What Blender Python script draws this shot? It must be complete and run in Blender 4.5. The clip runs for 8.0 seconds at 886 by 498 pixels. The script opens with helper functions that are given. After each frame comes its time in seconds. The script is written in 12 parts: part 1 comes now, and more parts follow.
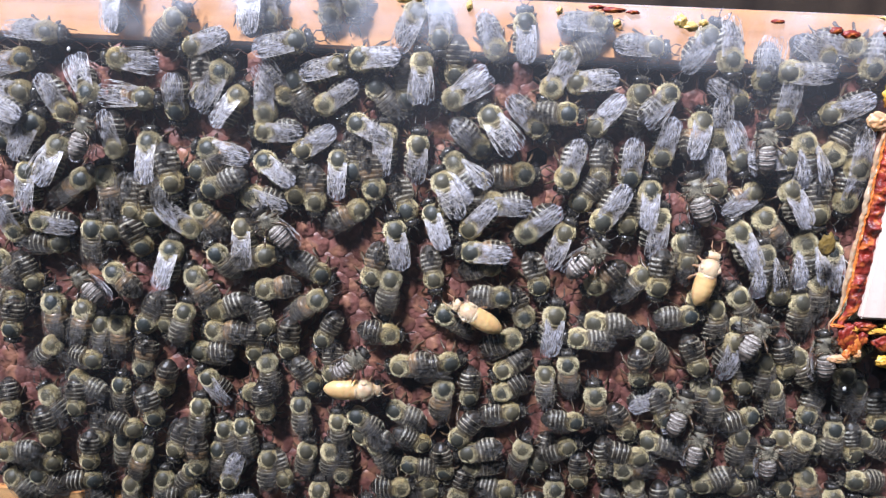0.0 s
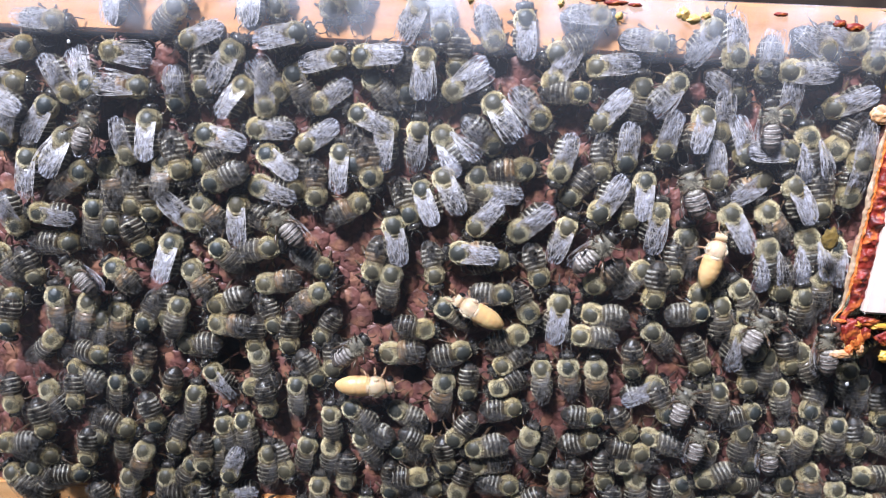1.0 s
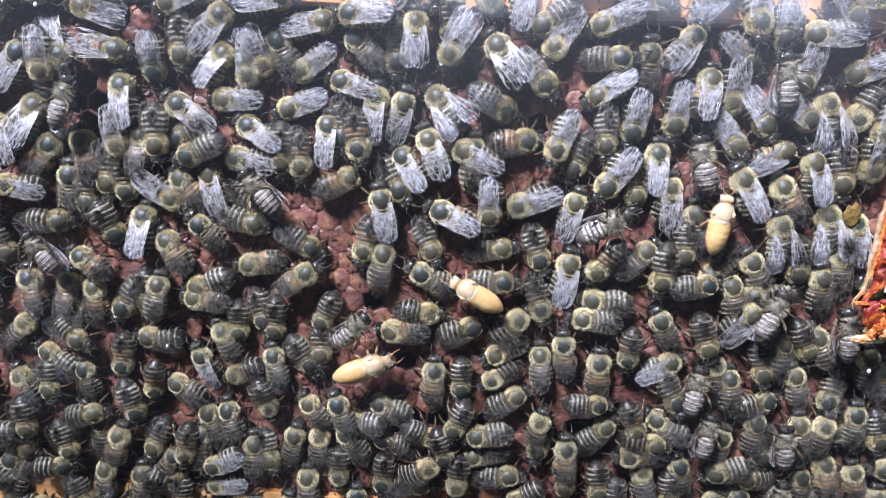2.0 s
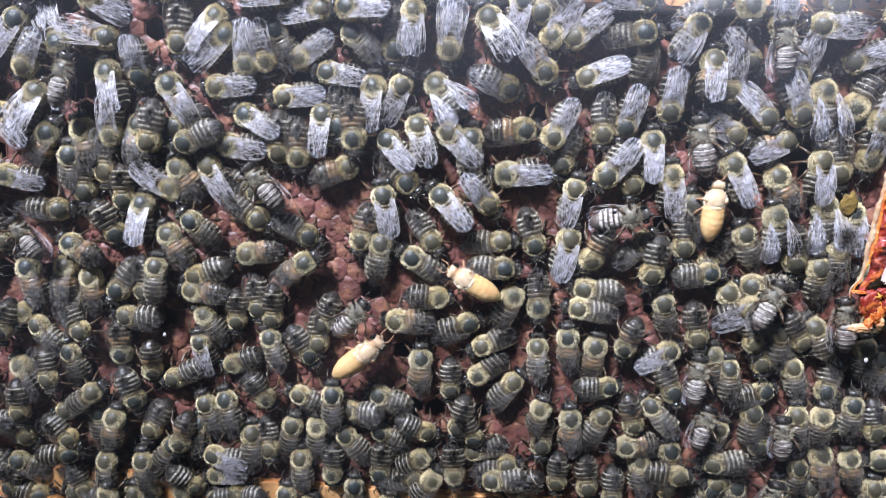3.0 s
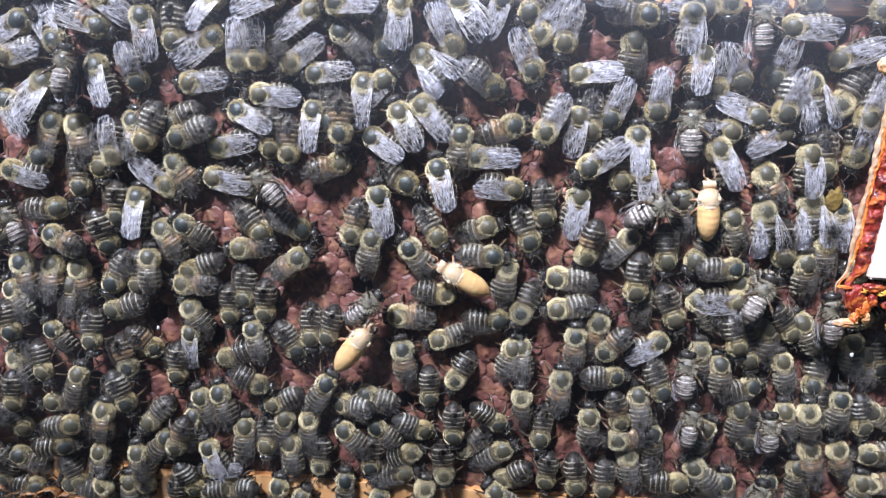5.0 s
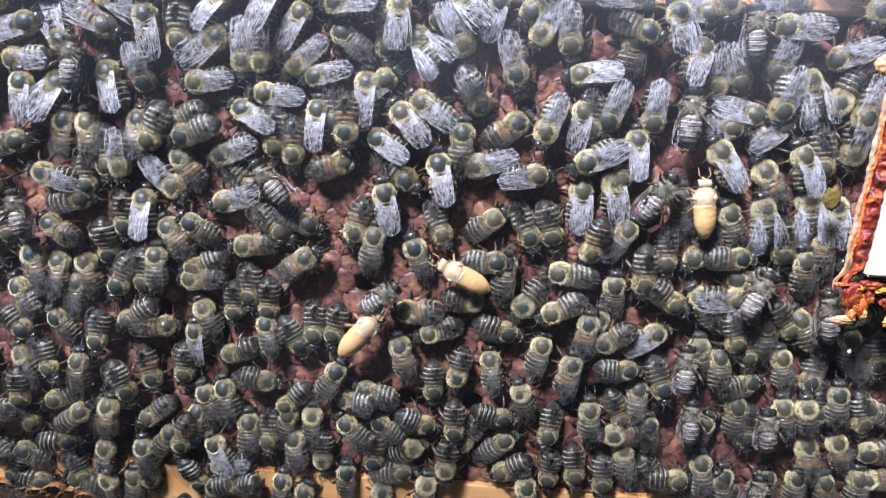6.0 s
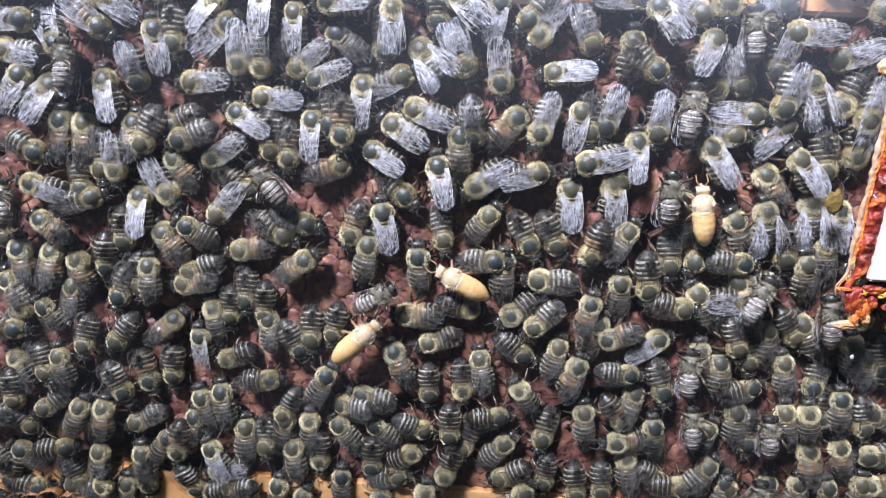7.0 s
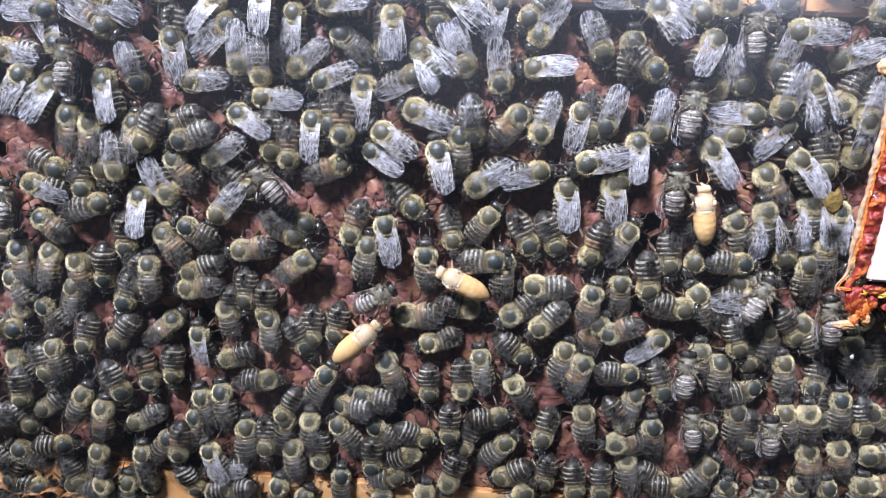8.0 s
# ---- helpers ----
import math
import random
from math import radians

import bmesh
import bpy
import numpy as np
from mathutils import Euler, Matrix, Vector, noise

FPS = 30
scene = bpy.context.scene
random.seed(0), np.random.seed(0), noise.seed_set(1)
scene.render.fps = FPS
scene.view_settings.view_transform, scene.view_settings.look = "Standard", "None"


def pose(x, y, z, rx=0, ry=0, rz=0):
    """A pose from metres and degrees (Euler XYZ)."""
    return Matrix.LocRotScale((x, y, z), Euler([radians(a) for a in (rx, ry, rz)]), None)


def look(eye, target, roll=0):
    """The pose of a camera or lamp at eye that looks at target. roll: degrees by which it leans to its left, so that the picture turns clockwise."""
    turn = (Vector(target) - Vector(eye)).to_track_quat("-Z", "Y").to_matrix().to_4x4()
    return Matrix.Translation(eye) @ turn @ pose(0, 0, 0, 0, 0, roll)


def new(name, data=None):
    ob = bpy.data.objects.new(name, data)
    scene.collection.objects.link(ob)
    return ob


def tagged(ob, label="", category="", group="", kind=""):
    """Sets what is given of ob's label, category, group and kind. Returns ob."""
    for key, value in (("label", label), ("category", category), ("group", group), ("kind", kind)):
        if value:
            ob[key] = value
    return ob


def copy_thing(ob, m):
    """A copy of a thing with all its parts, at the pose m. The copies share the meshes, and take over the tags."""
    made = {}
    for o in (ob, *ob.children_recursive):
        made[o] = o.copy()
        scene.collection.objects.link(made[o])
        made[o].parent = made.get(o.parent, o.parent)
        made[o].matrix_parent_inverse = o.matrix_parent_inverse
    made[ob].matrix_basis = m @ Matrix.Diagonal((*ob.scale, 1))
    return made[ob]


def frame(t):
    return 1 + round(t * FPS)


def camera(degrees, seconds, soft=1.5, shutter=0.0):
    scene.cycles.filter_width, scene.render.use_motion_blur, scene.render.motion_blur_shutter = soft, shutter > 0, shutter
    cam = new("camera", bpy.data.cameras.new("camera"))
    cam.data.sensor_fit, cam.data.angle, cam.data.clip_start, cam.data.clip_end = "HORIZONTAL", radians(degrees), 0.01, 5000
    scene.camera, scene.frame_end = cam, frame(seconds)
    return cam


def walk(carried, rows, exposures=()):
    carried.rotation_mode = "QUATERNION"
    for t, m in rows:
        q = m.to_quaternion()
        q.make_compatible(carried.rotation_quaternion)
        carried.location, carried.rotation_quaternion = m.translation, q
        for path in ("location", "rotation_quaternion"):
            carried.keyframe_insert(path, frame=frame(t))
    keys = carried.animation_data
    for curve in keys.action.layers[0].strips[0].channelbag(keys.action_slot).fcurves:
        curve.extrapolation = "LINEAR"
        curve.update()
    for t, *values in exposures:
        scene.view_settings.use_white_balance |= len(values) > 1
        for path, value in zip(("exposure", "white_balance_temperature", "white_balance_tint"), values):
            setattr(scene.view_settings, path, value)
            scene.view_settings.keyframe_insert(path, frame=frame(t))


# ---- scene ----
# ---------------- camera ----------------
cam = camera(60, 8.0, soft=1.2)
PATH = [
    (0, look((0.00296, -0.17867, 0.00198), (-0.00249, 0.01749, -0.03664), 2.658)),
    (0.5, look((0.00355, -0.17910, 0.00071), (-0.00227, 0.01705, -0.03793), 2.643)),
    (1, look((0.00322, -0.17826, 0.00095), (-0.00273, 0.01780, -0.03813), 2.715)),
    (1.5, look((0.00493, -0.17378, -0.00117), (-0.00183, 0.02207, -0.04115), 2.669)),
    (2, look((0.00541, -0.16818, -0.00411), (-0.00174, 0.02746, -0.04503), 2.627)),
    (3.5, look((0.00770, -0.16956, -0.00652), (0.00000, 0.02607, -0.04738), 2.719)),
    (4, look((0.00929, -0.17022, -0.00578), (0.00126, 0.02538, -0.04672), 2.720)),
    (4.5, look((0.01000, -0.17012, -0.00687), (0.00137, 0.02554, -0.04739), 2.703)),
    (6, look((0.01017, -0.17270, -0.00765), (0.00068, 0.02296, -0.04798), 2.727)),
    (6.5, look((0.00935, -0.17124, -0.00732), (-0.00015, 0.02432, -0.04812), 2.688)),
    (7, look((0.01117, -0.17076, -0.00649), (0.00088, 0.02473, -0.04745), 2.601)),
    (7.5, look((0.01116, -0.17047, -0.00625), (0.00067, 0.02495, -0.04748), 2.613)),
    (8, look((0.01153, -0.17094, -0.00672), (0.00083, 0.02459, -0.04736), 2.570)),
]
walk(cam, PATH, exposures=[(0, 0.82, 5400, 20), (2, 1.03, 5300, 20), (8, 1.03, 5300, 20)])

# ---------------- world and light ----------------
world = bpy.data.worlds.new("sky")
scene.world = world
world.use_nodes = True
wn = world.node_tree
sky = wn.nodes.new("ShaderNodeTexSky")
sky.sky_type = 'NISHITA'
sky.sun_disc = False
sky.sun_elevation = radians(47)
sky.sun_rotation = radians(211)
sky.dust_density = 1.0
sky.air_density = 1.3
wn.nodes["Background"].inputs["Strength"].default_value = 0.054
wn.links.new(sky.outputs[0], wn.nodes["Background"].inputs["Color"])

sun_data = bpy.data.lights.new("sun", 'SUN')
sun_data.energy = 5.0
sun_data.angle = radians(11)
sun_data.color = (1.0, 0.95, 0.88)
sun = new("sun", sun_data)
sun.matrix_world = look((-0.6, -1.0, 1.36), (0, 0, -0.04))

MM = 0.001


# ---------------- materials ----------------
def material(name, base, rough=0.5, second=None, scale=400.0, bump=0.0, bump_scale=900.0, metal=0.0, coat=0.0,
             spots=None, random_amount=0.0, sub=0.0, detail=4.0, sheen=0.0):
    m = bpy.data.materials.new(name)
    m.use_nodes = True
    n, l = m.node_tree.nodes, m.node_tree.links
    b = n["Principled BSDF"]
    b.inputs["Roughness"].default_value = rough
    b.inputs["Metallic"].default_value = metal
    b.inputs["Coat Weight"].default_value = coat
    b.inputs["Sheen Weight"].default_value = sheen
    if sub:
        b.inputs["Subsurface Weight"].default_value = sub
        b.inputs["Subsurface Radius"].default_value = (0.0012, 0.0006, 0.0003)
    co = n.new("ShaderNodeTexCoord")
    t = n.new("ShaderNodeTexNoise")
    t.inputs["Scale"].default_value = scale
    t.inputs["Detail"].default_value = detail
    l.new(co.outputs["Object"], t.inputs["Vector"])
    mix = n.new("ShaderNodeMix")
    mix.data_type = 'RGBA'
    mix.inputs[6].default_value = (*base, 1)
    mix.inputs[7].default_value = (*(second or [c * 0.55 for c in base]), 1)
    ramp = n.new("ShaderNodeMapRange")
    ramp.inputs[1].default_value, ramp.inputs[2].default_value = 0.35, 0.68
    l.new(t.outputs["Fac"], ramp.inputs[0])
    l.new(ramp.outputs[0], mix.inputs[0])
    colour = mix.outputs[2]
    if spots:
        t2 = n.new("ShaderNodeTexNoise")
        t2.inputs["Scale"].default_value = spots[1]
        l.new(co.outputs["Object"], t2.inputs["Vector"])
        r2 = n.new("ShaderNodeMapRange")
        r2.inputs[1].default_value, r2.inputs[2].default_value = 0.52, 0.66
        l.new(t2.outputs["Fac"], r2.inputs[0])
        mix2 = n.new("ShaderNodeMix")
        mix2.data_type = 'RGBA'
        l.new(r2.outputs[0], mix2.inputs[0])
        l.new(colour, mix2.inputs[6])
        mix2.inputs[7].default_value = (*spots[0], 1)
        colour = mix2.outputs[2]
    if random_amount:
        info = n.new("ShaderNodeObjectInfo")
        hsv = n.new("ShaderNodeHueSaturation")
        mr = n.new("ShaderNodeMapRange")
        mr.inputs[3].default_value, mr.inputs[4].default_value = 1 - random_amount, 1 + random_amount
        l.new(info.outputs["Random"], mr.inputs[0])
        l.new(mr.outputs[0], hsv.inputs["Value"])
        l.new(colour, hsv.inputs["Color"])
        colour = hsv.outputs[0]
    l.new(colour, b.inputs["Base Color"])
    if bump:
        t3 = n.new("ShaderNodeTexNoise")
        t3.inputs["Scale"].default_value = bump_scale
        l.new(co.outputs["Object"], t3.inputs["Vector"])
        bp = n.new("ShaderNodeBump")
        bp.inputs["Strength"].default_value = bump
        bp.inputs["Distance"].default_value = 0.0004
        l.new(t3.outputs["Fac"], bp.inputs["Height"])
        l.new(bp.outputs[0], b.inputs["Normal"])
    return m


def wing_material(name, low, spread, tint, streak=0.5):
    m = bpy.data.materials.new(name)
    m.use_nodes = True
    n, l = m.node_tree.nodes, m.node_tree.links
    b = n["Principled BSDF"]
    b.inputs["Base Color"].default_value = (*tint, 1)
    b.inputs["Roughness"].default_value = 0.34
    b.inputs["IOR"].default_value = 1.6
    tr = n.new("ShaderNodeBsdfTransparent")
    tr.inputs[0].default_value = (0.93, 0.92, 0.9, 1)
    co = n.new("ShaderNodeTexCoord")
    # streaks of opaque tint that paint glints along the wing
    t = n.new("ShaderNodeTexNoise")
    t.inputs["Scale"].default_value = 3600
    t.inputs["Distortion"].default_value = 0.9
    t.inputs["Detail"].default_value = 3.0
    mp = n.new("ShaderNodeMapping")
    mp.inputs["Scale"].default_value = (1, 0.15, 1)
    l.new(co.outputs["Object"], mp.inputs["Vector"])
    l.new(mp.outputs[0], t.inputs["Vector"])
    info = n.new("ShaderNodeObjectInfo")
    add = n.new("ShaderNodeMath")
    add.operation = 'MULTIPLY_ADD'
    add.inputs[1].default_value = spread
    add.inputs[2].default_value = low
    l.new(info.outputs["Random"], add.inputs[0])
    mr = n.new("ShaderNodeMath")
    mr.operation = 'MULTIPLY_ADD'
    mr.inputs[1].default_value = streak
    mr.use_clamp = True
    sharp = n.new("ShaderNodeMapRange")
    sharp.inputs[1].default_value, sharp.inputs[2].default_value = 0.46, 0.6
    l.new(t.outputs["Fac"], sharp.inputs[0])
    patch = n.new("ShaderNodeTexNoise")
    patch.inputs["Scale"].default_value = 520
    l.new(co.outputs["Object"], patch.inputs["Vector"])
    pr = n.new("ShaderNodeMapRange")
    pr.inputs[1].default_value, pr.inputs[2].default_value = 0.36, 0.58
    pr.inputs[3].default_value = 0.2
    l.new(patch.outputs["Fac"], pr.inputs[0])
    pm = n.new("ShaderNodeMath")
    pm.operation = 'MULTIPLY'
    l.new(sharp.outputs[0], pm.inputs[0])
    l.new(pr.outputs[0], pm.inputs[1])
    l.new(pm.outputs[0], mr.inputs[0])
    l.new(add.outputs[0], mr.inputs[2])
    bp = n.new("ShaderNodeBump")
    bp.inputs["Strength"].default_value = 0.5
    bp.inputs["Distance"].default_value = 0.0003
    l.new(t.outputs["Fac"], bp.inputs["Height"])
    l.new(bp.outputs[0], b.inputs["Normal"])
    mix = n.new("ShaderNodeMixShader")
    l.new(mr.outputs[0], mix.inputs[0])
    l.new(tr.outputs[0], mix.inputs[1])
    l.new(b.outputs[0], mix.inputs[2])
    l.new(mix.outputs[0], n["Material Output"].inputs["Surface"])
    return m


def glass_material():
    m = bpy.data.materials.new("clear_glass")
    m.use_nodes = True
    n, l = m.node_tree.nodes, m.node_tree.links
    n.remove(n["Principled BSDF"])
    tr = n.new("ShaderNodeBsdfTransparent")
    tr.inputs[0].default_value = (0.97, 0.985, 0.975, 1)
    gl = n.new("ShaderNodeBsdfGlossy")
    gl.inputs["Roughness"].default_value = 0.03
    # Schlick's law, alike on both faces of the thin pane
    fr = n.new("ShaderNodeLayerWeight")
    fr.inputs["Blend"].default_value = 0.5
    rise = n.new("ShaderNodeMath")
    rise.operation = 'POWER'
    rise.inputs[1].default_value = 5.0
    l.new(fr.outputs["Facing"], rise.inputs[0])
    gloss = n.new("ShaderNodeMath")
    gloss.operation = 'MULTIPLY_ADD'
    gloss.inputs[1].default_value, gloss.inputs[2].default_value = 0.96, 0.04
    l.new(rise.outputs[0], gloss.inputs[0])
    mix = n.new("ShaderNodeMixShader")
    l.new(gloss.outputs[0], mix.inputs[0])
    l.new(tr.outputs[0], mix.inputs[1])
    l.new(gl.outputs[0], mix.inputs[2])
    # pale layer that stands in for mirrored sky haze; also colours the wax
    haze_and_wax = n.new("ShaderNodeBsdfDiffuse")
    haze_and_wax.inputs[0].default_value = (0.8, 0.84, 0.92, 1)
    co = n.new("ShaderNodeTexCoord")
    t = n.new("ShaderNodeTexNoise")
    t.inputs["Scale"].default_value = 22
    t.inputs["Detail"].default_value = 6
    l.new(co.outputs["Object"], t.inputs["Vector"])
    mr = n.new("ShaderNodeMapRange")
    mr.inputs[1].default_value, mr.inputs[2].default_value = 0.3, 0.75
    mr.inputs[3].default_value, mr.inputs[4].default_value = 0.001, 0.006
    l.new(t.outputs["Fac"], mr.inputs[0])
    # painted sky haze, denser towards the upper edge
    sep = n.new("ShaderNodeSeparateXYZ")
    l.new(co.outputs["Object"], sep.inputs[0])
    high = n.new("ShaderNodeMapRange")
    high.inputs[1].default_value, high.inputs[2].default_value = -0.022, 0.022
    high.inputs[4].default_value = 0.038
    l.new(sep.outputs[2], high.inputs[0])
    top_haze = n.new("ShaderNodeMath")
    top_haze.operation = 'MULTIPLY_ADD'
    l.new(high.outputs[0], top_haze.inputs[0])
    l.new(t.outputs["Fac"], top_haze.inputs[1])
    l.new(mr.outputs[0], top_haze.inputs[2])
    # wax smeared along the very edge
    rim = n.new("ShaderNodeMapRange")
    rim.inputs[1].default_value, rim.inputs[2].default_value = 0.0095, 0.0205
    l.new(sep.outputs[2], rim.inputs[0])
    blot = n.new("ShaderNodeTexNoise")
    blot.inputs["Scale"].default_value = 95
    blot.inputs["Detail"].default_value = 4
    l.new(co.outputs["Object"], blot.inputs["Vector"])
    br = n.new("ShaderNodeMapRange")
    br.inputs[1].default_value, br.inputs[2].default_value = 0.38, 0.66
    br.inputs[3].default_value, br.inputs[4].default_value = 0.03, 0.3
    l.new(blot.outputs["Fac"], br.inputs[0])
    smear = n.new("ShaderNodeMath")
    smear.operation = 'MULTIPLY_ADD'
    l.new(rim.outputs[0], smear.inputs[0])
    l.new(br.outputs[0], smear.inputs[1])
    l.new(top_haze.outputs[0], smear.inputs[2])
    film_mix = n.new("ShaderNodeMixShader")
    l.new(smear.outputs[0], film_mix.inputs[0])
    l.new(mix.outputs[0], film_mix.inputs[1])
    l.new(haze_and_wax.outputs[0], film_mix.inputs[2])
    l.new(film_mix.outputs[0], n["Material Output"].inputs["Surface"])
    return m


def wood_material(name, base, dark, along=(8, 300, 300)):
    m = material(name, base, 0.55, dark, scale=1.0, bump=0.25, bump_scale=700)
    n, l = m.node_tree.nodes, m.node_tree.links
    t = [x for x in n if x.type == 'TEX_NOISE'][0]
    mp = n.new("ShaderNodeMapping")
    mp.inputs["Scale"].default_value = along
    co = [x for x in n if x.type == 'TEX_COORD'][0]
    l.new(co.outputs["Object"], mp.inputs["Vector"])
    l.new(mp.outputs[0], t.inputs["Vector"])
    return m


def thorax_material(name, disc, hair):
    m = material(name, hair, 0.6, [c * 0.6 for c in hair], scale=1400, bump=0.35, bump_scale=2600, random_amount=0.25)
    n, l = m.node_tree.nodes, m.node_tree.links
    b = n["Principled BSDF"]
    co = [x for x in n if x.type == 'TEX_COORD'][0]
    mp = n.new("ShaderNodeMapping")
    mp.inputs["Location"].default_value = (0, -0.00035, 0)
    mp.inputs["Scale"].default_value = (1, 1, 0)
    l.new(co.outputs["Object"], mp.inputs["Vector"])
    ln = n.new("ShaderNodeVectorMath")
    ln.operation = 'LENGTH'
    l.new(mp.outputs[0], ln.inputs[0])
    t = n.new("ShaderNodeTexNoise")
    t.inputs["Scale"].default_value = 1800
    l.new(co.outputs["Object"], t.inputs["Vector"])
    ad = n.new("ShaderNodeMath")
    ad.operation = 'MULTIPLY_ADD'
    ad.inputs[1].default_value = 0.0011
    l.new(t.outputs["Fac"], ad.inputs[0])
    l.new(ln.outputs["Value"], ad.inputs[2])
    mr = n.new("ShaderNodeMapRange")
    mr.inputs[1].default_value, mr.inputs[2].default_value = 0.0018, 0.0027
    l.new(ad.outputs[0], mr.inputs[0])
    old = b.inputs["Base Color"].links[0].from_socket
    mix = n.new("ShaderNodeMix")
    mix.data_type = 'RGBA'
    info = n.new("ShaderNodeObjectInfo")
    tone = n.new("ShaderNodeMix")
    tone.data_type = 'RGBA'
    tone.inputs[6].default_value = (*disc, 1)
    tone.inputs[7].default_value = (0.1, 0.085, 0.05, 1)
    l.new(info.outputs["Random"], tone.inputs[0])
    l.new(tone.outputs[2], mix.inputs[6])
    l.new(mr.outputs[0], mix.inputs[0])
    l.new(old, mix.inputs[7])
    l.new(mix.outputs[2], b.inputs["Base Color"])
    rr = n.new("ShaderNodeMapRange")
    rr.inputs[3].default_value, rr.inputs[4].default_value = 0.42, 0.65
    l.new(mr.outputs[0], rr.inputs[0])
    l.new(rr.outputs[0], b.inputs["Roughness"])
    return m


def abdomen_material(name, cuticle, fore, front, pale, width, first=1, strength=1.0, rough=0.32):
    """Six overlapping rings along the body: dark horn with a brown hind rim, a felt of pale hair at each ring's base, the first ones (front) in the fore colour."""
    m = bpy.data.materials.new(name)
    m.use_nodes = True
    n, l = m.node_tree.nodes, m.node_tree.links
    b = n["Principled BSDF"]

    def num(op, a, c=0.0, d=0.0, clamp=False):
        k = n.new("ShaderNodeMath")
        k.operation, k.use_clamp = op, clamp
        for i, v in enumerate((a, c, d)):
            if isinstance(v, (int, float)):
                k.inputs[i].default_value = v
            else:
                l.new(v, k.inputs[i])
        return k.outputs[0]

    def ramp(v, lo, hi, to0=0.0, to1=1.0):
        k = n.new("ShaderNodeMapRange")
        k.interpolation_type = 'SMOOTHSTEP'
        l.new(v, k.inputs[0])
        for i, x in enumerate((lo, hi, to0, to1)):
            k.inputs[i + 1].default_value = x
        return k.outputs[0]

    def blend(f, a, c):
        k = n.new("ShaderNodeMix")
        k.data_type = 'RGBA'
        for i, v in ((0, f), (6, a), (7, c)):
            if isinstance(v, tuple):
                k.inputs[i].default_value = (*v, 1)
            else:
                l.new(v, k.inputs[i])
        return k.outputs[2]

    def grain(scale, detail=3.0, stretch=(1, 1, 1)):
        mp = n.new("ShaderNodeMapping")
        mp.inputs["Scale"].default_value = stretch
        l.new(co.outputs["Object"], mp.inputs["Vector"])
        l.new(shift.outputs[0], mp.inputs["Location"])
        t = n.new("ShaderNodeTexNoise")
        t.inputs["Scale"].default_value, t.inputs["Detail"].default_value = scale, detail
        l.new(mp.outputs[0], t.inputs["Vector"])
        return t.outputs["Fac"]

    co = n.new("ShaderNodeTexCoord")
    info = n.new("ShaderNodeObjectInfo")
    shift = n.new("ShaderNodeCombineXYZ")
    l.new(info.outputs["Random"], shift.inputs[0])
    sep = n.new("ShaderNodeSeparateXYZ")
    l.new(co.outputs["Object"], sep.inputs[0])
    x, y = sep.outputs[0], sep.outputs[1]
    bow = num('POWER', num('ABSOLUTE', num('DIVIDE', x, 0.0024)), 2.0)
    ring = num('DIVIDE', num('SUBTRACT', -0.00155, y), 0.00093)
    ring = num('MULTIPLY_ADD', bow, 0.42, ring)
    fine = grain(1500, 3.0)
    wavy = num('MULTIPLY_ADD', num('SUBTRACT', fine, 0.5), 0.5, ring)
    f = num('FRACT', wavy)
    no = num('FLOOR', wavy)
    felt = num('MULTIPLY', ramp(f, 0.0, 0.1), ramp(f, width, width + 0.18, 1.0, 0.0))
    felt = num('MULTIPLY', felt, ramp(no, first - 0.6, first - 0.4))
    felt = num('MULTIPLY', felt, ramp(no, 4.4, 4.6, 1.0, 0.0))
    tufts = ramp(grain(2600, 2.0, (1, 0.3, 1)), 0.3, 0.62)
    much = num('MULTIPLY_ADD', info.outputs["Random"], 0.5 * strength, 0.55 * strength)
    felt = num('MULTIPLY', num('MULTIPLY', felt, num('MULTIPLY_ADD', tufts, 0.65, 0.35)), much, clamp=True)
    horn = blend(ramp(grain(900), 0.35, 0.65), cuticle, tuple(c * 0.4 for c in cuticle))
    horn = blend(num('MULTIPLY', ramp(f, 0.72, 0.98), 0.35), horn, (0.14, 0.085, 0.045))
    ochre = blend(ramp(grain(700), 0.35, 0.65), fore, tuple(c * 0.45 for c in fore))
    horn = blend(ramp(wavy, front - 0.15, front + 0.15, 1.0, 0.0), horn, ochre)
    colour = blend(felt, horn, blend(tufts, tuple(c * 0.6 for c in pale), pale))
    l.new(colour, b.inputs["Base Color"])
    l.new(ramp(felt, 0.0, 0.5, rough, 0.75), b.inputs["Roughness"])
    bp = n.new("ShaderNodeBump")
    bp.inputs["Strength"].default_value = 0.5
    bp.inputs["Distance"].default_value = 0.0003
    l.new(num('ADD', fine, num('MULTIPLY', felt, tufts)), bp.inputs["Height"])
    l.new(bp.outputs[0], b.inputs["Normal"])
    return m


M_CAP = material("capping_wax", (0.25, 0.1, 0.078), 0.45, (0.08, 0.034, 0.028), scale=420, bump=0.9, bump_scale=1000,
                 spots=((0.36, 0.17, 0.1), 180), random_amount=0.25)
M_WALL = material("cell_wax", (0.13, 0.055, 0.035), 0.55, (0.05, 0.022, 0.015), scale=300, bump=0.4)
M_CELLSHADE = material("cell_bottom_shade", (0.012, 0.009, 0.008), 0.8)
M_WOOD = wood_material("frame_wood", (0.84, 0.42, 0.16), (0.6, 0.27, 0.09))
# frame wood again, its colour brightened to offset shade on the bottom bar
M_WOODLIT = wood_material("frame_wood_brightened", (0.92, 0.55, 0.24), (0.74, 0.36, 0.12))
M_BOARD = wood_material("dark_board", (0.03, 0.024, 0.017), (0.01, 0.008, 0.006), (120, 120, 12))
M_SHADEWALL = wood_material("shade_wall_boards", (0.075, 0.066, 0.055), (0.035, 0.03, 0.025), (20, 20, 2))
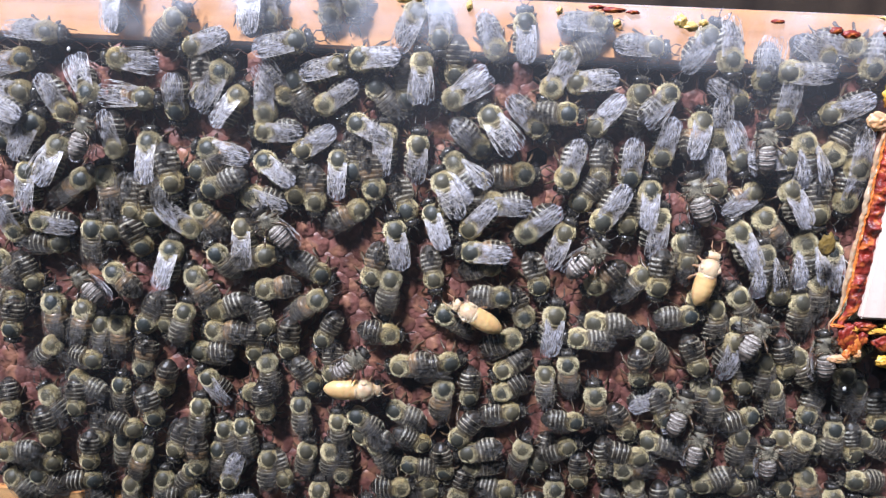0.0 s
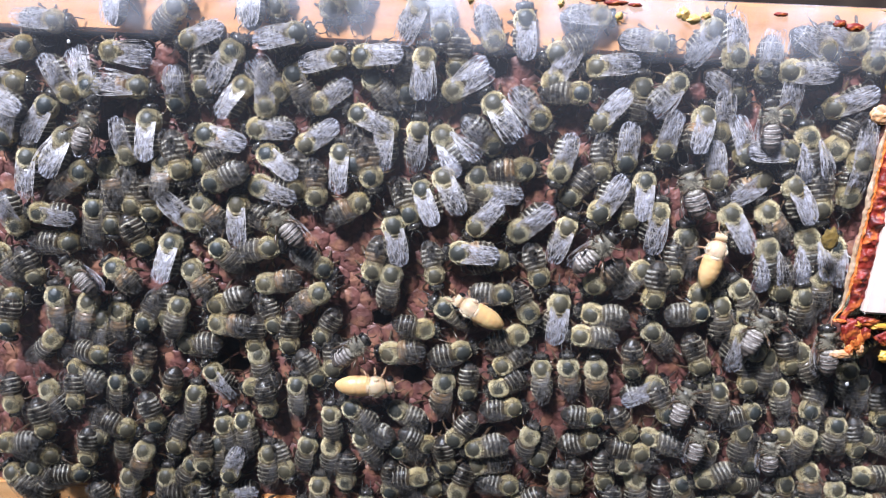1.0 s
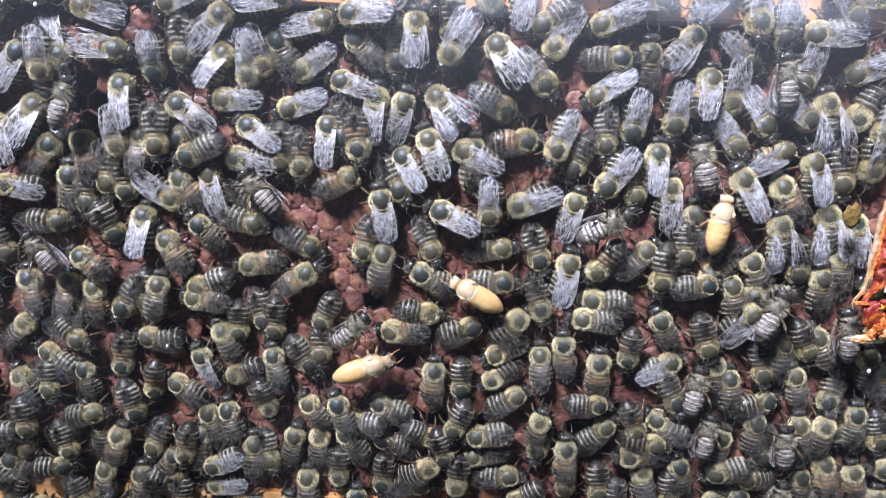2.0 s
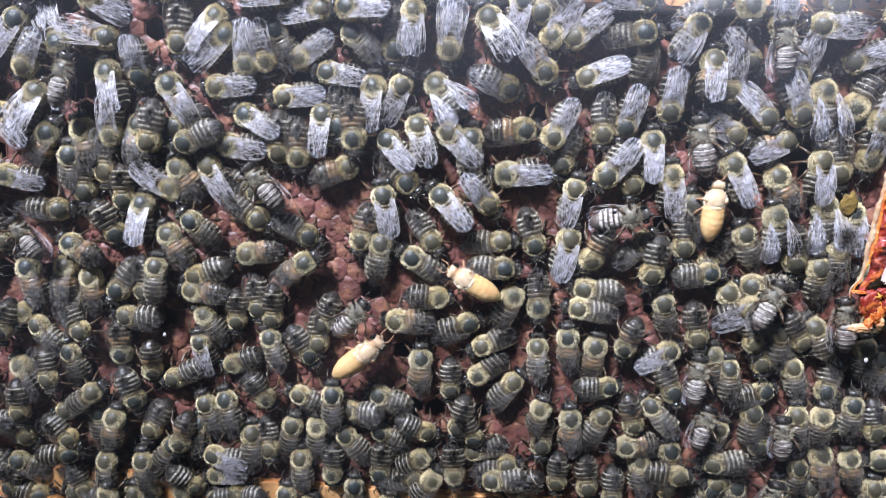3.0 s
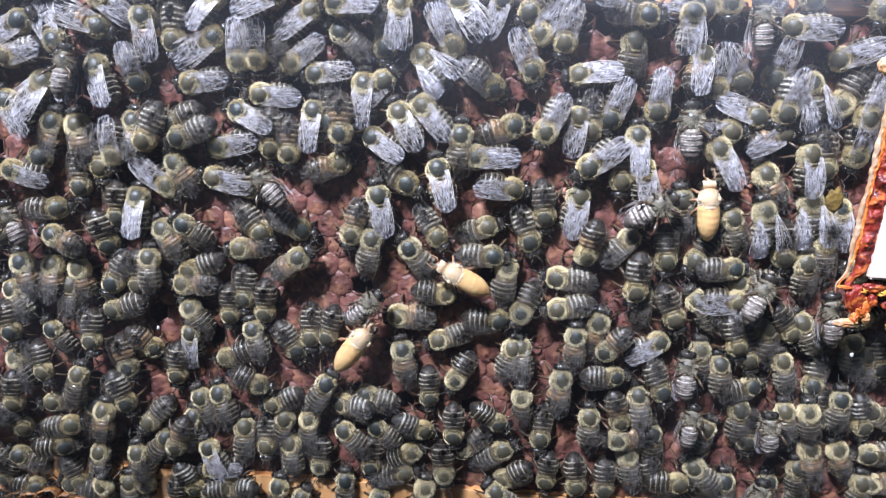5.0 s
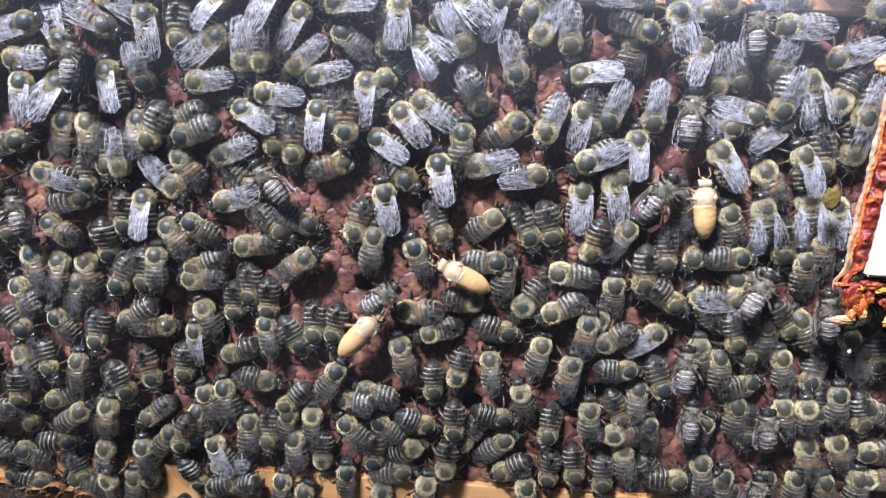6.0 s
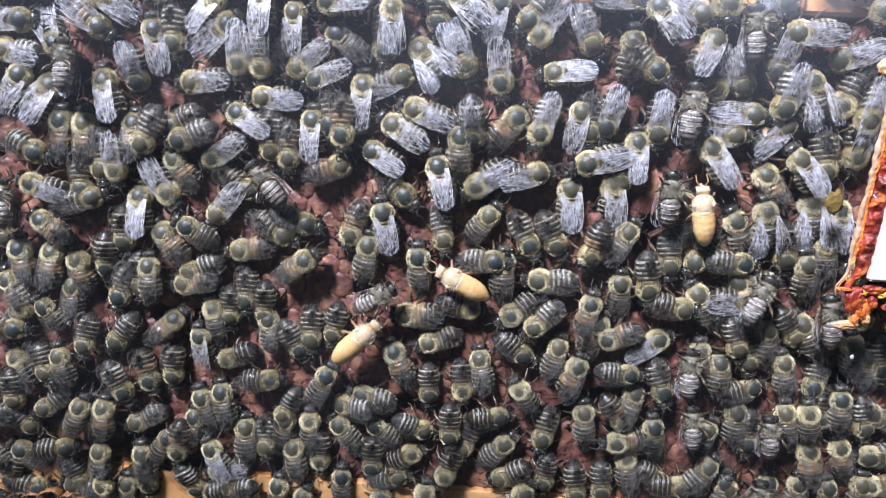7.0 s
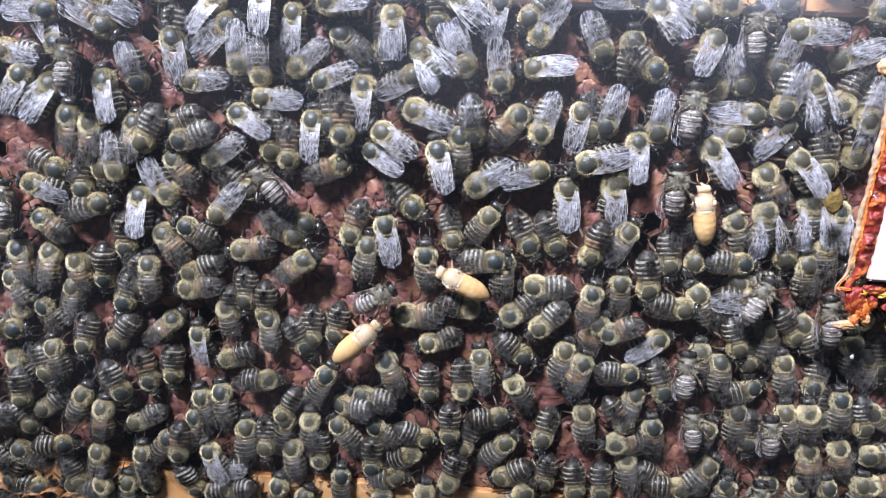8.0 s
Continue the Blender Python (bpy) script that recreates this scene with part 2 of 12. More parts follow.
M_PALE = wood_material("pale_wood", (0.85, 0.74, 0.62), (0.75, 0.55, 0.45), (200, 200, 10))
M_PROP = material("red_propolis", (0.3, 0.03, 0.014), 0.48, (0.06, 0.008, 0.006), scale=520, bump=1.0, bump_scale=900,
                  spots=((0.62, 0.16, 0.03), 420), coat=0.15)
M_WAX = material("cream_wax", (0.72, 0.5, 0.3), 0.4, (0.55, 0.28, 0.1), scale=300, bump=0.6, bump_scale=500, sub=0.3)
M_YELLOW = material("yellow_wax", (0.72, 0.5, 0.06), 0.35, (0.55, 0.24, 0.03), scale=260, bump=0.6, bump_scale=500)
M_AMBERW = material("orange_wax", (0.75, 0.3, 0.06), 0.3, (0.5, 0.1, 0.02), scale=420, bump=0.7, bump_scale=600, sub=0.3)
M_CRUMB = material("pale_yellow_wax", (0.75, 0.6, 0.22), 0.35, (0.55, 0.36, 0.1), scale=500, bump=0.7, bump_scale=700, sub=0.3)
M_EDGE = material("dull_cream_wax", (0.52, 0.39, 0.25), 0.45, (0.4, 0.2, 0.08), scale=420, bump=0.7, bump_scale=600, sub=0.2)
M_POLLEN = material("pollen_paste", (0.24, 0.15, 0.02), 0.7, (0.1, 0.065, 0.015), scale=700, bump=0.8, bump_scale=1500)
M_BURR = material("burr_comb_wax", (0.5, 0.22, 0.055), 0.4, (0.1, 0.04, 0.012), scale=420, bump=0.8)
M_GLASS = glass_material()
M_GROUND = material("dry_grass", (0.05, 0.055, 0.03), 0.9, (0.03, 0.035, 0.02), scale=3, bump=0.3, bump_scale=20)
# sky sheen put into the pale membrane and vein; the clear copies lack it
M_WINGSHEEN = wing_material("sheen_wing_membrane", -0.14, 0.22, (0.92, 0.9, 1.0), 0.46)
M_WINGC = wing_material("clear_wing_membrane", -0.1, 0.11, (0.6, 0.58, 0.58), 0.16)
M_VEINSHEEN = material("sheen_wing_vein", (0.62, 0.58, 0.56), 0.3, (0.14, 0.11, 0.09), scale=700)
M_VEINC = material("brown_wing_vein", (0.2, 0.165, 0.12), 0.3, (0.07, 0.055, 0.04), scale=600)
M_THORAX = thorax_material("thorax_cuticle", (0.03, 0.036, 0.035), (0.62, 0.52, 0.27))
M_HAIR = material("bee_hair", (0.95, 0.85, 0.56), 0.5, (0.68, 0.57, 0.32), scale=900, random_amount=0.2, sheen=0.3)
M_FRINGE = material("grey_hair", (0.6, 0.53, 0.38), 0.6, (0.2, 0.165, 0.105), scale=900, random_amount=0.25)
M_HEAD = material("head_cuticle", (0.075, 0.066, 0.056), 0.24, (0.012, 0.011, 0.011), scale=620, bump=0.3, bump_scale=2500)
M_EYE = material("eye_lens", (0.012, 0.01, 0.01), 0.12, coat=0.4)
M_LEG = material("leg_cuticle", (0.12, 0.075, 0.04), 0.3, (0.025, 0.017, 0.012), scale=700)
M_PLATE = material("hind_plate", (0.3, 0.24, 0.12), 0.5, (0.1, 0.08, 0.045), scale=1200, bump=0.4, bump_scale=2600, random_amount=0.4)
M_ABD = abdomen_material("dark_banded_rings", (0.032, 0.027, 0.022), (0.16, 0.12, 0.065), 1.0, (0.84, 0.79, 0.64), 0.19)
M_ABDAMBER = abdomen_material("amber_fronted_rings", (0.035, 0.028, 0.021), (0.36, 0.22, 0.105), 2.4, (0.78, 0.72, 0.56), 0.1, 1, 0.75)
M_ABDGREY = abdomen_material("grey_felted_rings", (0.04, 0.036, 0.031), (0.2, 0.16, 0.1), 1.2, (0.8, 0.77, 0.68), 0.32, 0, 1.1, 0.4)
M_ABDDARK = abdomen_material("dark_glossy_rings", (0.025, 0.022, 0.02), (0.13, 0.095, 0.05), 1.3, (0.82, 0.77, 0.64), 0.15, 1, 0.9, 0.25)
M_BELLY = abdomen_material("belly_plates", (0.16, 0.13, 0.11), (0.3, 0.27, 0.2), 0.8, (0.76, 0.68, 0.62), 0.5, 0, 1.2, 0.5)
M_BELLYD = material("belly_dark", (0.3, 0.27, 0.2), 0.4, (0.05, 0.045, 0.035), scale=900, bump=0.4)
M_CALLOW = material("callow_abdomen", (0.86, 0.58, 0.26), 0.34, (0.74, 0.44, 0.17), scale=330, bump=0.5, sub=0.25)
M_CALLOWT = material("callow_thorax", (0.82, 0.64, 0.42), 0.42, (0.6, 0.4, 0.22), scale=600, bump=0.4, sub=0.25)
M_CALLOWH = material("callow_hair", (0.95, 0.86, 0.68), 0.6, (0.8, 0.66, 0.44), scale=900)
M_CALLOWD = material("callow_limb", (0.45, 0.26, 0.14), 0.4, (0.25, 0.13, 0.07), scale=600)
M_SPECK = material("white_speck", (0.85, 0.84, 0.8), 0.5)


# ---------------- mesh helpers ----------------
def mesh_of(name, verts, faces, mats, index=None, smooth=True):
    me = bpy.data.meshes.new(name)
    me.from_pydata([tuple(v) for v in verts], [], faces)
    for m in mats:
        me.materials.append(m)
    if index:
        me.polygons.foreach_set("material_index", index)
    me.polygons.foreach_set("use_smooth", [smooth] * len(me.polygons))
    me.update()
    return me


def part(name, me, parent, label="", at=None):
    ob = new(name, me)
    ob.parent = parent
    if at:
        ob.matrix_basis = at
    if label:
        tagged(ob, label=label)
    return ob


def ellipsoid(c, r, u=16, v=10, wob=0.0, seed=0):
    """Vertices and faces of an egg round c, in millimetres, with the poles along y."""
    rng = random.Random(seed)
    vs, fs = [(c[0], c[1] + r[1], c[2])], []
    for i in range(1, v):
        a = math.pi * i / v
        for j in range(u):
            b = 2 * math.pi * j / u
            k = 1 + wob * (rng.random() - 0.5)
            vs.append((c[0] + r[0] * math.sin(a) * math.cos(b) * k, c[1] + r[1] * math.cos(a), c[2] + r[2] * math.sin(a) * math.sin(b) * k))
    vs.append((c[0], c[1] - r[1], c[2]))
    for j in range(u):
        fs.append((0, 1 + (j + 1) % u, 1 + j))
        last = len(vs) - 1
        fs.append((last, last - u + j, last - u + (j + 1) % u))
    for i in range(v - 2):
        for j in range(u):
            p, q = 1 + i * u + j, 1 + i * u + (j + 1) % u
            fs.append((p, q, q + u, p + u))
    return vs, fs


def tube(points, radii, sides=6):
    vs, fs = [], []
    pts = [Vector(p) for p in points]
    for i, p in enumerate(pts):
        d = (pts[min(i + 1, len(pts) - 1)] - pts[max(i - 1, 0)]).normalized()
        a = d.orthogonal().normalized()
        b = d.cross(a)
        for j in range(sides):
            t = 2 * math.pi * j / sides
            vs.append(p + radii[i] * (math.cos(t) * a + math.sin(t) * b))
    for i in range(len(pts) - 1):
        for j in range(sides):
            k = i * sides
            fs.append((k + j, k + (j + 1) % sides, k + sides + (j + 1) % sides, k + sides + j))
    fs.append(tuple(range(sides))[::-1])
    fs.append(tuple(range(len(vs) - sides, len(vs))))
    return vs, fs


def joined(*pieces):
    vs, fs = [], []
    for v, f in pieces:
        n = len(vs)
        vs += list(v)
        fs += [tuple(i + n for i in g) for g in f]
    return vs, fs


def mm(vs):
    return [(v[0] * MM, v[1] * MM, v[2] * MM) for v in vs]


def bar(lo, hi, bevel=0.6, seg=2):
    """A box with rounded edges, corners in millimetres, as vertices and faces in metres."""
    bm = bmesh.new()
    bmesh.ops.create_cube(bm, size=1)
    for v in bm.verts:
        v.co = Vector([(lo[i] + hi[i]) / 2 + v.co[i] * (hi[i] - lo[i]) for i in range(3)]) * MM
    if bevel:
        bmesh.ops.bevel(bm, geom=bm.edges[:], offset=bevel * MM, segments=seg, affect='EDGES')
    me = bpy.data.meshes.new("bar")
    bm.to_mesh(me)
    bm.free()
    return me


def lump(name, centre, size, mat, seed, rough=0.35, u=18, v=12, freq=3.0):
    """A ragged blob of wax or resin, sizes in millimetres."""
    vs, fs = ellipsoid((0, 0, 0), (1, 1, 1), u, v)
    out = []
    for p in vs:
        q = Vector(p)
        k = 1 + rough * noise.noise(q * freq + Vector((seed * 3.7, 0, 0))) + rough * 0.5 * noise.noise(q * freq * 2.3 + Vector((0, seed * 1.9, 0)))
        out.append((q.x * size[0] * k, q.y * size[1] * k, q.z * size[2] * k))
    ob = new(name, mesh_of(name, mm(out), fs, [mat]))
    ob.location = [c * MM for c in centre]
    return ob


# ---------------- the setting ----------------
gd = mesh_of("ground", [(-600, -1200, -1.1), (600, -1200, -1.1), (600, 600, -1.1), (-600, 600, -1.1)], [(0, 1, 2, 3)], [M_GROUND])
tagged(new("ground", gd), "dull green grass far below the hive", "ground", kind="structure")


def plank(name, lo, hi, mat, label, category, bevel=0.8, kind=""):
    me = bar(lo, hi, bevel)
    me.materials.append(mat)
    return tagged(new(name, me), label, category, kind=kind)


BAR_Z, FLOOR_Z, PANE_Z = 11.7, -100.4, 22.5
plank("top_bar", (-161, -1.5, BAR_Z), (161, 22, 24.0), M_WOOD, "orange-tan wooden top bar of the comb frame", "frame bar", kind="structure")
plank("bottom_bar", (-161, -1.5, -125), (161, 22, FLOOR_Z), M_WOODLIT, "orange-tan wooden bottom bar under the comb", "frame bar", kind="structure")
plank("wall_back", (-176, 26, -1100), (176, 30, 60), M_BOARD, "dark wooden back wall of the hive", "hive wall", kind="structure")
plank("wall_left", (-176, -14, -135), (-162, 26, 40), M_BOARD, "dark wooden side wall of the hive", "hive wall", kind="structure")
plank("wall_right", (162, -14, -135), (176, 26, 40), M_BOARD, "dark wooden side wall of the hive", "hive wall", kind="structure")
plank("hive_floor", (-176, -14, -140), (176, 26, -126), M_BOARD, "dark wooden floor board of the hive", "hive floor", kind="structure")

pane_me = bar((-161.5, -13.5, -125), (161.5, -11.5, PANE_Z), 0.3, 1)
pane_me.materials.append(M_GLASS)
pane = tagged(new("window_1", pane_me), "clear glass pane over the comb, sky haze painted towards its top", "window", kind="structure")
pane.visible_shadow = False

# unseen board added in front, keeping part of the sun off the lower comb
plank("wall_shade", (-400, -370, -1100), (700, -345, 371), M_SHADEWALL, "unseen board wall added to shade the lower comb", "wall", kind="structure")

# slats behind the top edge
slats = tagged(new("slat_fence"), "dark weathered upright slats behind the hive", "fence", kind="structure")
for i in range(46):
    w = 7 + 3 * math.sin(i * 2.3)
    sl = bar((-w / 2, -2, -60), (w / 2, 2, 150 + 8 * math.sin(i * 1.7)), 0.8, 1)
    sl.materials.append(M_BOARD)
    part("slat", sl, slats, at=pose((i - 23) * 0.0125, 0.075 + 0.004 * math.sin(i * 5.1), 0))

# ---------------- the comb ----------------
comb = tagged(new("brood_comb"), "red-brown capped brood comb with a few open cells", "honeycomb")
CELL = 5.35
R_HEX = CELL / math.sqrt(3)


def hexes():
    for row in range(-27, 9):
        for col in range(-26, 27):
            x, z = (col + 0.5 * (row % 2)) * CELL, row * CELL * math.sqrt(3) / 2 - 6
            if -134 < x < 134 and FLOOR_Z + 1.5 < z < BAR_Z - 1.0:
                yield x, z


# the sealed brood: middle and half widths of each patch
SEALED = ((-34, -43, 27, 19), (-16, -36, 17, 12), (-20, -70, 26, 12), (10, -34, 9, 6), (32, -11, 9, 8), (44, 0, 10, 8), (17, -78, 6, 4), (46, -47, 8, 5), (-36, -88, 9, 9), (63, -34, 6, 6))


def is_open(x, z):
    if z > BAR_Z - 7.2:
        return math.sin(x * 1.7) + math.sin(x * 0.61 + 2) > -0.9
    if (x + 7.5) ** 2 + (z + 67.6) ** 2 < 9 or (abs(x + 17) < 3.2 and abs(z + 52) < 3):
        return True
    ragged = noise.noise(Vector((x * 0.07, z * 0.07, 1))) + 0.6 * noise.noise(Vector((x * 0.21, z * 0.21, 4)))
    inside = max(1 - ((x - a) / p) ** 2 - ((z - c) / q) ** 2 for a, c, p, q in SEALED)
    return inside < 0 and ragged < -0.38


wall_v, wall_f, cap_list = [], [], []
for x, z in hexes():
    n = len(wall_v)
    for y, r in ((-0.1, R_HEX * 0.90), (-0.3, R_HEX * 0.96), (11, R_HEX * 0.93), (-0.1, R_HEX * 1.0)):
        for k in range(6):
            a = math.radians(60 * k + 30)
            wall_v.append((x + r * math.cos(a), y, z + r * math.sin(a)))
    for k in range(6):
        j = (k + 1) % 6
        wall_f.append((n + k, n + j, n + 12 + j, n + 12 + k))
        wall_f.append((n + 6 + k, n + 6 + j, n + j, n + k))
        wall_f.append((n + 18 + k, n + 18 + j, n + 6 + j, n + 6 + k))
    if not is_open(x, z):
        cap_list.append((x, z))
part("cell_walls", mesh_of("cell_walls", mm(wall_v), wall_f, [M_WALL], smooth=False), comb, "dark brown wax cell walls")
# near-black colour paints the shade of the open cells' depth
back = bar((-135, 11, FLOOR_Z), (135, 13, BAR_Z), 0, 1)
back.materials.append(M_CELLSHADE)
part("midrib", back, comb, "bottoms of the open cells, deep shade in the colour")


def cap_shape(seed):
    rng = random.Random(seed)
    vs, fs = [(0, -0.55 - 0.7 * rng.random(), 0)], []
    for ring, (r, y) in enumerate(((0.36, -0.6), (0.72, -0.52), (1.0, -0.34), (1.16, 0.05))):
        for k in range(12):
            a = math.radians(30 * k)
            hexr = R_HEX * math.cos(math.radians(30)) / math.cos((a + math.pi / 6) % (math.pi / 3) - math.pi / 6)
            rr = r * (hexr if ring > 2 else R_HEX * 0.92) * (0.94 + 0.12 * rng.random())
            vs.append((rr * math.cos(a), y + 0.75 * (rng.random() - 0.5), rr * math.sin(a)))
    for k in range(12):
        fs.append((0, 1 + (k + 1) % 12, 1 + k))
        for ring in range(3):
            p, q = 1 + ring * 12 + k, 1 + ring * 12 + (k + 1) % 12
            fs.append((p, q, q + 12, p + 12))
    return vs, fs


cap_meshes = [mesh_of("capping", mm(cap_shape(i)[0]), cap_shape(i)[1], [M_CAP]) for i in range(6)]
cap_list.sort(key=lambda c: (c[0] + 15) ** 2 + (c[1] + 48) ** 2 * 1.4)
rest_v, rest_f = [], []
for i, (x, z) in enumerate(cap_list):
    if i >= 290:
        v, f = cap_shape(i % 40)
        n = len(rest_v)
        rest_v += [(a + x, b, c + z) for a, b, c in v]
        rest_f += [tuple(k + n for k in g) for g in f]
rest = part("cappings", mesh_of("cappings", mm(rest_v), rest_f, [M_CAP]), comb, "red-brown wax cappings")
tagged(rest, kind="stuff")

# ---------------- wax, resin and specks on the pane ----------------
burr = new("burr_comb", None)
tagged(burr, "ragged golden-brown burr comb on the bottom bar", "wax")
for i in range(7):
    # open cell rims, each a wavy arc standing on the bar
    vs, fs = [], []
    for k in range(19):
        a = math.pi * k / 18
        wave = 0.45 * noise.noise(Vector((k * 0.9, i * 3.1, 0)))
        for rr, y in ((2.62, -1.2), (2.75, -5.6), (2.5, -5.6), (2.4, -1.2)):
            vs.append(((rr + wave) * math.cos(a) * 1.15, y + 1.3 * noise.noise(Vector((k * 1.1, i, 4))), (rr + wave) * math.sin(a) * 0.8))
    for k in range(18):
        for c in range(4):
            p, q = k * 4 + c, k * 4 + (c + 1) % 4
            fs.append((p, q, q + 4, p + 4))
    part("cell_rim", mesh_of("cell_rim", mm(vs), fs, [M_BURR]), burr, at=pose((-107.5 + i * 4.1) * MM, 0, (-110.0 + 0.8 * math.sin(i * 1.9)) * MM, 0, 14 * math.sin(i * 2.4), 0))

post = new("side_strip", None)
tagged(post, "pale wooden strip edged with red propolis on the pane", "strip")
core = bar((91.0, -15.6, -40.8), (104, -13.6, 6), 0.5)


def lean(z):
    return 0.085 * (z + 20) - 1.7 * math.exp(-((z + 43) / 2.6) ** 2)


for v in core.vertices:
    v.co.x += 0.085 * (v.co.z + 20 * MM)
core.materials.append(M_PALE)
part("wood_core", core, post, "pale cream wooden strip")


def ridge(name, mat, x0, wid, dep, z0, z1, seed, label, amp):
    """A ragged upright ridge with its edge near x0."""
    vs, fs, n = [], [], 260
    for i in range(n + 1):
        z = z0 + (z1 - z0) * i / n
        e = lean(z) + amp * (noise.noise(Vector((z * 0.22, seed, 0))) + 0.6 * noise.noise(Vector((z * 0.7, seed, 5))))
        w = wid * (1 + 0.25 * noise.noise(Vector((z * 0.3, seed, 9))))
        d = dep * (1 + 0.5 * noise.noise(Vector((z * 0.5, seed, 2))))
        end = min(1, 4 * min(i / n, 1 - i / n) + 0.15)
        for a in range(13):
            t = math.pi * a / 12
            x = w * math.cos(t)
            bumpy = 1 + 0.5 * noise.noise(Vector((x * 0.45, z * 0.45, seed))) + 0.35 * noise.noise(Vector((x * 1.3, z * 1.3, seed + 3)))
            vs.append((x0 + e + w / 2 - w / 2 * math.cos(t) * end, -13.6 - d * math.sin(t) * end * bumpy, z))
    for i in range(n):
        for a in range(12):
            p = i * 13 + a
            fs.append((p, p + 1, p + 14, p + 13))
    return part(name, mesh_of(name, mm(vs), fs, [mat]), post, label)


ridge("wax_edge", M_EDGE, 86.8, 1.2, 0.6, -44.5, 3, 1.3, "cream wax edge", 0.4)
ridge("amber_edge", M_AMBERW, 87.5, 0.8, 0.7, -44, 3, 2.2, "orange wax seam", 0.5)
ridge("propolis_ridge", M_PROP, 88.1, 3.6, 1.3, -46, 3, 4.1, "glossy dark red propolis", 0.5)
for i, (x, z, sx, sz, mat, lab) in enumerate((
        (86.6, -50.6, 2.2, 0.9, M_WAX, "cream wax drip"), (87.9, -45.4, 1.9, 3.0, M_PROP, "dark red propolis lump"),
        (89.6, -47.4, 1.4, 2.2, M_AMBERW, "orange wax lump"), (88.9, -43.6, 1.1, 0.8, M_YELLOW, "amber wax lump"), (91.3, -42.8, 2.2, 1.2, M_PROP, "dark red propolis lump"),
        (94.0, -43.8, 2.4, 0.7, M_YELLOW, "yellow wax thread"), (97.5, -42.6, 2.0, 1.2, M_YELLOW, "yellow wax lump"), (96.5, -46.4, 2.6, 1.7, M_PROP, "red propolis lump"),
        (97.0, -50.6, 2.2, 1.3, M_YELLOW, "yellow wax lump"), (85.4, -43.0, 1.5, 0.4, M_AMBERW, "orange wax thread"), (91.2, -45.6, 1.0, 1.6, M_PROP, "dark red propolis lump"),
        (88.2, -49.4, 0.8, 1.3, M_AMBERW, "orange wax drip"), (90.6, -49.2, 0.7, 1.2, M_WAX, "cream wax drip"), (87.6, 1.4, 2.3, 1.9, M_WAX, "pale yellow wax lump"),
        (90.0, 6.5, 2.2, 2.6, M_YELLOW, "yellow wax lump"))):
    o = lump("wax_lump" if mat is not M_PROP else "propolis_lump", (x, -14.0, z), (sx, 0.8, sz), mat, 40 + i, 0.4, 40, 26, 2.0)
    o.parent = post
    tagged(o, label=lab)

for i, (x, z, sx, sz) in enumerate(((31, 21.2, 2.4, 0.55), (27.5, 21.6, 1.6, 0.4), (35, 20.9, 1.3, 0.4), (64.5, 20.3, 1.4, 0.4), (76.5, 19.0, 1.3, 0.7), (79.5, 18.4, 1.8, 0.8), (88.5, 18.9, 2.6, 0.7), (94, 18.8, 2.0, 0.8))):
    tagged(lump("propolis_drop", (x, -13.9, z), (sx, 0.5, sz), M_PROP, 60 + i, 0.45), "red propolis smeared along the glass edge", "propolis", group="propolis on the pane")
for i, (x, z, sx, sz) in enumerate(((47, 18.6, 1.6, 0.9), (45, 19.6, 1.2, 1.3), (49.5, 19.4, 0.9, 0.7), (-12, 21.5, 1.4, 0.7), (-9, 21.8, 0.8, 0.6), (20, 20.6, 0.6, 0.8), (32, 18.6, 0.7, 0.8), (96, 21.6, 5.0, 1.1), (88, 21.9, 3.0, 0.8), (1.5, 20.8, 0.6, 1.0))):
    tagged(lump("wax_crumb", (x, -14.0, z), (sx, 0.6, sz), M_CRUMB, 80 + i, 0.55, freq=2.2), "yellow wax crumb stuck to the glass edge", "wax", group="wax on the pane")
tagged(lump("pollen_smear", (82.0, -11.35, -25.6), (1.8, 0.2, 2.3), M_POLLEN, 97, 0.4), "ochre pollen smear on the inside of the pane", "pollen")
for i, (x, z, s) in enumerate(((-58.6, -61, 0.36), (89.2, -57.5, 0.42), (-83, 8.5, 0.4))):
    tagged(lump("dust_speck", (x, -13.7, z), (s, 0.2, s * 1.3), M_SPECK, 120 + i, 0.3, 10, 6), "tiny white speck on the glass", "speck", group="specks on the pane")

# ---------------- the bees ----------------
def hairs(rng, spots, width):
    """One thin bent hair, of two faces, for each (root, way, length)."""
    vs, fs = [], []
    for p, way, length in spots:
        side = way.cross(Vector((rng.random(), rng.random(), 0.3))).normalized() * width
        bend = Vector((rng.uniform(-.3, .3), rng.uniform(-.4, .1), rng.uniform(-.35, .1)))
        mid = p + way * length * 0.55
        tip = mid + (way + bend).normalized() * length * 0.5
        n = len(vs)
        vs += [p - side, p + side, mid + side * 0.8, mid - side * 0.8, tip]
        fs += [(n, n + 1, n + 2, n + 3), (n + 3, n + 2, n + 4)]
    return vs, fs


def girth(s, width, waist):
    """The half width of an abdomen at s, 0 at its front and 1 at its tip."""
    if s < 0.42:
        return width * (1 - waist * ((0.42 - s) / 0.42) ** 2.2)
    return width * max(0.015, 1 - ((s - 0.42) / 0.58) ** 2.3) ** 0.66


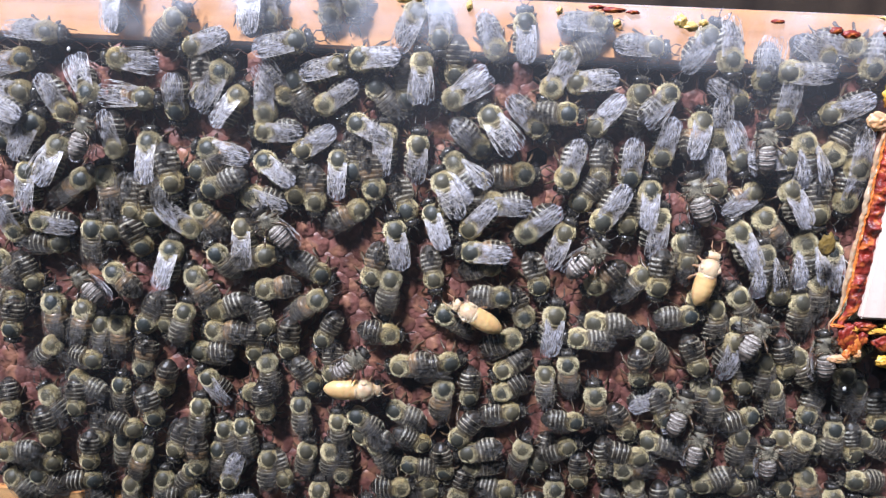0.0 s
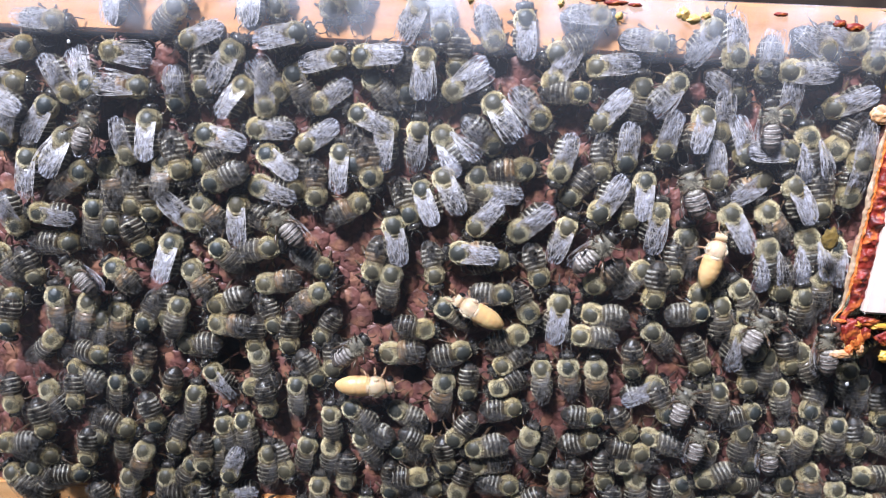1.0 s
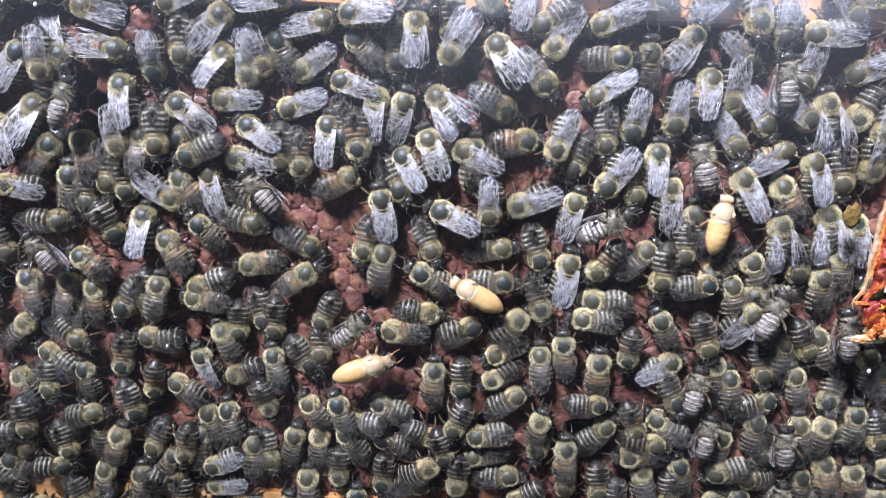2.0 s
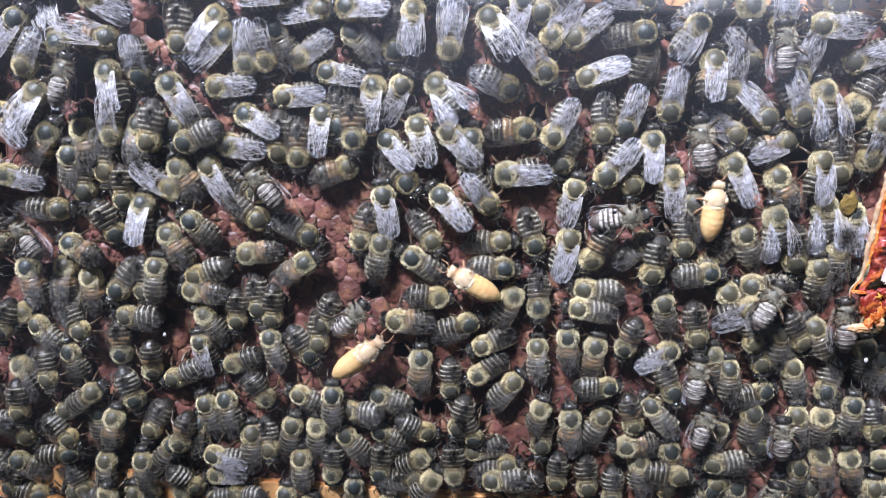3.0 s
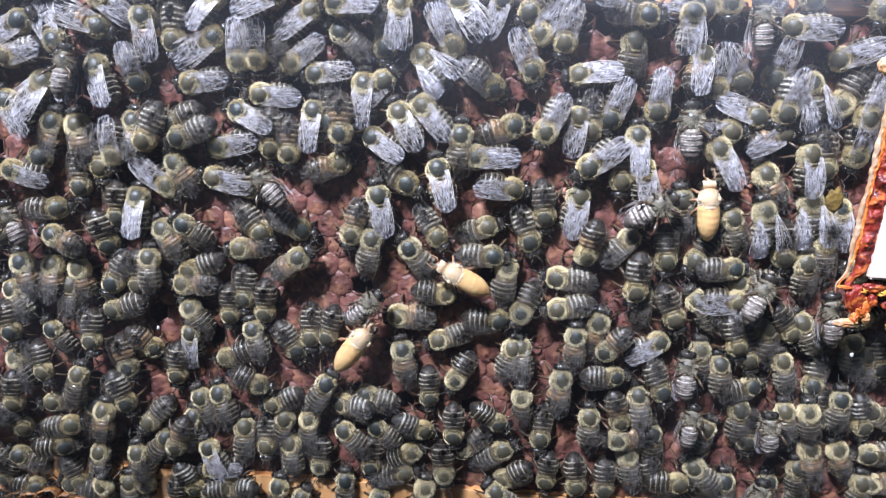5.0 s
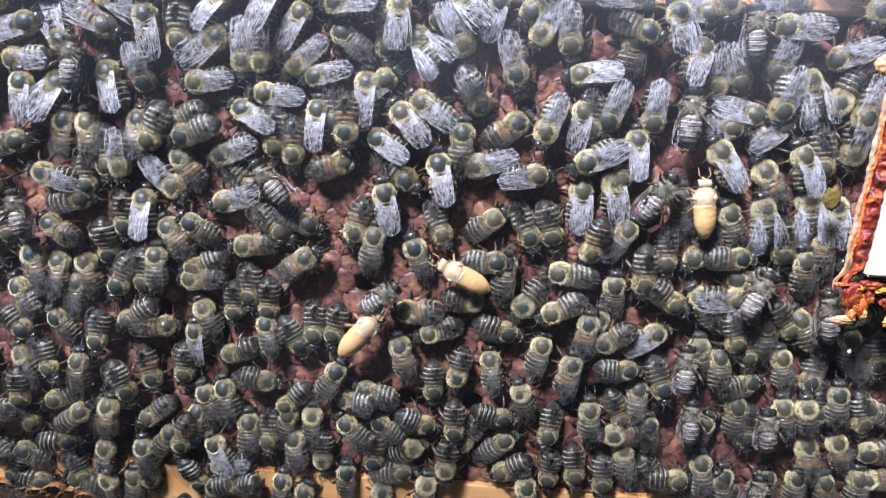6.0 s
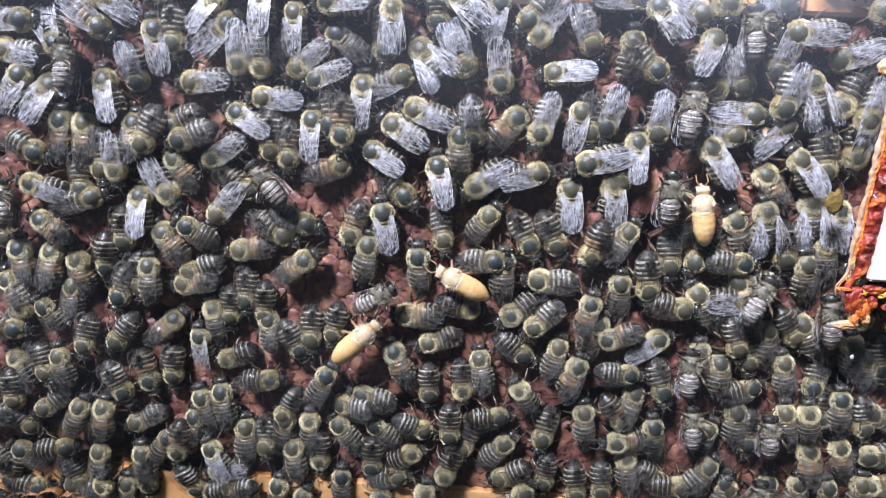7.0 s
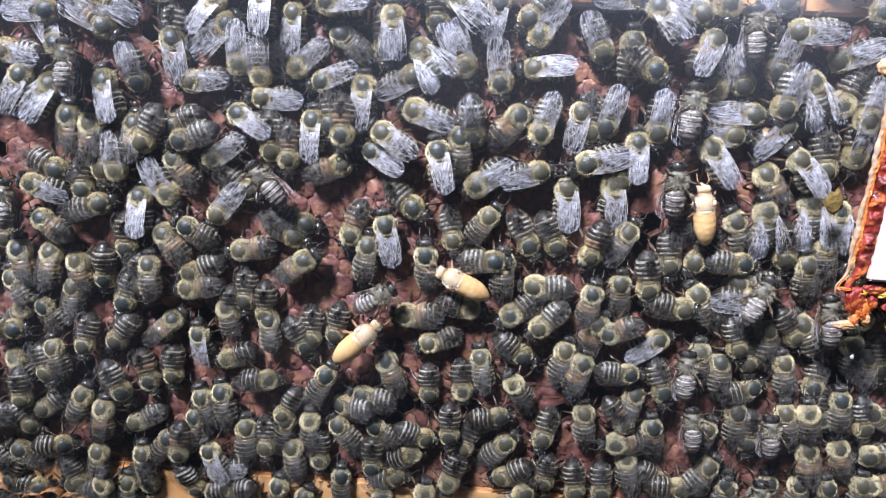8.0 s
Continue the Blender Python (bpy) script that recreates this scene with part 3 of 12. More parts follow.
def abdomen_mesh(name, mat, curl, width=2.4, length=6.2, waist=0.32, start=-1.55, step=0.07, lumpy=0.0):
    """Six overlapping rings, each flaring a little towards its hind edge."""
    vs, fs = [], []
    sides, segs = 22, 6
    rings = [0.0]
    for k in range(segs):
        rings += [(k + q) / segs for q in (0.05, 0.35, 0.68, 0.97)]
    rings[-1] = 0.995
    for s in rings:
        f = (s * segs) % 1
        r = girth(s, width, waist) * (1 - step + step * 1.15 * f)
        zc = -0.15 - curl * s * s
        for j in range(sides):
            a = 2 * math.pi * j / sides
            x = r * math.cos(a)
            # the hind edges bow towards the tip in the middle of the back
            y = start - length * s + (0.42 * (x / width) ** 2 if 0.1 < s < 0.9 else 0)
            k = 1 + lumpy * noise.noise(Vector((x, y, math.sin(a)))) if lumpy else 1
            vs.append((x * k, y, zc + 0.84 * r * math.sin(a) * k))
    for i in range(len(rings) - 1):
        for j in range(sides):
            p, q = i * sides + j, i * sides + (j + 1) % sides
            fs.append((p, p + sides, q + sides, q))
    n = len(vs)
    fs += [tuple(range(sides)), tuple(range(n - sides, n))[::-1]]
    return mesh_of(name, mm(vs), fs, [mat])


THORAX_R = (2.02, 2.2, 1.9)


def fuzz_mesh(name, mat, count, length, seed, bald=0.6, r=THORAX_R, stubble=0.12):
    """Hairs on the thorax: long on the collar, the sides and the hind edge, a short stubble on the bare disc."""
    rng = random.Random(seed)
    spots = []
    while len(spots) < count:
        d = Vector((rng.gauss(0, 1), rng.gauss(0, 1), rng.gauss(0, 1))).normalized()
        if d.z < -0.3:
            continue
        off = math.hypot(d.x, d.y - 0.16)
        edge = bald * (1 + 0.3 * noise.noise(Vector((d.x * 2.5, d.y * 2.5, seed))))
        bare = d.z > 0 and off < edge
        if bare and rng.random() > stubble:
            continue
        p = Vector((d.x * r[0], d.y * r[1], d.z * r[2])) * 0.98
        way = (d + Vector((rng.uniform(-.35, .35), rng.uniform(-.55, .25), rng.uniform(-.15, .4)))).normalized()
        grow = 0.3 if bare else min(1, 0.4 + 2.0 * (off - edge)) * (1 + 0.35 * max(0, abs(d.y) - 0.5))
        spots.append((p, way, length * grow * rng.uniform(0.55, 1.25)))
    vs, fs = hairs(rng, spots, 0.017)
    return mesh_of(name, mm(vs), fs, [mat], smooth=False)


def fringe_mesh(name, mat, count, seed, width, length, curl, waist=0.32):
    """Hairs combed back over the rings of the abdomen, longest at its front and flanks."""
    rng = random.Random(seed)
    spots = []
    while len(spots) < count:
        s = (rng.choice((1, 2, 3, 4)) + rng.uniform(0.02, 0.35)) / 6 if rng.random() < 0.6 else rng.uniform(0.0, 0.95) ** 1.5
        a = rng.choice((rng.gauss(0.15, 0.35), rng.gauss(2.99, 0.35), rng.uniform(0, 3.14)))
        rad = girth(s, width, waist) * 0.95
        x = rad * math.cos(a)
        p = Vector((x, -1.55 - length * s + 0.42 * (x / width) ** 2, -0.15 - curl * s * s + 0.82 * rad * math.sin(a)))
        way = Vector((math.cos(a) + rng.uniform(-.4, .4), -1.0 + rng.uniform(-.4, .5), 0.82 * math.sin(a) + rng.uniform(-.2, .2))).normalized()
        spots.append((p, way, rng.uniform(0.25, 0.5) * (1.5 if s < 0.15 else 1)))
    vs, fs = hairs(rng, spots, 0.022)
    return mesh_of(name, mm(vs), fs, [mat], smooth=False)


def wing_mesh(name, side, spread, clear=False, seed=0):
    """Fore and hind wing of one side, laid back over the abdomen. spread: degrees of the leading edge off the body's axis."""
    vs, fs, ix = [], [], []
    bold = 0.4 if clear else 0.85
    for kind, (length, chord, turn, dz) in enumerate(((7.3, 3.45, 0, 0.16 if side > 0 else 0.0), (6.0, 2.0, -7, -0.12 if side > 0 else -0.2))):
        a = math.radians(spread + turn) * side
        back = Vector((math.sin(a), -math.cos(a), 0))
        inward = Vector((-math.cos(a), -math.sin(a), 0)) * side
        base = Vector((side * (1.75 if kind == 0 else 1.5), -0.35 - 0.5 * kind, 1.35))
        nu, nv = 16, 9

        def sheet(s, u):
            full = 0.2 + 0.8 * math.sin(min(1, s * 1.35) * math.pi / 2) ** 1.3
            tip = 1 if s < 0.76 else math.sqrt(max(0.0, 1 - ((s - 0.76) / 0.242) ** 2))
            lead = -0.22 * math.sin(math.pi * min(1, s * 1.1)) + (0 if s < 0.76 else chord * 0.4 * (1 - tip))
            w = chord * full * tip
            p = base + back * (length * s) + inward * (lead + max(0.02, w) * u)
            p.z += dz + 0.98 * math.sin(2.4 * s) - 0.45 * (1 - u) ** 2 * s + 0.1 * math.sin(u * 17 + 1.7 * s + seed) * s \
                + 0.14 * noise.noise(Vector((s * 5, u * 3, seed * 5.3 + side)))
            return p

        n0 = len(vs)
        for i in range(nu + 1):
            for j in range(nv + 1):
                vs.append(sheet(i / nu, j / nv))
        for i in range(nu):
            for j in range(nv):
                p = n0 + i * (nv + 1) + j
                fs.append((p, p + 1, p + nv + 2, p + nv + 1))
                ix.append(0)
        # veins: a stout leading edge, long veins that fan out, and cross veins that close the cells
        lines = [([(s / 12 * 0.9, 0.015) for s in range(13)], 0.075), ([(s / 12 * 0.72, 0.06 + 0.06 * math.sin(s / 4)) for s in range(13)], 0.055)]
        for u0, u1, u2, far in ((0.14, 0.34, 0.3, 0.93), (0.3, 0.52, 0.62, 0.82), (0.45, 0.78, 0.95, 0.62), (0.7, 0.93, 0.99, 0.45)):
            lines.append(([(0.05 + (far - 0.05) * s / 10, u0 + (u1 - u0) * math.sin(s / 10 * math.pi / 2) + (u2 - u1) * (s / 10) ** 3) for s in range(11)], 0.036))
        if kind == 0:
            for path in (((0.72, 0.12), (0.78, 0.32)), ((0.5, 0.11), (0.46, 0.33)), ((0.58, 0.33), (0.62, 0.56)), ((0.4, 0.32), (0.36, 0.5)), ((0.42, 0.52), (0.46, 0.8)), ((0.86, 0.1), (0.9, 0.3))):
                lines.append((path, 0.032))
        for line, half in lines:
            q0 = len(vs)
            for s, u in line:
                c = sheet(min(s, 0.985), min(max(u, 0.0), 0.985)) + Vector((0, 0, 0.035))
                vs += [c - inward * half * bold, c + inward * half * bold]
            for k in range(len(line) - 1):
                fs.append((q0 + 2 * k, q0 + 2 * k + 1, q0 + 2 * k + 3, q0 + 2 * k + 2))
                ix.append(1)
    return mesh_of(name, mm(vs), fs, [M_WINGC if clear else M_WINGSHEEN, M_VEINC if clear else M_VEINSHEEN], ix)


def leg_mesh(name, side, pair, reach=1.0, mat=None, down=-2.75):
    y0 = (1.0, 0.1, -1.0)[pair]
    dy = (1.7, -0.5, -3.2)[pair] * reach
    out = (1.4, 2.2, 1.7)[pair] * reach
    p0 = Vector((side * 0.8, y0, -1.3))
    p1 = Vector((side * (1.5 + out * 0.45), y0 + dy * 0.35, -0.7))
    p2 = Vector((side * (1.6 + out * 0.85), y0 + dy * 0.75, -1.7))
    p3 = Vector((side * (1.7 + out), y0 + dy * 0.95, down + 0.15))
    p4 = Vector((side * (1.8 + out * 1.15), y0 + dy * 1.2, down))
    fat = 0.42 if pair == 2 else 0.26
    v, f = tube([p0, p1, p1.lerp(p2, 0.3), p2, p3, p4], [0.26, 0.32, 0.22, fat, 0.15, 0.08], 6)
    return mesh_of(name, mm(v), f, [mat or M_LEG])


def antenna_mesh(name, side, mat):
    v, f = tube([(side * 0.3, 3.3, 0.2), (side * 0.85, 4.0, 0.55), (side * 1.0, 4.25, 0.4), (side * 0.9, 5.5, -0.5)], [0.12, 0.1, 0.14, 0.1], 5)
    return mesh_of(name, mm(v), f, [mat])


def head_mesh(name, mat, hair, seed=3):
    """A wedge-shaped head, bent down in front, with a short pale coat between the eyes and on the crown."""
    vs, fs = ellipsoid((0, 2.6, -0.4), (1.66, 0.92, 1.35), 16, 10)
    vs = [(x * (1 - 0.2 * max(0, -0.4 - z)), y + 0.25 * max(0, -0.4 - z), z) for x, y, z in vs]
    v, f = joined((vs, fs), tube([(0, 3.2, -1.1), (0, 3.6, -1.5), (0, 3.7, -2.0)], [0.45, 0.35, 0.12], 6))
    rng = random.Random(seed)
    spots = []
    while len(spots) < 150:
        d = Vector((rng.gauss(0, 0.55), rng.gauss(0.2, 0.8), rng.gauss(0.6, 0.5))).normalized()
        if abs(d.x) < 0.75 and d.z > -0.2:
            p = Vector((d.x * 1.62, 2.6 + d.y * 0.9, -0.4 + d.z * 1.3))
            spots.append((p, (d + Vector((rng.uniform(-.4, .4), rng.uniform(-.4, .4), 0.2))).normalized(), rng.uniform(0.15, 0.4)))
    hv, hf = hairs(rng, spots, 0.02)
    v2, f2 = joined((v, f), (hv, hf))
    return mesh_of(name, mm(v2), f2, [mat, hair], [0] * len(f) + [1] * len(hf))


def thorax_mesh(name, mat, plate, r=THORAX_R, wob=0.0):
    """The thorax with its raised hind plate and the two wing-root scales."""
    pieces = [ellipsoid((0, 0, 0), r, 22, 14, wob), ellipsoid((0, -1.45, 0.95), (1.15, 0.62, 0.62), 14, 8)]
    pieces += [ellipsoid((s * 1.62, 0.1, 0.85), (0.42, 0.55, 0.4), 8, 6) for s in (-1, 1)]
    v, f = joined(*pieces)
    return mesh_of(name, mm(v), f, [mat, plate], [0] * len(pieces[0][1]) + [1] * (len(f) - len(pieces[0][1])))


PARTS = {}
PARTS["head"] = head_mesh("head", M_HEAD, M_FRINGE)
PARTS["thorax"] = thorax_mesh("thorax", M_THORAX, M_PLATE)
PARTS["fuzz"] = [fuzz_mesh("fuzz", M_HAIR, n, le, s, b, THORAX_R, st) for s, n, le, b, st in ((1, 5200, 0.42, 0.64, 0.03), (2, 5600, 0.46, 0.55, 0.06), (3, 4800, 0.38, 0.72, 0.02), (4, 6000, 0.44, 0.42, 0.2))]
SHAPES = ((2.4, 5.5, 1.0), (2.42, 5.6, 0.8), (2.34, 5.8, 0.5), (2.46, 5.2, 1.4))
PARTS["abdomen"] = [abdomen_mesh("abdomen", m, c, w, le) for m, (w, le, c) in zip((M_ABD, M_ABDAMBER, M_ABDGREY, M_ABDDARK), SHAPES)]
PARTS["fringe"] = [fringe_mesh("hair_fringe", M_FRINGE, (450, 350, 900, 350)[k], 7 + k, w, le, c) for k, (w, le, c) in enumerate(SHAPES)]
PARTS["eye"] = [mesh_of("eye", mm(ellipsoid((s * 1.36, 2.62, -0.3), (0.46, 0.7, 1.05), 10, 8)[0]), ellipsoid((0, 0, 0), (1, 1, 1), 10, 8)[1], [M_EYE]) for s in (-1, 1)]
PARTS["antenna"] = [antenna_mesh("antenna", s, M_HEAD) for s in (-1, 1)]
PARTS["leg"] = [leg_mesh("leg", s, k) for s in (-1, 1) for k in range(3)]
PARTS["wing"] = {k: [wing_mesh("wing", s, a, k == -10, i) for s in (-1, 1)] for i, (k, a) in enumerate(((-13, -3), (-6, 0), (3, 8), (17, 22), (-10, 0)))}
BELLY = {}
BELLY["abdomen"] = abdomen_mesh("abdomen", M_BELLY, -0.3, 2.15, 6.0, 0.3, -1.6, 0.16, 0.1)
BELLY["thorax"] = mesh_of("thorax", mm(ellipsoid((0, 0, 0), (2.1, 2.2, 1.8), 20, 14, 0.12)[0]), ellipsoid((0, 0, 0), (1, 1, 1), 20, 14)[1], [M_BELLYD])
BELLY["fuzz"] = fuzz_mesh("fuzz", M_FRINGE, 1500, 0.6, 9, 0.05, (2.1, 2.2, 1.8))
BELLY["leg"] = [leg_mesh("leg", s, k, 0.8, None, -2.2) for s in (-1, 1) for k in range(3)]
for v in BELLY["fuzz"].vertices:
    v.co.z = -v.co.z
CALLOW = {}
CALLOW["abdomen"] = abdomen_mesh("abdomen", M_CALLOW, 0.7, 2.0, 6.4, 0.06, -1.1, 0.012, 0.03)
CALLOW["thorax"] = thorax_mesh("thorax", M_CALLOWT, M_CALLOWT, (1.85, 2.15, 1.8), 0.08)
CALLOW["fuzz"] = fuzz_mesh("fuzz", M_CALLOWH, 1500, 0.34, 21, 0.5, (1.85, 2.15, 1.8), 0.25)
CALLOW["head"] = head_mesh("head", M_CALLOWT, M_CALLOWH)
CALLOW["leg"] = [leg_mesh("leg", s, k, 0.6, M_CALLOWD) for s in (-1, 1) for k in range(3)]
CALLOW["antenna"] = [antenna_mesh("antenna", s, M_CALLOWD) for s in (-1, 1)]

LOOKS = {0: "dark worker bee with pale banded abdomen", 1: "worker bee with amber-fronted banded abdomen",
         2: "grey-banded fuzzy worker bee", 3: "dark worker bee with curled banded abdomen"}
WINGS = {-10: ", clear wings over the bands", -13: ", wings folded flat", -6: ", wings folded back", 3: ", wings half open", 17: ", wings spread apart"}


def worker(look_no, wing):
    root = new("worker_bee")
    tagged(root, LOOKS[look_no] + WINGS[wing], "bee", group="bees on the comb")
    hd = part("head", PARTS["head"], root, "black shiny head")
    for k in range(2):
        part("eye", PARTS["eye"][k], hd)
        part("antenna", PARTS["antenna"][k], hd)
    th = part("thorax", PARTS["thorax"], root, "yellowish furry thorax with a dark bare disc")
    part("fuzz", PARTS["fuzz"][(look_no * 3 + wing) % 4], th)
    ab = part("abdomen", PARTS["abdomen"][look_no], root)
    part("hair_fringe", PARTS["fringe"][look_no], ab)
    for k in range(6):
        part("leg", PARTS["leg"][k], root)
    for k in range(2):
        part("wing", PARTS["wing"][wing][k], root, "clear veined wing")
    return root


def belly_up():
    root = new("worker_bee")
    tagged(root, "worker bee walking on the glass, pale ribbed belly showing", "bee", group="bees on the glass")
    hd = part("head", PARTS["head"], root, "black shiny head")
    for k in range(2):
        part("eye", PARTS["eye"][k], hd)
        part("antenna", PARTS["antenna"][k], hd)
    th = part("thorax", BELLY["thorax"], root, "grey underside of the thorax")
    part("fuzz", BELLY["fuzz"], th)
    part("abdomen", BELLY["abdomen"], root, "pale ribbed belly plates")
    for k in range(6):
        part("leg", BELLY["leg"][k], root)
    for k in range(2):
        part("wing", PARTS["wing"][3][k], root, "clear veined wing")
    return root


def callow():
    root = new("young_bee")
    tagged(root, "pale tan newly hatched bee with a smooth golden abdomen", "bee", group="young bees")
    hd = part("head", CALLOW["head"], root)
    for k in range(2):
        part("eye", PARTS["eye"][k], hd, "dark eye")
        part("antenna", CALLOW["antenna"][k], hd)
    th = part("thorax", CALLOW["thorax"], root, "cream furry thorax")
    part("fuzz", CALLOW["fuzz"], th)
    part("abdomen", CALLOW["abdomen"], root, "smooth golden abdomen")
    for k in range(6):
        part("leg", CALLOW["leg"][k], root)
    return root


MADE = {}


def bee(kind, wing=-6, size=1.0):
    """A bee of that look: 0 to 3 workers, "belly" or "young"."""
    k = (kind, wing)
    if k not in MADE:
        ob = belly_up() if kind == "belly" else callow() if kind == "young" else worker(kind, wing)
        MADE[k] = ob
    else:
        ob = copy_thing(MADE[k], Matrix.Identity(4))
    ob.scale = (size * (1.04 if kind == "belly" else 1.13),) * 3
    return ob


def at(x, z, heading, out=3.0, belly=False):
    """A bee's pose: place on the comb and clockwise heading from upright, millimetres and degrees; out: height over the comb."""
    a = radians(heading)
    ahead = Vector((math.sin(a), 0, math.cos(a)))
    up = Vector((0, 1 if belly else -1, 0))
    side = ahead.cross(up)
    m = Matrix((side, ahead, up)).transposed().to_4x4()
    m.translation = (x * MM, -out * MM, z * MM)
    return m


# cappings one by one, nearest the middle of the comb
for i, (x, z) in enumerate(cap_list[:290]):
    part("capping", cap_meshes[i % 6], comb, at=pose(x * MM, 0, z * MM, 0, 60 * (i % 6), 0))


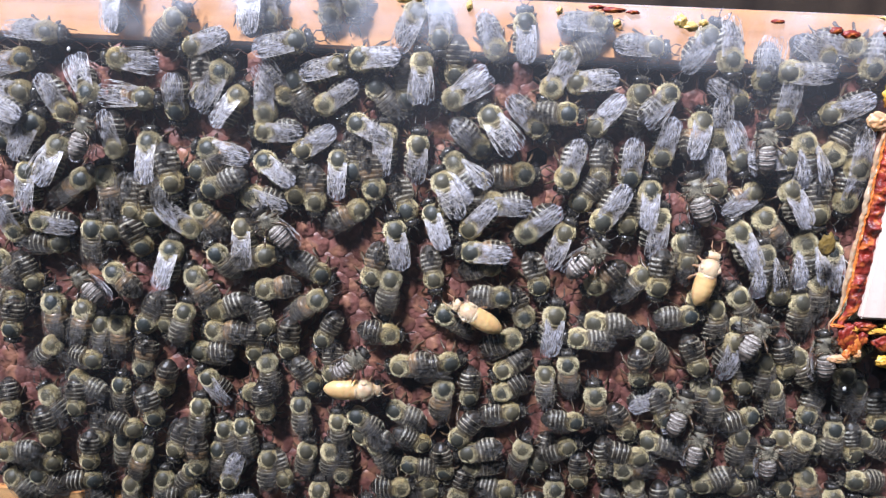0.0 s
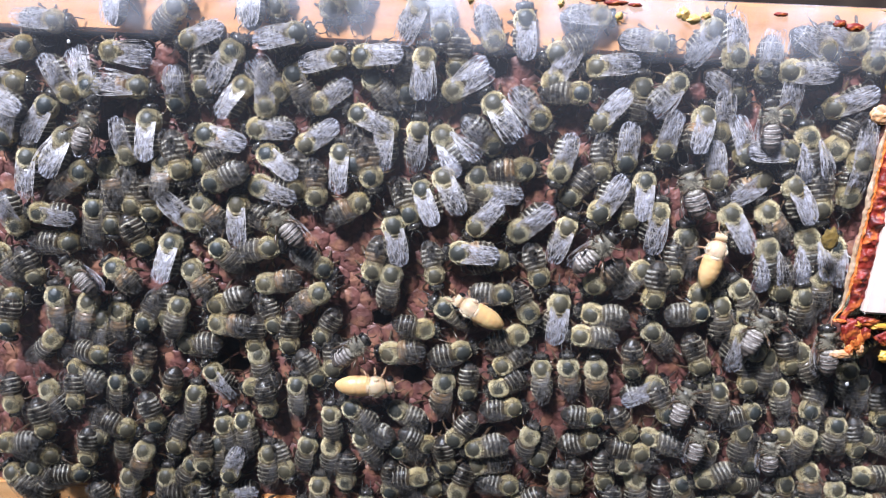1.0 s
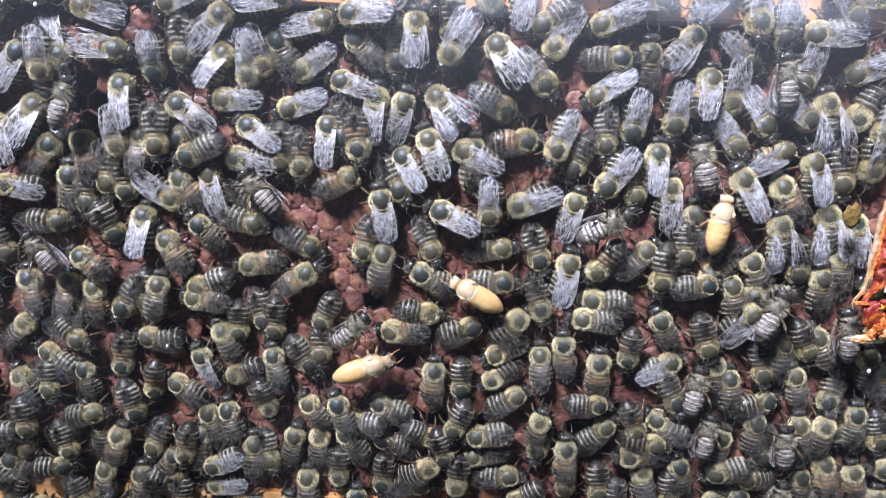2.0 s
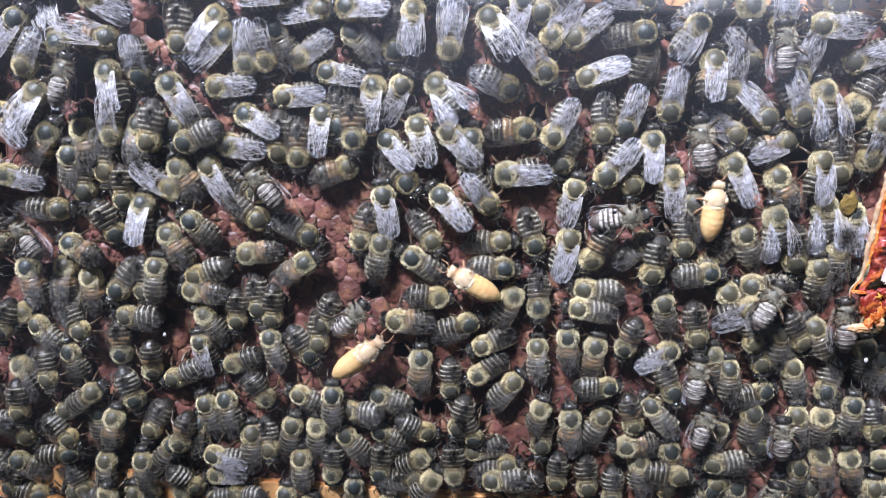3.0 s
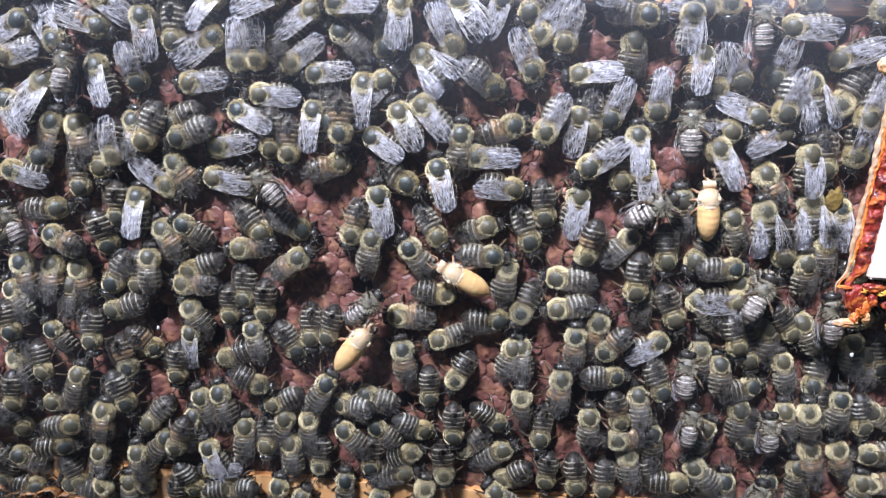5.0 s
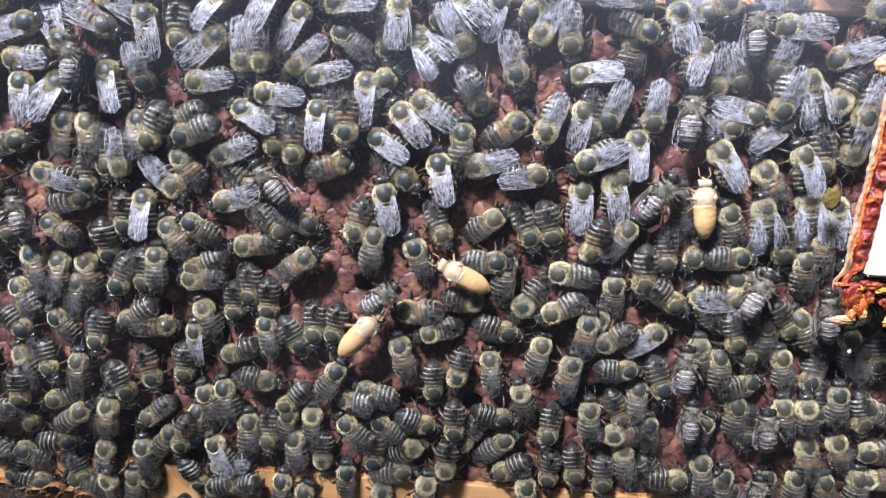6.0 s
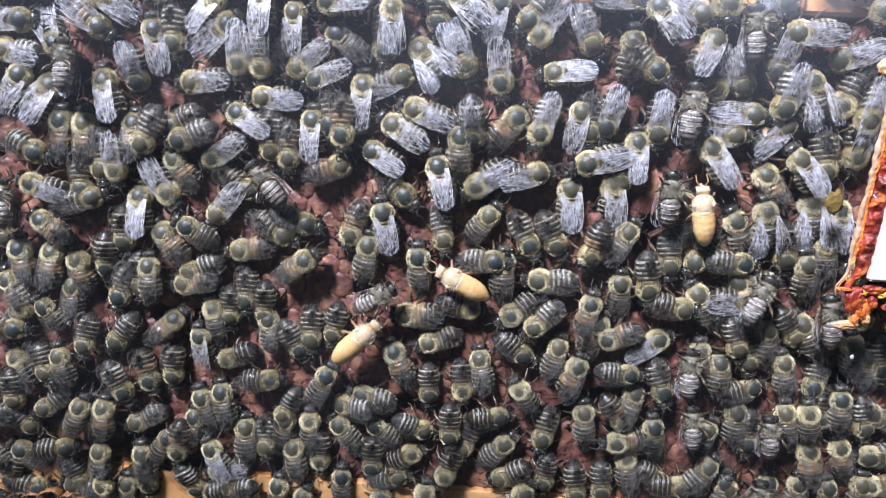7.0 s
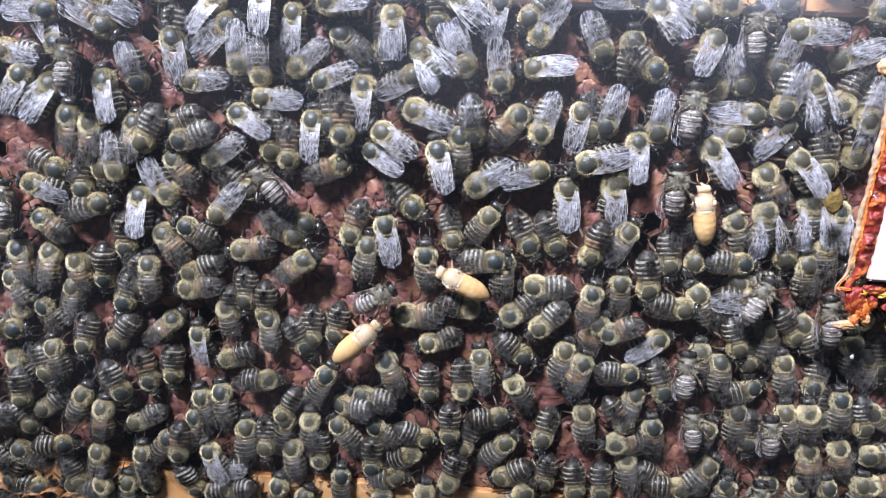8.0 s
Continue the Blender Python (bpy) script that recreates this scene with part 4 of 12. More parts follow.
# upper bees mostly take the wings with painted sheen, lower ones the clear copies
CROWD = [
    bee(2, -6, 1.11),
    bee(2, -6, 1.02),
    bee(3, -6, 1.12),
    bee(1, -13, 1.08),
    bee(0, -13, 1.05),
    bee(2, -13, 1.11),
    bee(2, -13, 1.02),
    bee(0, -13, 1.13),
    bee(0, -10, 1.08),
    bee(0, -6, 1.10),
    bee(3, -13, 1.06),
    bee(0, -13, 1.05),
    bee(0, -6, 1.06),
    bee(2, -6, 1.05),
    bee(2, -13, 1.13),
    bee(2, 3, 1.02),
    bee(0, -6, 1.02),
    bee(0, -13, 1.04),
    bee(3, -13, 1.06),
    bee('belly', -6, 1.03),
    bee(2, 3, 1.02),
    bee(0, -6, 1.09),
    bee(0, -10, 1.08),
    bee(0, -13, 1.03),
    bee(2, -10, 1.04),
    bee(3, 3, 1.06),
    bee(2, -6, 1.07),
    bee(0, 3, 1.02),
    bee(2, -13, 1.10),
    bee(2, -6, 1.03),
    bee(0, 3, 1.05),
    bee(3, 3, 1.13),
    bee(1, -6, 1.07),
    bee(0, -10, 1.06),
    bee(3, -6, 1.07),
    bee(0, -10, 1.11),
    bee(0, -10, 1.11),
    bee(2, -6, 1.06),
    bee(0, -6, 1.10),
    bee(0, -10, 1.09),
    bee(0, -6, 1.05),
    bee(1, -13, 1.09),
    bee(1, -6, 1.10),
    bee(0, 3, 1.12),
    bee(1, 3, 1.08),
    bee(0, 3, 1.12),
    bee(2, -10, 1.10),
    bee(2, -10, 1.09),
    bee(2, -6, 1.09),
    bee(0, 3, 1.07),
    bee(0, -6, 1.09),
    bee(1, -13, 1.03),
    bee(0, -13, 1.04),
    bee(1, -6, 1.09),
    bee(0, 3, 1.02),
    bee(0, -6, 1.03),
    bee(0, -13, 1.09),
    bee(2, -6, 1.08),
    bee(2, 17, 1.11),
    bee(2, 17, 1.09),
    bee(3, -6, 1.09),
    bee(3, -13, 1.03),
    bee(2, -13, 1.09),
    bee(0, -6, 1.04),
    bee(3, -10, 1.13),
    bee(2, -13, 1.13),
    bee(0, -13, 1.13),
    bee('belly', -6, 1.03),
    bee(0, -13, 1.11),
    bee(0, -6, 1.05),
    bee(2, -13, 1.05),
    bee(3, -13, 1.09),
    bee(2, -6, 1.10),
    bee(2, -13, 1.08),
    bee(0, -6, 1.07),
    bee(2, -6, 1.02),
    bee(0, 3, 1.12),
    bee(0, -6, 1.07),
    bee(2, -6, 1.07),
    bee('belly', -6, 1.11),
    bee(0, -6, 1.03),
    bee(2, -6, 1.05),
    bee(3, -13, 1.07),
    bee(1, -13, 1.04),
    bee(2, -13, 1.05),
    bee(2, -10, 1.02),
    bee(1, -10, 1.10),
    bee(2, -13, 1.09),
    bee(2, -13, 1.05),
    bee(0, -10, 1.07),
    bee(2, -13, 1.03),
    bee(0, -13, 1.08),
    bee(3, -13, 1.07),
    bee(2, -10, 1.12),
    bee(0, -10, 1.04),
    bee(1, -10, 1.08),
    bee(0, -6, 1.05),
    bee(1, -10, 1.05),
    bee(2, -13, 1.10),
    bee(0, -6, 1.03),
    bee(1, -10, 1.12),
    bee(0, -6, 1.02),
    bee(0, -10, 1.12),
    bee(0, -13, 1.13),
    bee(2, -10, 1.09),
    bee(1, -10, 1.09),
    bee(0, -13, 1.11),
    bee(2, -10, 1.11),
    bee(2, -10, 1.10),
    bee(0, -13, 1.04),
    bee(3, -6, 1.10),
    bee(1, -10, 1.09),
    bee(1, -10, 1.04),
    bee(0, -6, 1.12),
    bee(1, -10, 1.04),
    bee(0, -10, 1.02),
    bee(0, -10, 1.10),
    bee(1, -10, 1.03),
    bee(0, -6, 1.10),
    bee('young', -6, 1.05),
    bee(0, -10, 1.06),
    bee(1, -13, 1.10),
    bee(2, 17, 1.09),
    bee(2, -10, 1.13),
    bee('belly', -6, 1.07),
    bee(2, -10, 1.08),
    bee(0, -10, 1.12),
    bee(3, -13, 1.05),
    bee(0, -13, 1.05),
    bee(0, -13, 1.02),
    bee(2, 17, 1.06),
    bee(0, -10, 1.03),
    bee(3, -6, 1.11),
    bee(0, -6, 1.07),
    bee('belly', -6, 1.10),
    bee(0, -6, 1.11),
    bee(0, -10, 1.03),
    bee(2, -10, 1.03),
    bee(0, -13, 1.07),
    bee(0, -13, 1.10),
    bee(0, -10, 1.06),
    bee(0, -10, 1.06),
    bee(3, -10, 1.06),
    bee(0, -10, 1.05),
    bee(2, -10, 1.01),
    bee(0, -10, 0.99),
    bee(0, -10, 1.01),
    bee(2, -10, 0.98),
    bee(0, -10, 1.07),
    bee(2, -10, 1.03),
    bee(1, -10, 1.04),
    bee(2, -10, 1.04),
    bee(2, -10, 1.08),
    bee(0, -10, 1.08),
    bee(0, -10, 1.06),
    bee(1, -10, 1.05),
    bee('belly', -6, 0.99),
    bee(0, -10, 1.03),
    bee(0, -10, 1.01),
    bee(1, -10, 1.06),
    bee(0, -10, 1.08),
    bee(3, -10, 1.02),
    bee(2, -10, 0.98),
    bee(0, -10, 1.08),
    bee(2, -10, 1.06),
    bee(2, -10, 1.02),
    bee(1, -10, 1.00),
    bee(0, -10, 1.01),
    bee(1, -10, 1.02),
    bee(2, -10, 1.06),
    bee(1, -10, 1.02),
    bee('young', -6, 1.05),
    bee('belly', -6, 1.04),
    bee(2, -10, 1.08),
    bee(2, -10, 1.06),
    bee(3, -10, 1.06),
    bee(2, -10, 1.00),
    bee('belly', -6, 1.08),
    bee(0, -10, 1.02),
    bee(1, -10, 1.08),
    bee(0, -6, 1.06),
    bee(2, -10, 1.08),
    bee(1, -10, 1.05),
    bee(0, -10, 1.06),
    bee(0, -10, 1.07),
    bee(1, -10, 1.03),
    bee(3, -10, 1.01),
    bee(3, -10, 0.98),
    bee(2, -10, 1.00),
    bee(1, -10, 1.06),
    bee(0, -10, 1.07),
    bee(0, -10, 1.05),
    bee(0, -10, 1.07),
    bee('belly', -6, 1.00),
    bee(0, -10, 0.99),
    bee(2, -10, 1.07),
    bee(3, -10, 1.05),
    bee(0, -10, 0.99),
    bee(0, -10, 1.05),
    bee(0, -10, 1.04),
    bee(0, -10, 1.02),
    bee(1, -10, 1.08),
    bee(2, -10, 1.01),
    bee(1, -10, 1.06),
    bee(0, -10, 1.03),
    bee(2, -10, 1.01),
    bee(3, -10, 0.99),
    bee(0, -10, 0.99),
    bee(0, -10, 1.08),
    bee(0, -10, 0.95),
    bee(2, -13, 1.01),
    bee(1, -10, 0.98),
    bee(1, -10, 0.96),
    bee(0, -10, 0.95),
    bee(3, -10, 0.99),
    bee(0, -10, 0.98),
    bee(3, -10, 1.00),
    bee(0, -10, 0.98),
    bee(2, -10, 0.98),
    bee(2, -10, 0.96),
    bee('young', -6, 1.13),
    bee(0, -10, 0.98),
    bee(2, -10, 0.96),
    bee('belly', -6, 1.03),
    bee(0, -10, 1.02),
    bee(2, -10, 0.97),
    bee(3, -13, 0.96),
    bee(0, -10, 0.98),
    bee(1, -10, 1.04),
    bee(0, -10, 1.00),
    bee(0, -10, 0.99),
    bee(0, -10, 0.97),
    bee(2, -10, 0.98),
    bee(0, -10, 0.98),
    bee(2, -10, 0.95),
    bee(0, -10, 0.98),
    bee(0, -10, 1.00),
    bee(0, -10, 1.01),
    bee(3, -10, 0.97),
    bee(3, -10, 0.98),
    bee(1, -10, 1.03),
    bee(2, -10, 0.96),
    bee(1, -10, 0.96),
    bee(0, -10, 0.98),
    bee(3, -10, 0.97),
    bee(2, -10, 1.02),
    bee(0, -10, 0.97),
    bee(3, -10, 1.03),
    bee(0, -10, 1.01),
    bee(0, -10, 1.02),
    bee(3, -10, 0.99),
    bee(2, -10, 1.00),
    bee('belly', -6, 0.95),
    bee(0, -10, 0.98),
    bee(3, -10, 0.95),
    bee(1, -10, 1.01),
    bee(0, -10, 1.01),
    bee(3, -10, 0.96),
    bee(0, -10, 0.96),
    bee('belly', -6, 0.98),
    bee(2, -10, 0.96),
    bee(2, -10, 0.99),
    bee(0, -10, 0.98),
    bee(3, -10, 1.00),
    bee(1, -10, 0.97),
    bee(0, -10, 1.03),
    bee(2, -10, 1.04),
    bee(2, -10, 0.95),
    bee(2, -10, 0.95),
    bee(0, -10, 1.01),
    bee(0, -10, 0.95),
    bee(2, -10, 1.03),
    bee(0, -10, 1.03),
    bee(1, -10, 0.95),
    bee(0, -10, 0.99),
    bee(0, -10, 1.03),
    bee(1, -10, 1.01),
    bee(1, -10, 1.04),
    bee(0, -10, 0.99),
    bee(0, -10, 0.99),
    bee(0, -10, 1.03),
    bee(2, -10, 0.96),
    bee(3, -10, 0.98),
    bee(2, -10, 0.97),
    bee(0, -10, 1.01),
    bee(1, -10, 1.01),
    bee(0, -10, 0.95),
    bee(0, -10, 1.00),
    bee(0, -10, 0.95),
    bee(0, -10, 0.95),
    bee(0, -10, 0.98),
    bee(2, -10, 1.03),
    bee(0, -10, 1.03),
    bee(0, -10, 1.04),
    bee(2, -10, 1.01),
    bee(3, -10, 1.02),
    bee(0, -10, 1.00),
    bee(2, -10, 1.01),
    bee(2, -10, 0.98),
    bee(2, -10, 1.02),
    bee(1, -10, 0.95),
    bee(3, -10, 0.97),
    bee(1, -10, 1.00),
    bee(0, -10, 1.00),
    bee(2, -10, 0.98),
    bee(2, -10, 1.00),
    bee(0, -10, 0.95),
    bee(2, -10, 0.95),
    bee(2, -6, 0.98),
    bee('belly', -6, 0.99),
    bee(2, -10, 1.00),
    bee(2, -10, 1.02),
    bee(0, -10, 1.04),
    bee(0, -10, 0.95),
    bee(0, -10, 0.94),
    bee(0, -10, 0.98),
    bee(3, -10, 1.01),
    bee(0, -10, 0.98),
    bee(0, -10, 1.01),
    bee(2, -10, 1.03),
    bee(2, -10, 1.00),
    bee(3, -10, 0.98),
    bee(0, -10, 1.01),
    bee(0, -10, 1.02),
    bee(0, -10, 0.98),
    bee(0, -10, 0.96),
    bee(0, -10, 0.99),
    bee(2, -10, 1.03),
    bee(0, -13, 0.95),
    bee(2, -10, 1.02),
    bee(3, -10, 0.99),
    bee(0, -10, 1.02),
    bee(0, -10, 0.95),
    bee(0, -10, 1.00),
    bee(2, -10, 0.98),
    bee(2, -10, 1.00),
    bee(1, -10, 1.00),
    bee(2, -10, 0.99),
    bee(0, -10, 0.97),
    bee(0, -10, 0.97),
    bee(0, -10, 1.03),
    bee(0, -10, 1.03),
    bee(3, -10, 0.98),
    bee(2, -10, 0.92),
    bee(0, -10, 0.94),
    bee(1, -10, 0.96),
    bee(3, -10, 0.98),
    bee(0, -10, 0.92),
    bee(2, -10, 0.94),
    bee(0, -10, 0.96),
    bee(3, -10, 0.98),
]

# no bee lies quite flat: some dip the head, some the tail, some lean to a side
lean_rng = random.Random(12)
LEAN = [pose(0, 0, 0, lean_rng.gauss(-2, 7), lean_rng.gauss(0, 6), 0) for _ in CROWD]

# ---------------- what moves ----------------
def motions():
    def tread(i, rows):
        """Key one bee's way, with the lean that it keeps."""
        walk(CROWD[i], [(t, m @ LEAN[i]) for t, m in rows])

    tread(0, [(0, at(-46.1, 22.1, 0, 5.2)), (8, at(-46.1, 22.1, 0, 5.2))])
    tread(1, [(0, at(-76.6, 21.1, 2, 4.9)), (8, at(-76.6, 21.1, 2, 4.9))])
    tread(2, [(0, at(-10.2, 20.2, 24, 2.7)), (0.5, at(-9.8, 20.2, 24, 2.7)), (1, at(-9.7, 20.3, 24, 2.7)), (8, at(-9.7, 20.3, 24, 2.7))])
    tread(3, [(0, at(-23.9, 21.1, 179, 3.0)), (1, at(-23.7, 20.1, 179, 3.0)), (8, at(-23.7, 20.1, 179, 3.0))])
    tread(4, [(0, at(29.2, 19.3, 88, 3.2)), (0.5, at(29.4, 19.3, 88, 3.2)), (8, at(29.3, 19.3, 88, 3.2))])
    tread(5, [(0, at(-29.2, 19.2, 179, 2.7)), (8, at(-29.2, 19.2, 179, 2.7))])
    tread(6, [(0, at(-42.5, 17.7, 180, 3.2)), (0.5, at(-41.4, 18.7, 180, 3.2)), (1, at(-41.1, 18.7, 180, 3.2)), (8, at(-41.1, 18.7, 180, 3.2))])
    tread(7, [(0, at(84.8, 17.1, 97, 3.2)), (0.5, at(84.5, 16.7, 97, 3.2)), (1, at(84.6, 17.0, 97, 3.2)), (1.5, at(84.5, 17.8, 97, 3.2)), (8, at(84.5, 17.8, 97, 3.2))])
    tread(8, [(0, at(-64.0, 16.4, 41, 3.1)), (0.5, at(-64.2, 17.3, 41, 3.1)), (1, at(-64.0, 17.5, 41, 3.1)), (8, at(-64.0, 17.5, 41, 3.1))])
    tread(9, [(0, at(-4.6, 14.9, 177, 3.2)), (0.5, at(-4.6, 15.1, 177, 3.2)), (1, at(-4.5, 14.9, 177, 3.2)), (1.5, at(-4.4, 15.0, 177, 3.2)), (8, at(-4.4, 15.0, 177, 3.2))])
    tread(10, [(0, at(78.7, 14.3, 116, 4.7)), (0.5, at(79.0, 14.3, 116, 4.7)), (1, at(78.0, 14.5, 116, 4.7)), (1.5, at(78.1, 14.2, 125, 4.7)), (2, at(79.3, 14.1, 134, 4.7)), (3.5, at(75.9, 14.3, 162, 4.7)), (4, at(76.5, 14.5, 172, 4.7)), (7, at(69.6, 14.2, 172, 4.7)), (8, at(69.6, 14.2, 172, 4.7))])
    tread(11, [(0, at(7.7, 13.2, 156, 3.0)), (0.5, at(7.5, 13.0, 156, 3.0)), (1, at(6.9, 13.6, 156, 3.0)), (1.5, at(6.8, 13.9, 156, 3.0)), (8, at(6.8, 13.9, 156, 3.0))])
    tread(12, [(0, at(53.9, 17.9, 30, 2.8)), (0.5, at(53.9, 17.9, 30, 2.8)), (1, at(54.4, 18.0, 30, 2.8)), (1.5, at(54.3, 18.5, 37, 2.8)), (3.5, at(52.4, 12.1, 61, 2.8)), (4, at(52.7, 13.8, 68, 2.8)), (6, at(55.3, 10.8, 100, 2.8)), (6.5, at(54.9, 10.9, 108, 2.8)), (7, at(53.6, 10.8, 116, 2.8)), (7.5, at(52.3, 10.4, 116, 2.8)), (8, at(53.8, 10.9, 116, 2.8))])
    tread(13, [(0, at(42.0, 14.9, 92, 2.9)), (0.5, at(42.6, 15.1, 92, 2.9)), (1, at(42.7, 14.6, 92, 2.9)), (1.5, at(42.3, 15.9, 92, 2.9)), (3.5, at(38.4, 12.7, 88, 2.9)), (4, at(39.6, 13.3, 88, 2.9)), (8, at(39.6, 13.3, 88, 2.9))])
    tread(14, [(0, at(58.7, 12.8, 173, 4.7)), (0.5, at(58.8, 12.7, 173, 4.7)), (1, at(59.3, 12.2, 173, 4.7)), (1.5, at(60.2, 11.7, 173, 4.7)), (2, at(61.0, 11.8, 173, 4.7)), (3.5, at(59.0, 12.9, 173, 4.7)), (4, at(58.5, 12.9, 173, 4.7)), (4.5, at(58.2, 12.8, 173, 4.7)), (8, at(58.2, 12.8, 173, 4.7))])
    tread(15, [(0, at(89.0, 12.3, 192, 5.1)), (1, at(89.0, 12.4, 192, 5.1)), (1.5, at(88.8, 12.0, 192, 5.1)), (4, at(88.8, 12.5, 192, 5.1)), (8, at(88.8, 12.5, 192, 5.1))])
    tread(16, [(0, at(13.8, 18.8, 356, 2.7)), (0.5, at(13.2, 19.0, 356, 2.7)), (1, at(13.5, 18.1, 356, 2.7)), (1.5, at(14.0, 18.0, 361, 2.7)), (3.5, at(14.0, 11.0, 378, 2.7)), (4, at(13.6, 12.2, 382, 2.7)), (6, at(11.3, 11.2, 376, 2.7)), (7, at(11.8, 11.3, 372, 2.7)), (8, at(11.8, 11.3, 372, 2.7))])
    tread(17, [(0, at(-93.3, 12.4, 92, 3.1)), (0.5, at(-92.4, 13.7, 92, 3.1)), (1, at(-91.7, 13.4, 92, 3.1)), (1.5, at(-88.9, 12.0, 92, 3.1)), (8, at(-88.9, 12.0, 92, 3.1))])
    tread(18, [(0, at(-59.8, 10.7, 247, 2.9)), (0.5, at(-60.1, 10.7, 247, 2.9)), (1, at(-60.7, 10.6, 247, 2.9)), (1.5, at(-60.1, 10.9, 247, 2.9)), (2, at(-60.2, 11.0, 247, 2.9)), (8, at(-60.2, 11.0, 247, 2.9))])
    tread(19, [(0, at(67.1, -3.4, 353, 7.8, True)), (0.5, at(66.9, -1.5, 353, 7.8, True)), (1, at(67.1, -0.1, 353, 7.8, True)), (1.5, at(67.1, 0.9, 353, 7.8, True)), (2, at(66.7, 2.2, 353, 7.8, True)), (3.5, at(65.4, 8.8, 353, 7.8, True)), (4, at(64.5, 10.4, 353, 7.8, True)), (4.5, at(64.4, 10.6, 353, 7.8, True)), (6, at(63.3, 9.0, 353, 7.8, True)), (6.5, at(63.2, 10.4, 353, 7.8, True)), (7, at(62.9, 9.0, 353, 7.8, True)), (7.5, at(60.9, 7.4, 353, 7.8, True)), (8, at(63.0, 9.0, 353, 7.8, True))])
    tread(20, [(0, at(45.8, 4.8, 41, 5.2)), (0.5, at(46.2, 5.2, 41, 5.2)), (1, at(47.1, 5.8, 41, 5.2)), (1.5, at(47.9, 7.8, 39, 5.2)), (2, at(48.1, 8.1, 38, 5.2)), (3.5, at(50.7, 8.7, 32, 5.2)), (4, at(51.4, 10.0, 31, 5.2)), (4.5, at(51.5, 10.1, 19, 5.2)), (6.5, at(46.2, 10.2, -28, 5.2)), (7, at(44.4, 11.5, -40, 5.2)), (8, at(44.4, 11.5, -40, 5.2))])
    tread(21, [(0, at(-36.6, 12.6, 73, 5.2)), (0.5, at(-36.5, 12.7, 73, 5.2)), (1.5, at(-36.7, 12.9, 75, 5.2)), (4, at(-34.9, 9.9, 83, 5.2)), (5.5, at(-36.2, 10.6, 42, 5.2)), (7, at(-37.5, 11.3, 0, 5.2)), (8, at(-37.5, 11.3, 0, 5.2))])
    tread(22, [(0, at(23.4, 11.9, 243, 2.8)), (0.5, at(21.8, 11.1, 243, 2.8)), (1, at(21.3, 11.3, 243, 2.8)), (1.5, at(19.7, 9.2, 239, 2.8)), (2, at(18.1, 9.6, 236, 2.8)), (3.5, at(18.6, 10.0, 226, 2.8)), (4, at(18.6, 9.9, 223, 2.8)), (4.5, at(18.3, 9.6, 223, 2.8)), (6, at(18.5, 9.6, 223, 2.8)), (7, at(18.4, 8.4, 223, 2.8)), (7.5, at(18.3, 8.8, 223, 2.8)), (8, at(18.6, 8.8, 223, 2.8))])
    tread(23, [(0, at(-50.1, 0.1, 30, 2.7)), (0.5, at(-48.8, 0.0, 30, 2.7)), (1, at(-49.1, 0.8, 30, 2.7)), (1.5, at(-49.2, 0.4, 30, 2.7)), (2, at(-49.1, 0.8, 31, 2.7)), (3.5, at(-50.5, 8.7, 31, 2.7)), (4, at(-48.7, 9.7, 31, 2.7)), (8, at(-48.7, 9.7, 31, 2.7))])
    tread(24, [(0, at(24.3, -0.3, 89, 4.7)), (0.5, at(24.7, 1.8, 89, 4.7)), (1, at(26.5, 2.9, 89, 4.7)), (1.5, at(28.7, 3.3, 87, 4.7)), (2, at(34.0, 3.5, 84, 4.7)), (3.5, at(41.1, 8.4, 75, 4.7)), (4, at(43.4, 9.5, 73, 4.7)), (4.5, at(41.9, 9.7, 82, 4.7)), (6, at(42.6, 6.3, 108, 4.7)), (6.5, at(41.2, -0.1, 117, 4.7)), (7, at(45.1, -0.9, 126, 4.7)), (7.5, at(48.4, -3.6, 126, 4.7)), (8, at(44.8, -0.9, 126, 4.7))])
    tread(25, [(0, at(67.2, 9.3, 181, 2.7)), (8, at(67.2, 9.3, 180, 2.7))])
    tread(26, [(0, at(71.7, 10.8, 267, 4.9)), (0.5, at(72.3, 9.9, 267, 4.9)), (1, at(71.4, 9.6, 267, 4.9)), (1.5, at(71.3, 9.5, 267, 4.9)), (2, at(72.7, 10.0, 267, 4.9)), (3.5, at(74.6, 9.2, 268, 4.9)), (4, at(73.2, 9.1, 268, 4.9)), (4.5, at(72.3, 8.4, 268, 4.9)), (6, at(70.9, 8.5, 268, 4.9)), (7, at(72.8, 7.7, 268, 4.9)), (7.5, at(73.8, 7.7, 268, 4.9)), (8, at(73.0, 7.9, 268, 4.9))])
    tread(27, [(0, at(-8.4, 9.2, 360, 4.9)), (0.5, at(-8.2, 9.2, 360, 4.9)), (1, at(-8.1, 8.8, 360, 4.9)), (1.5, at(-8.2, 8.7, 360, 4.9)), (4, at(-8.2, 9.1, 363, 4.9)), (4.5, at(-8.4, 9.4, 362, 4.9)), (6, at(-9.6, 9.3, 360, 4.9)), (6.5, at(-9.5, 8.8, 359, 4.9)), (7, at(-10.4, 8.9, 358, 4.9)), (7.5, at(-10.2, 7.7, 358, 4.9)), (8, at(-10.2, 7.7, 358, 4.9))])
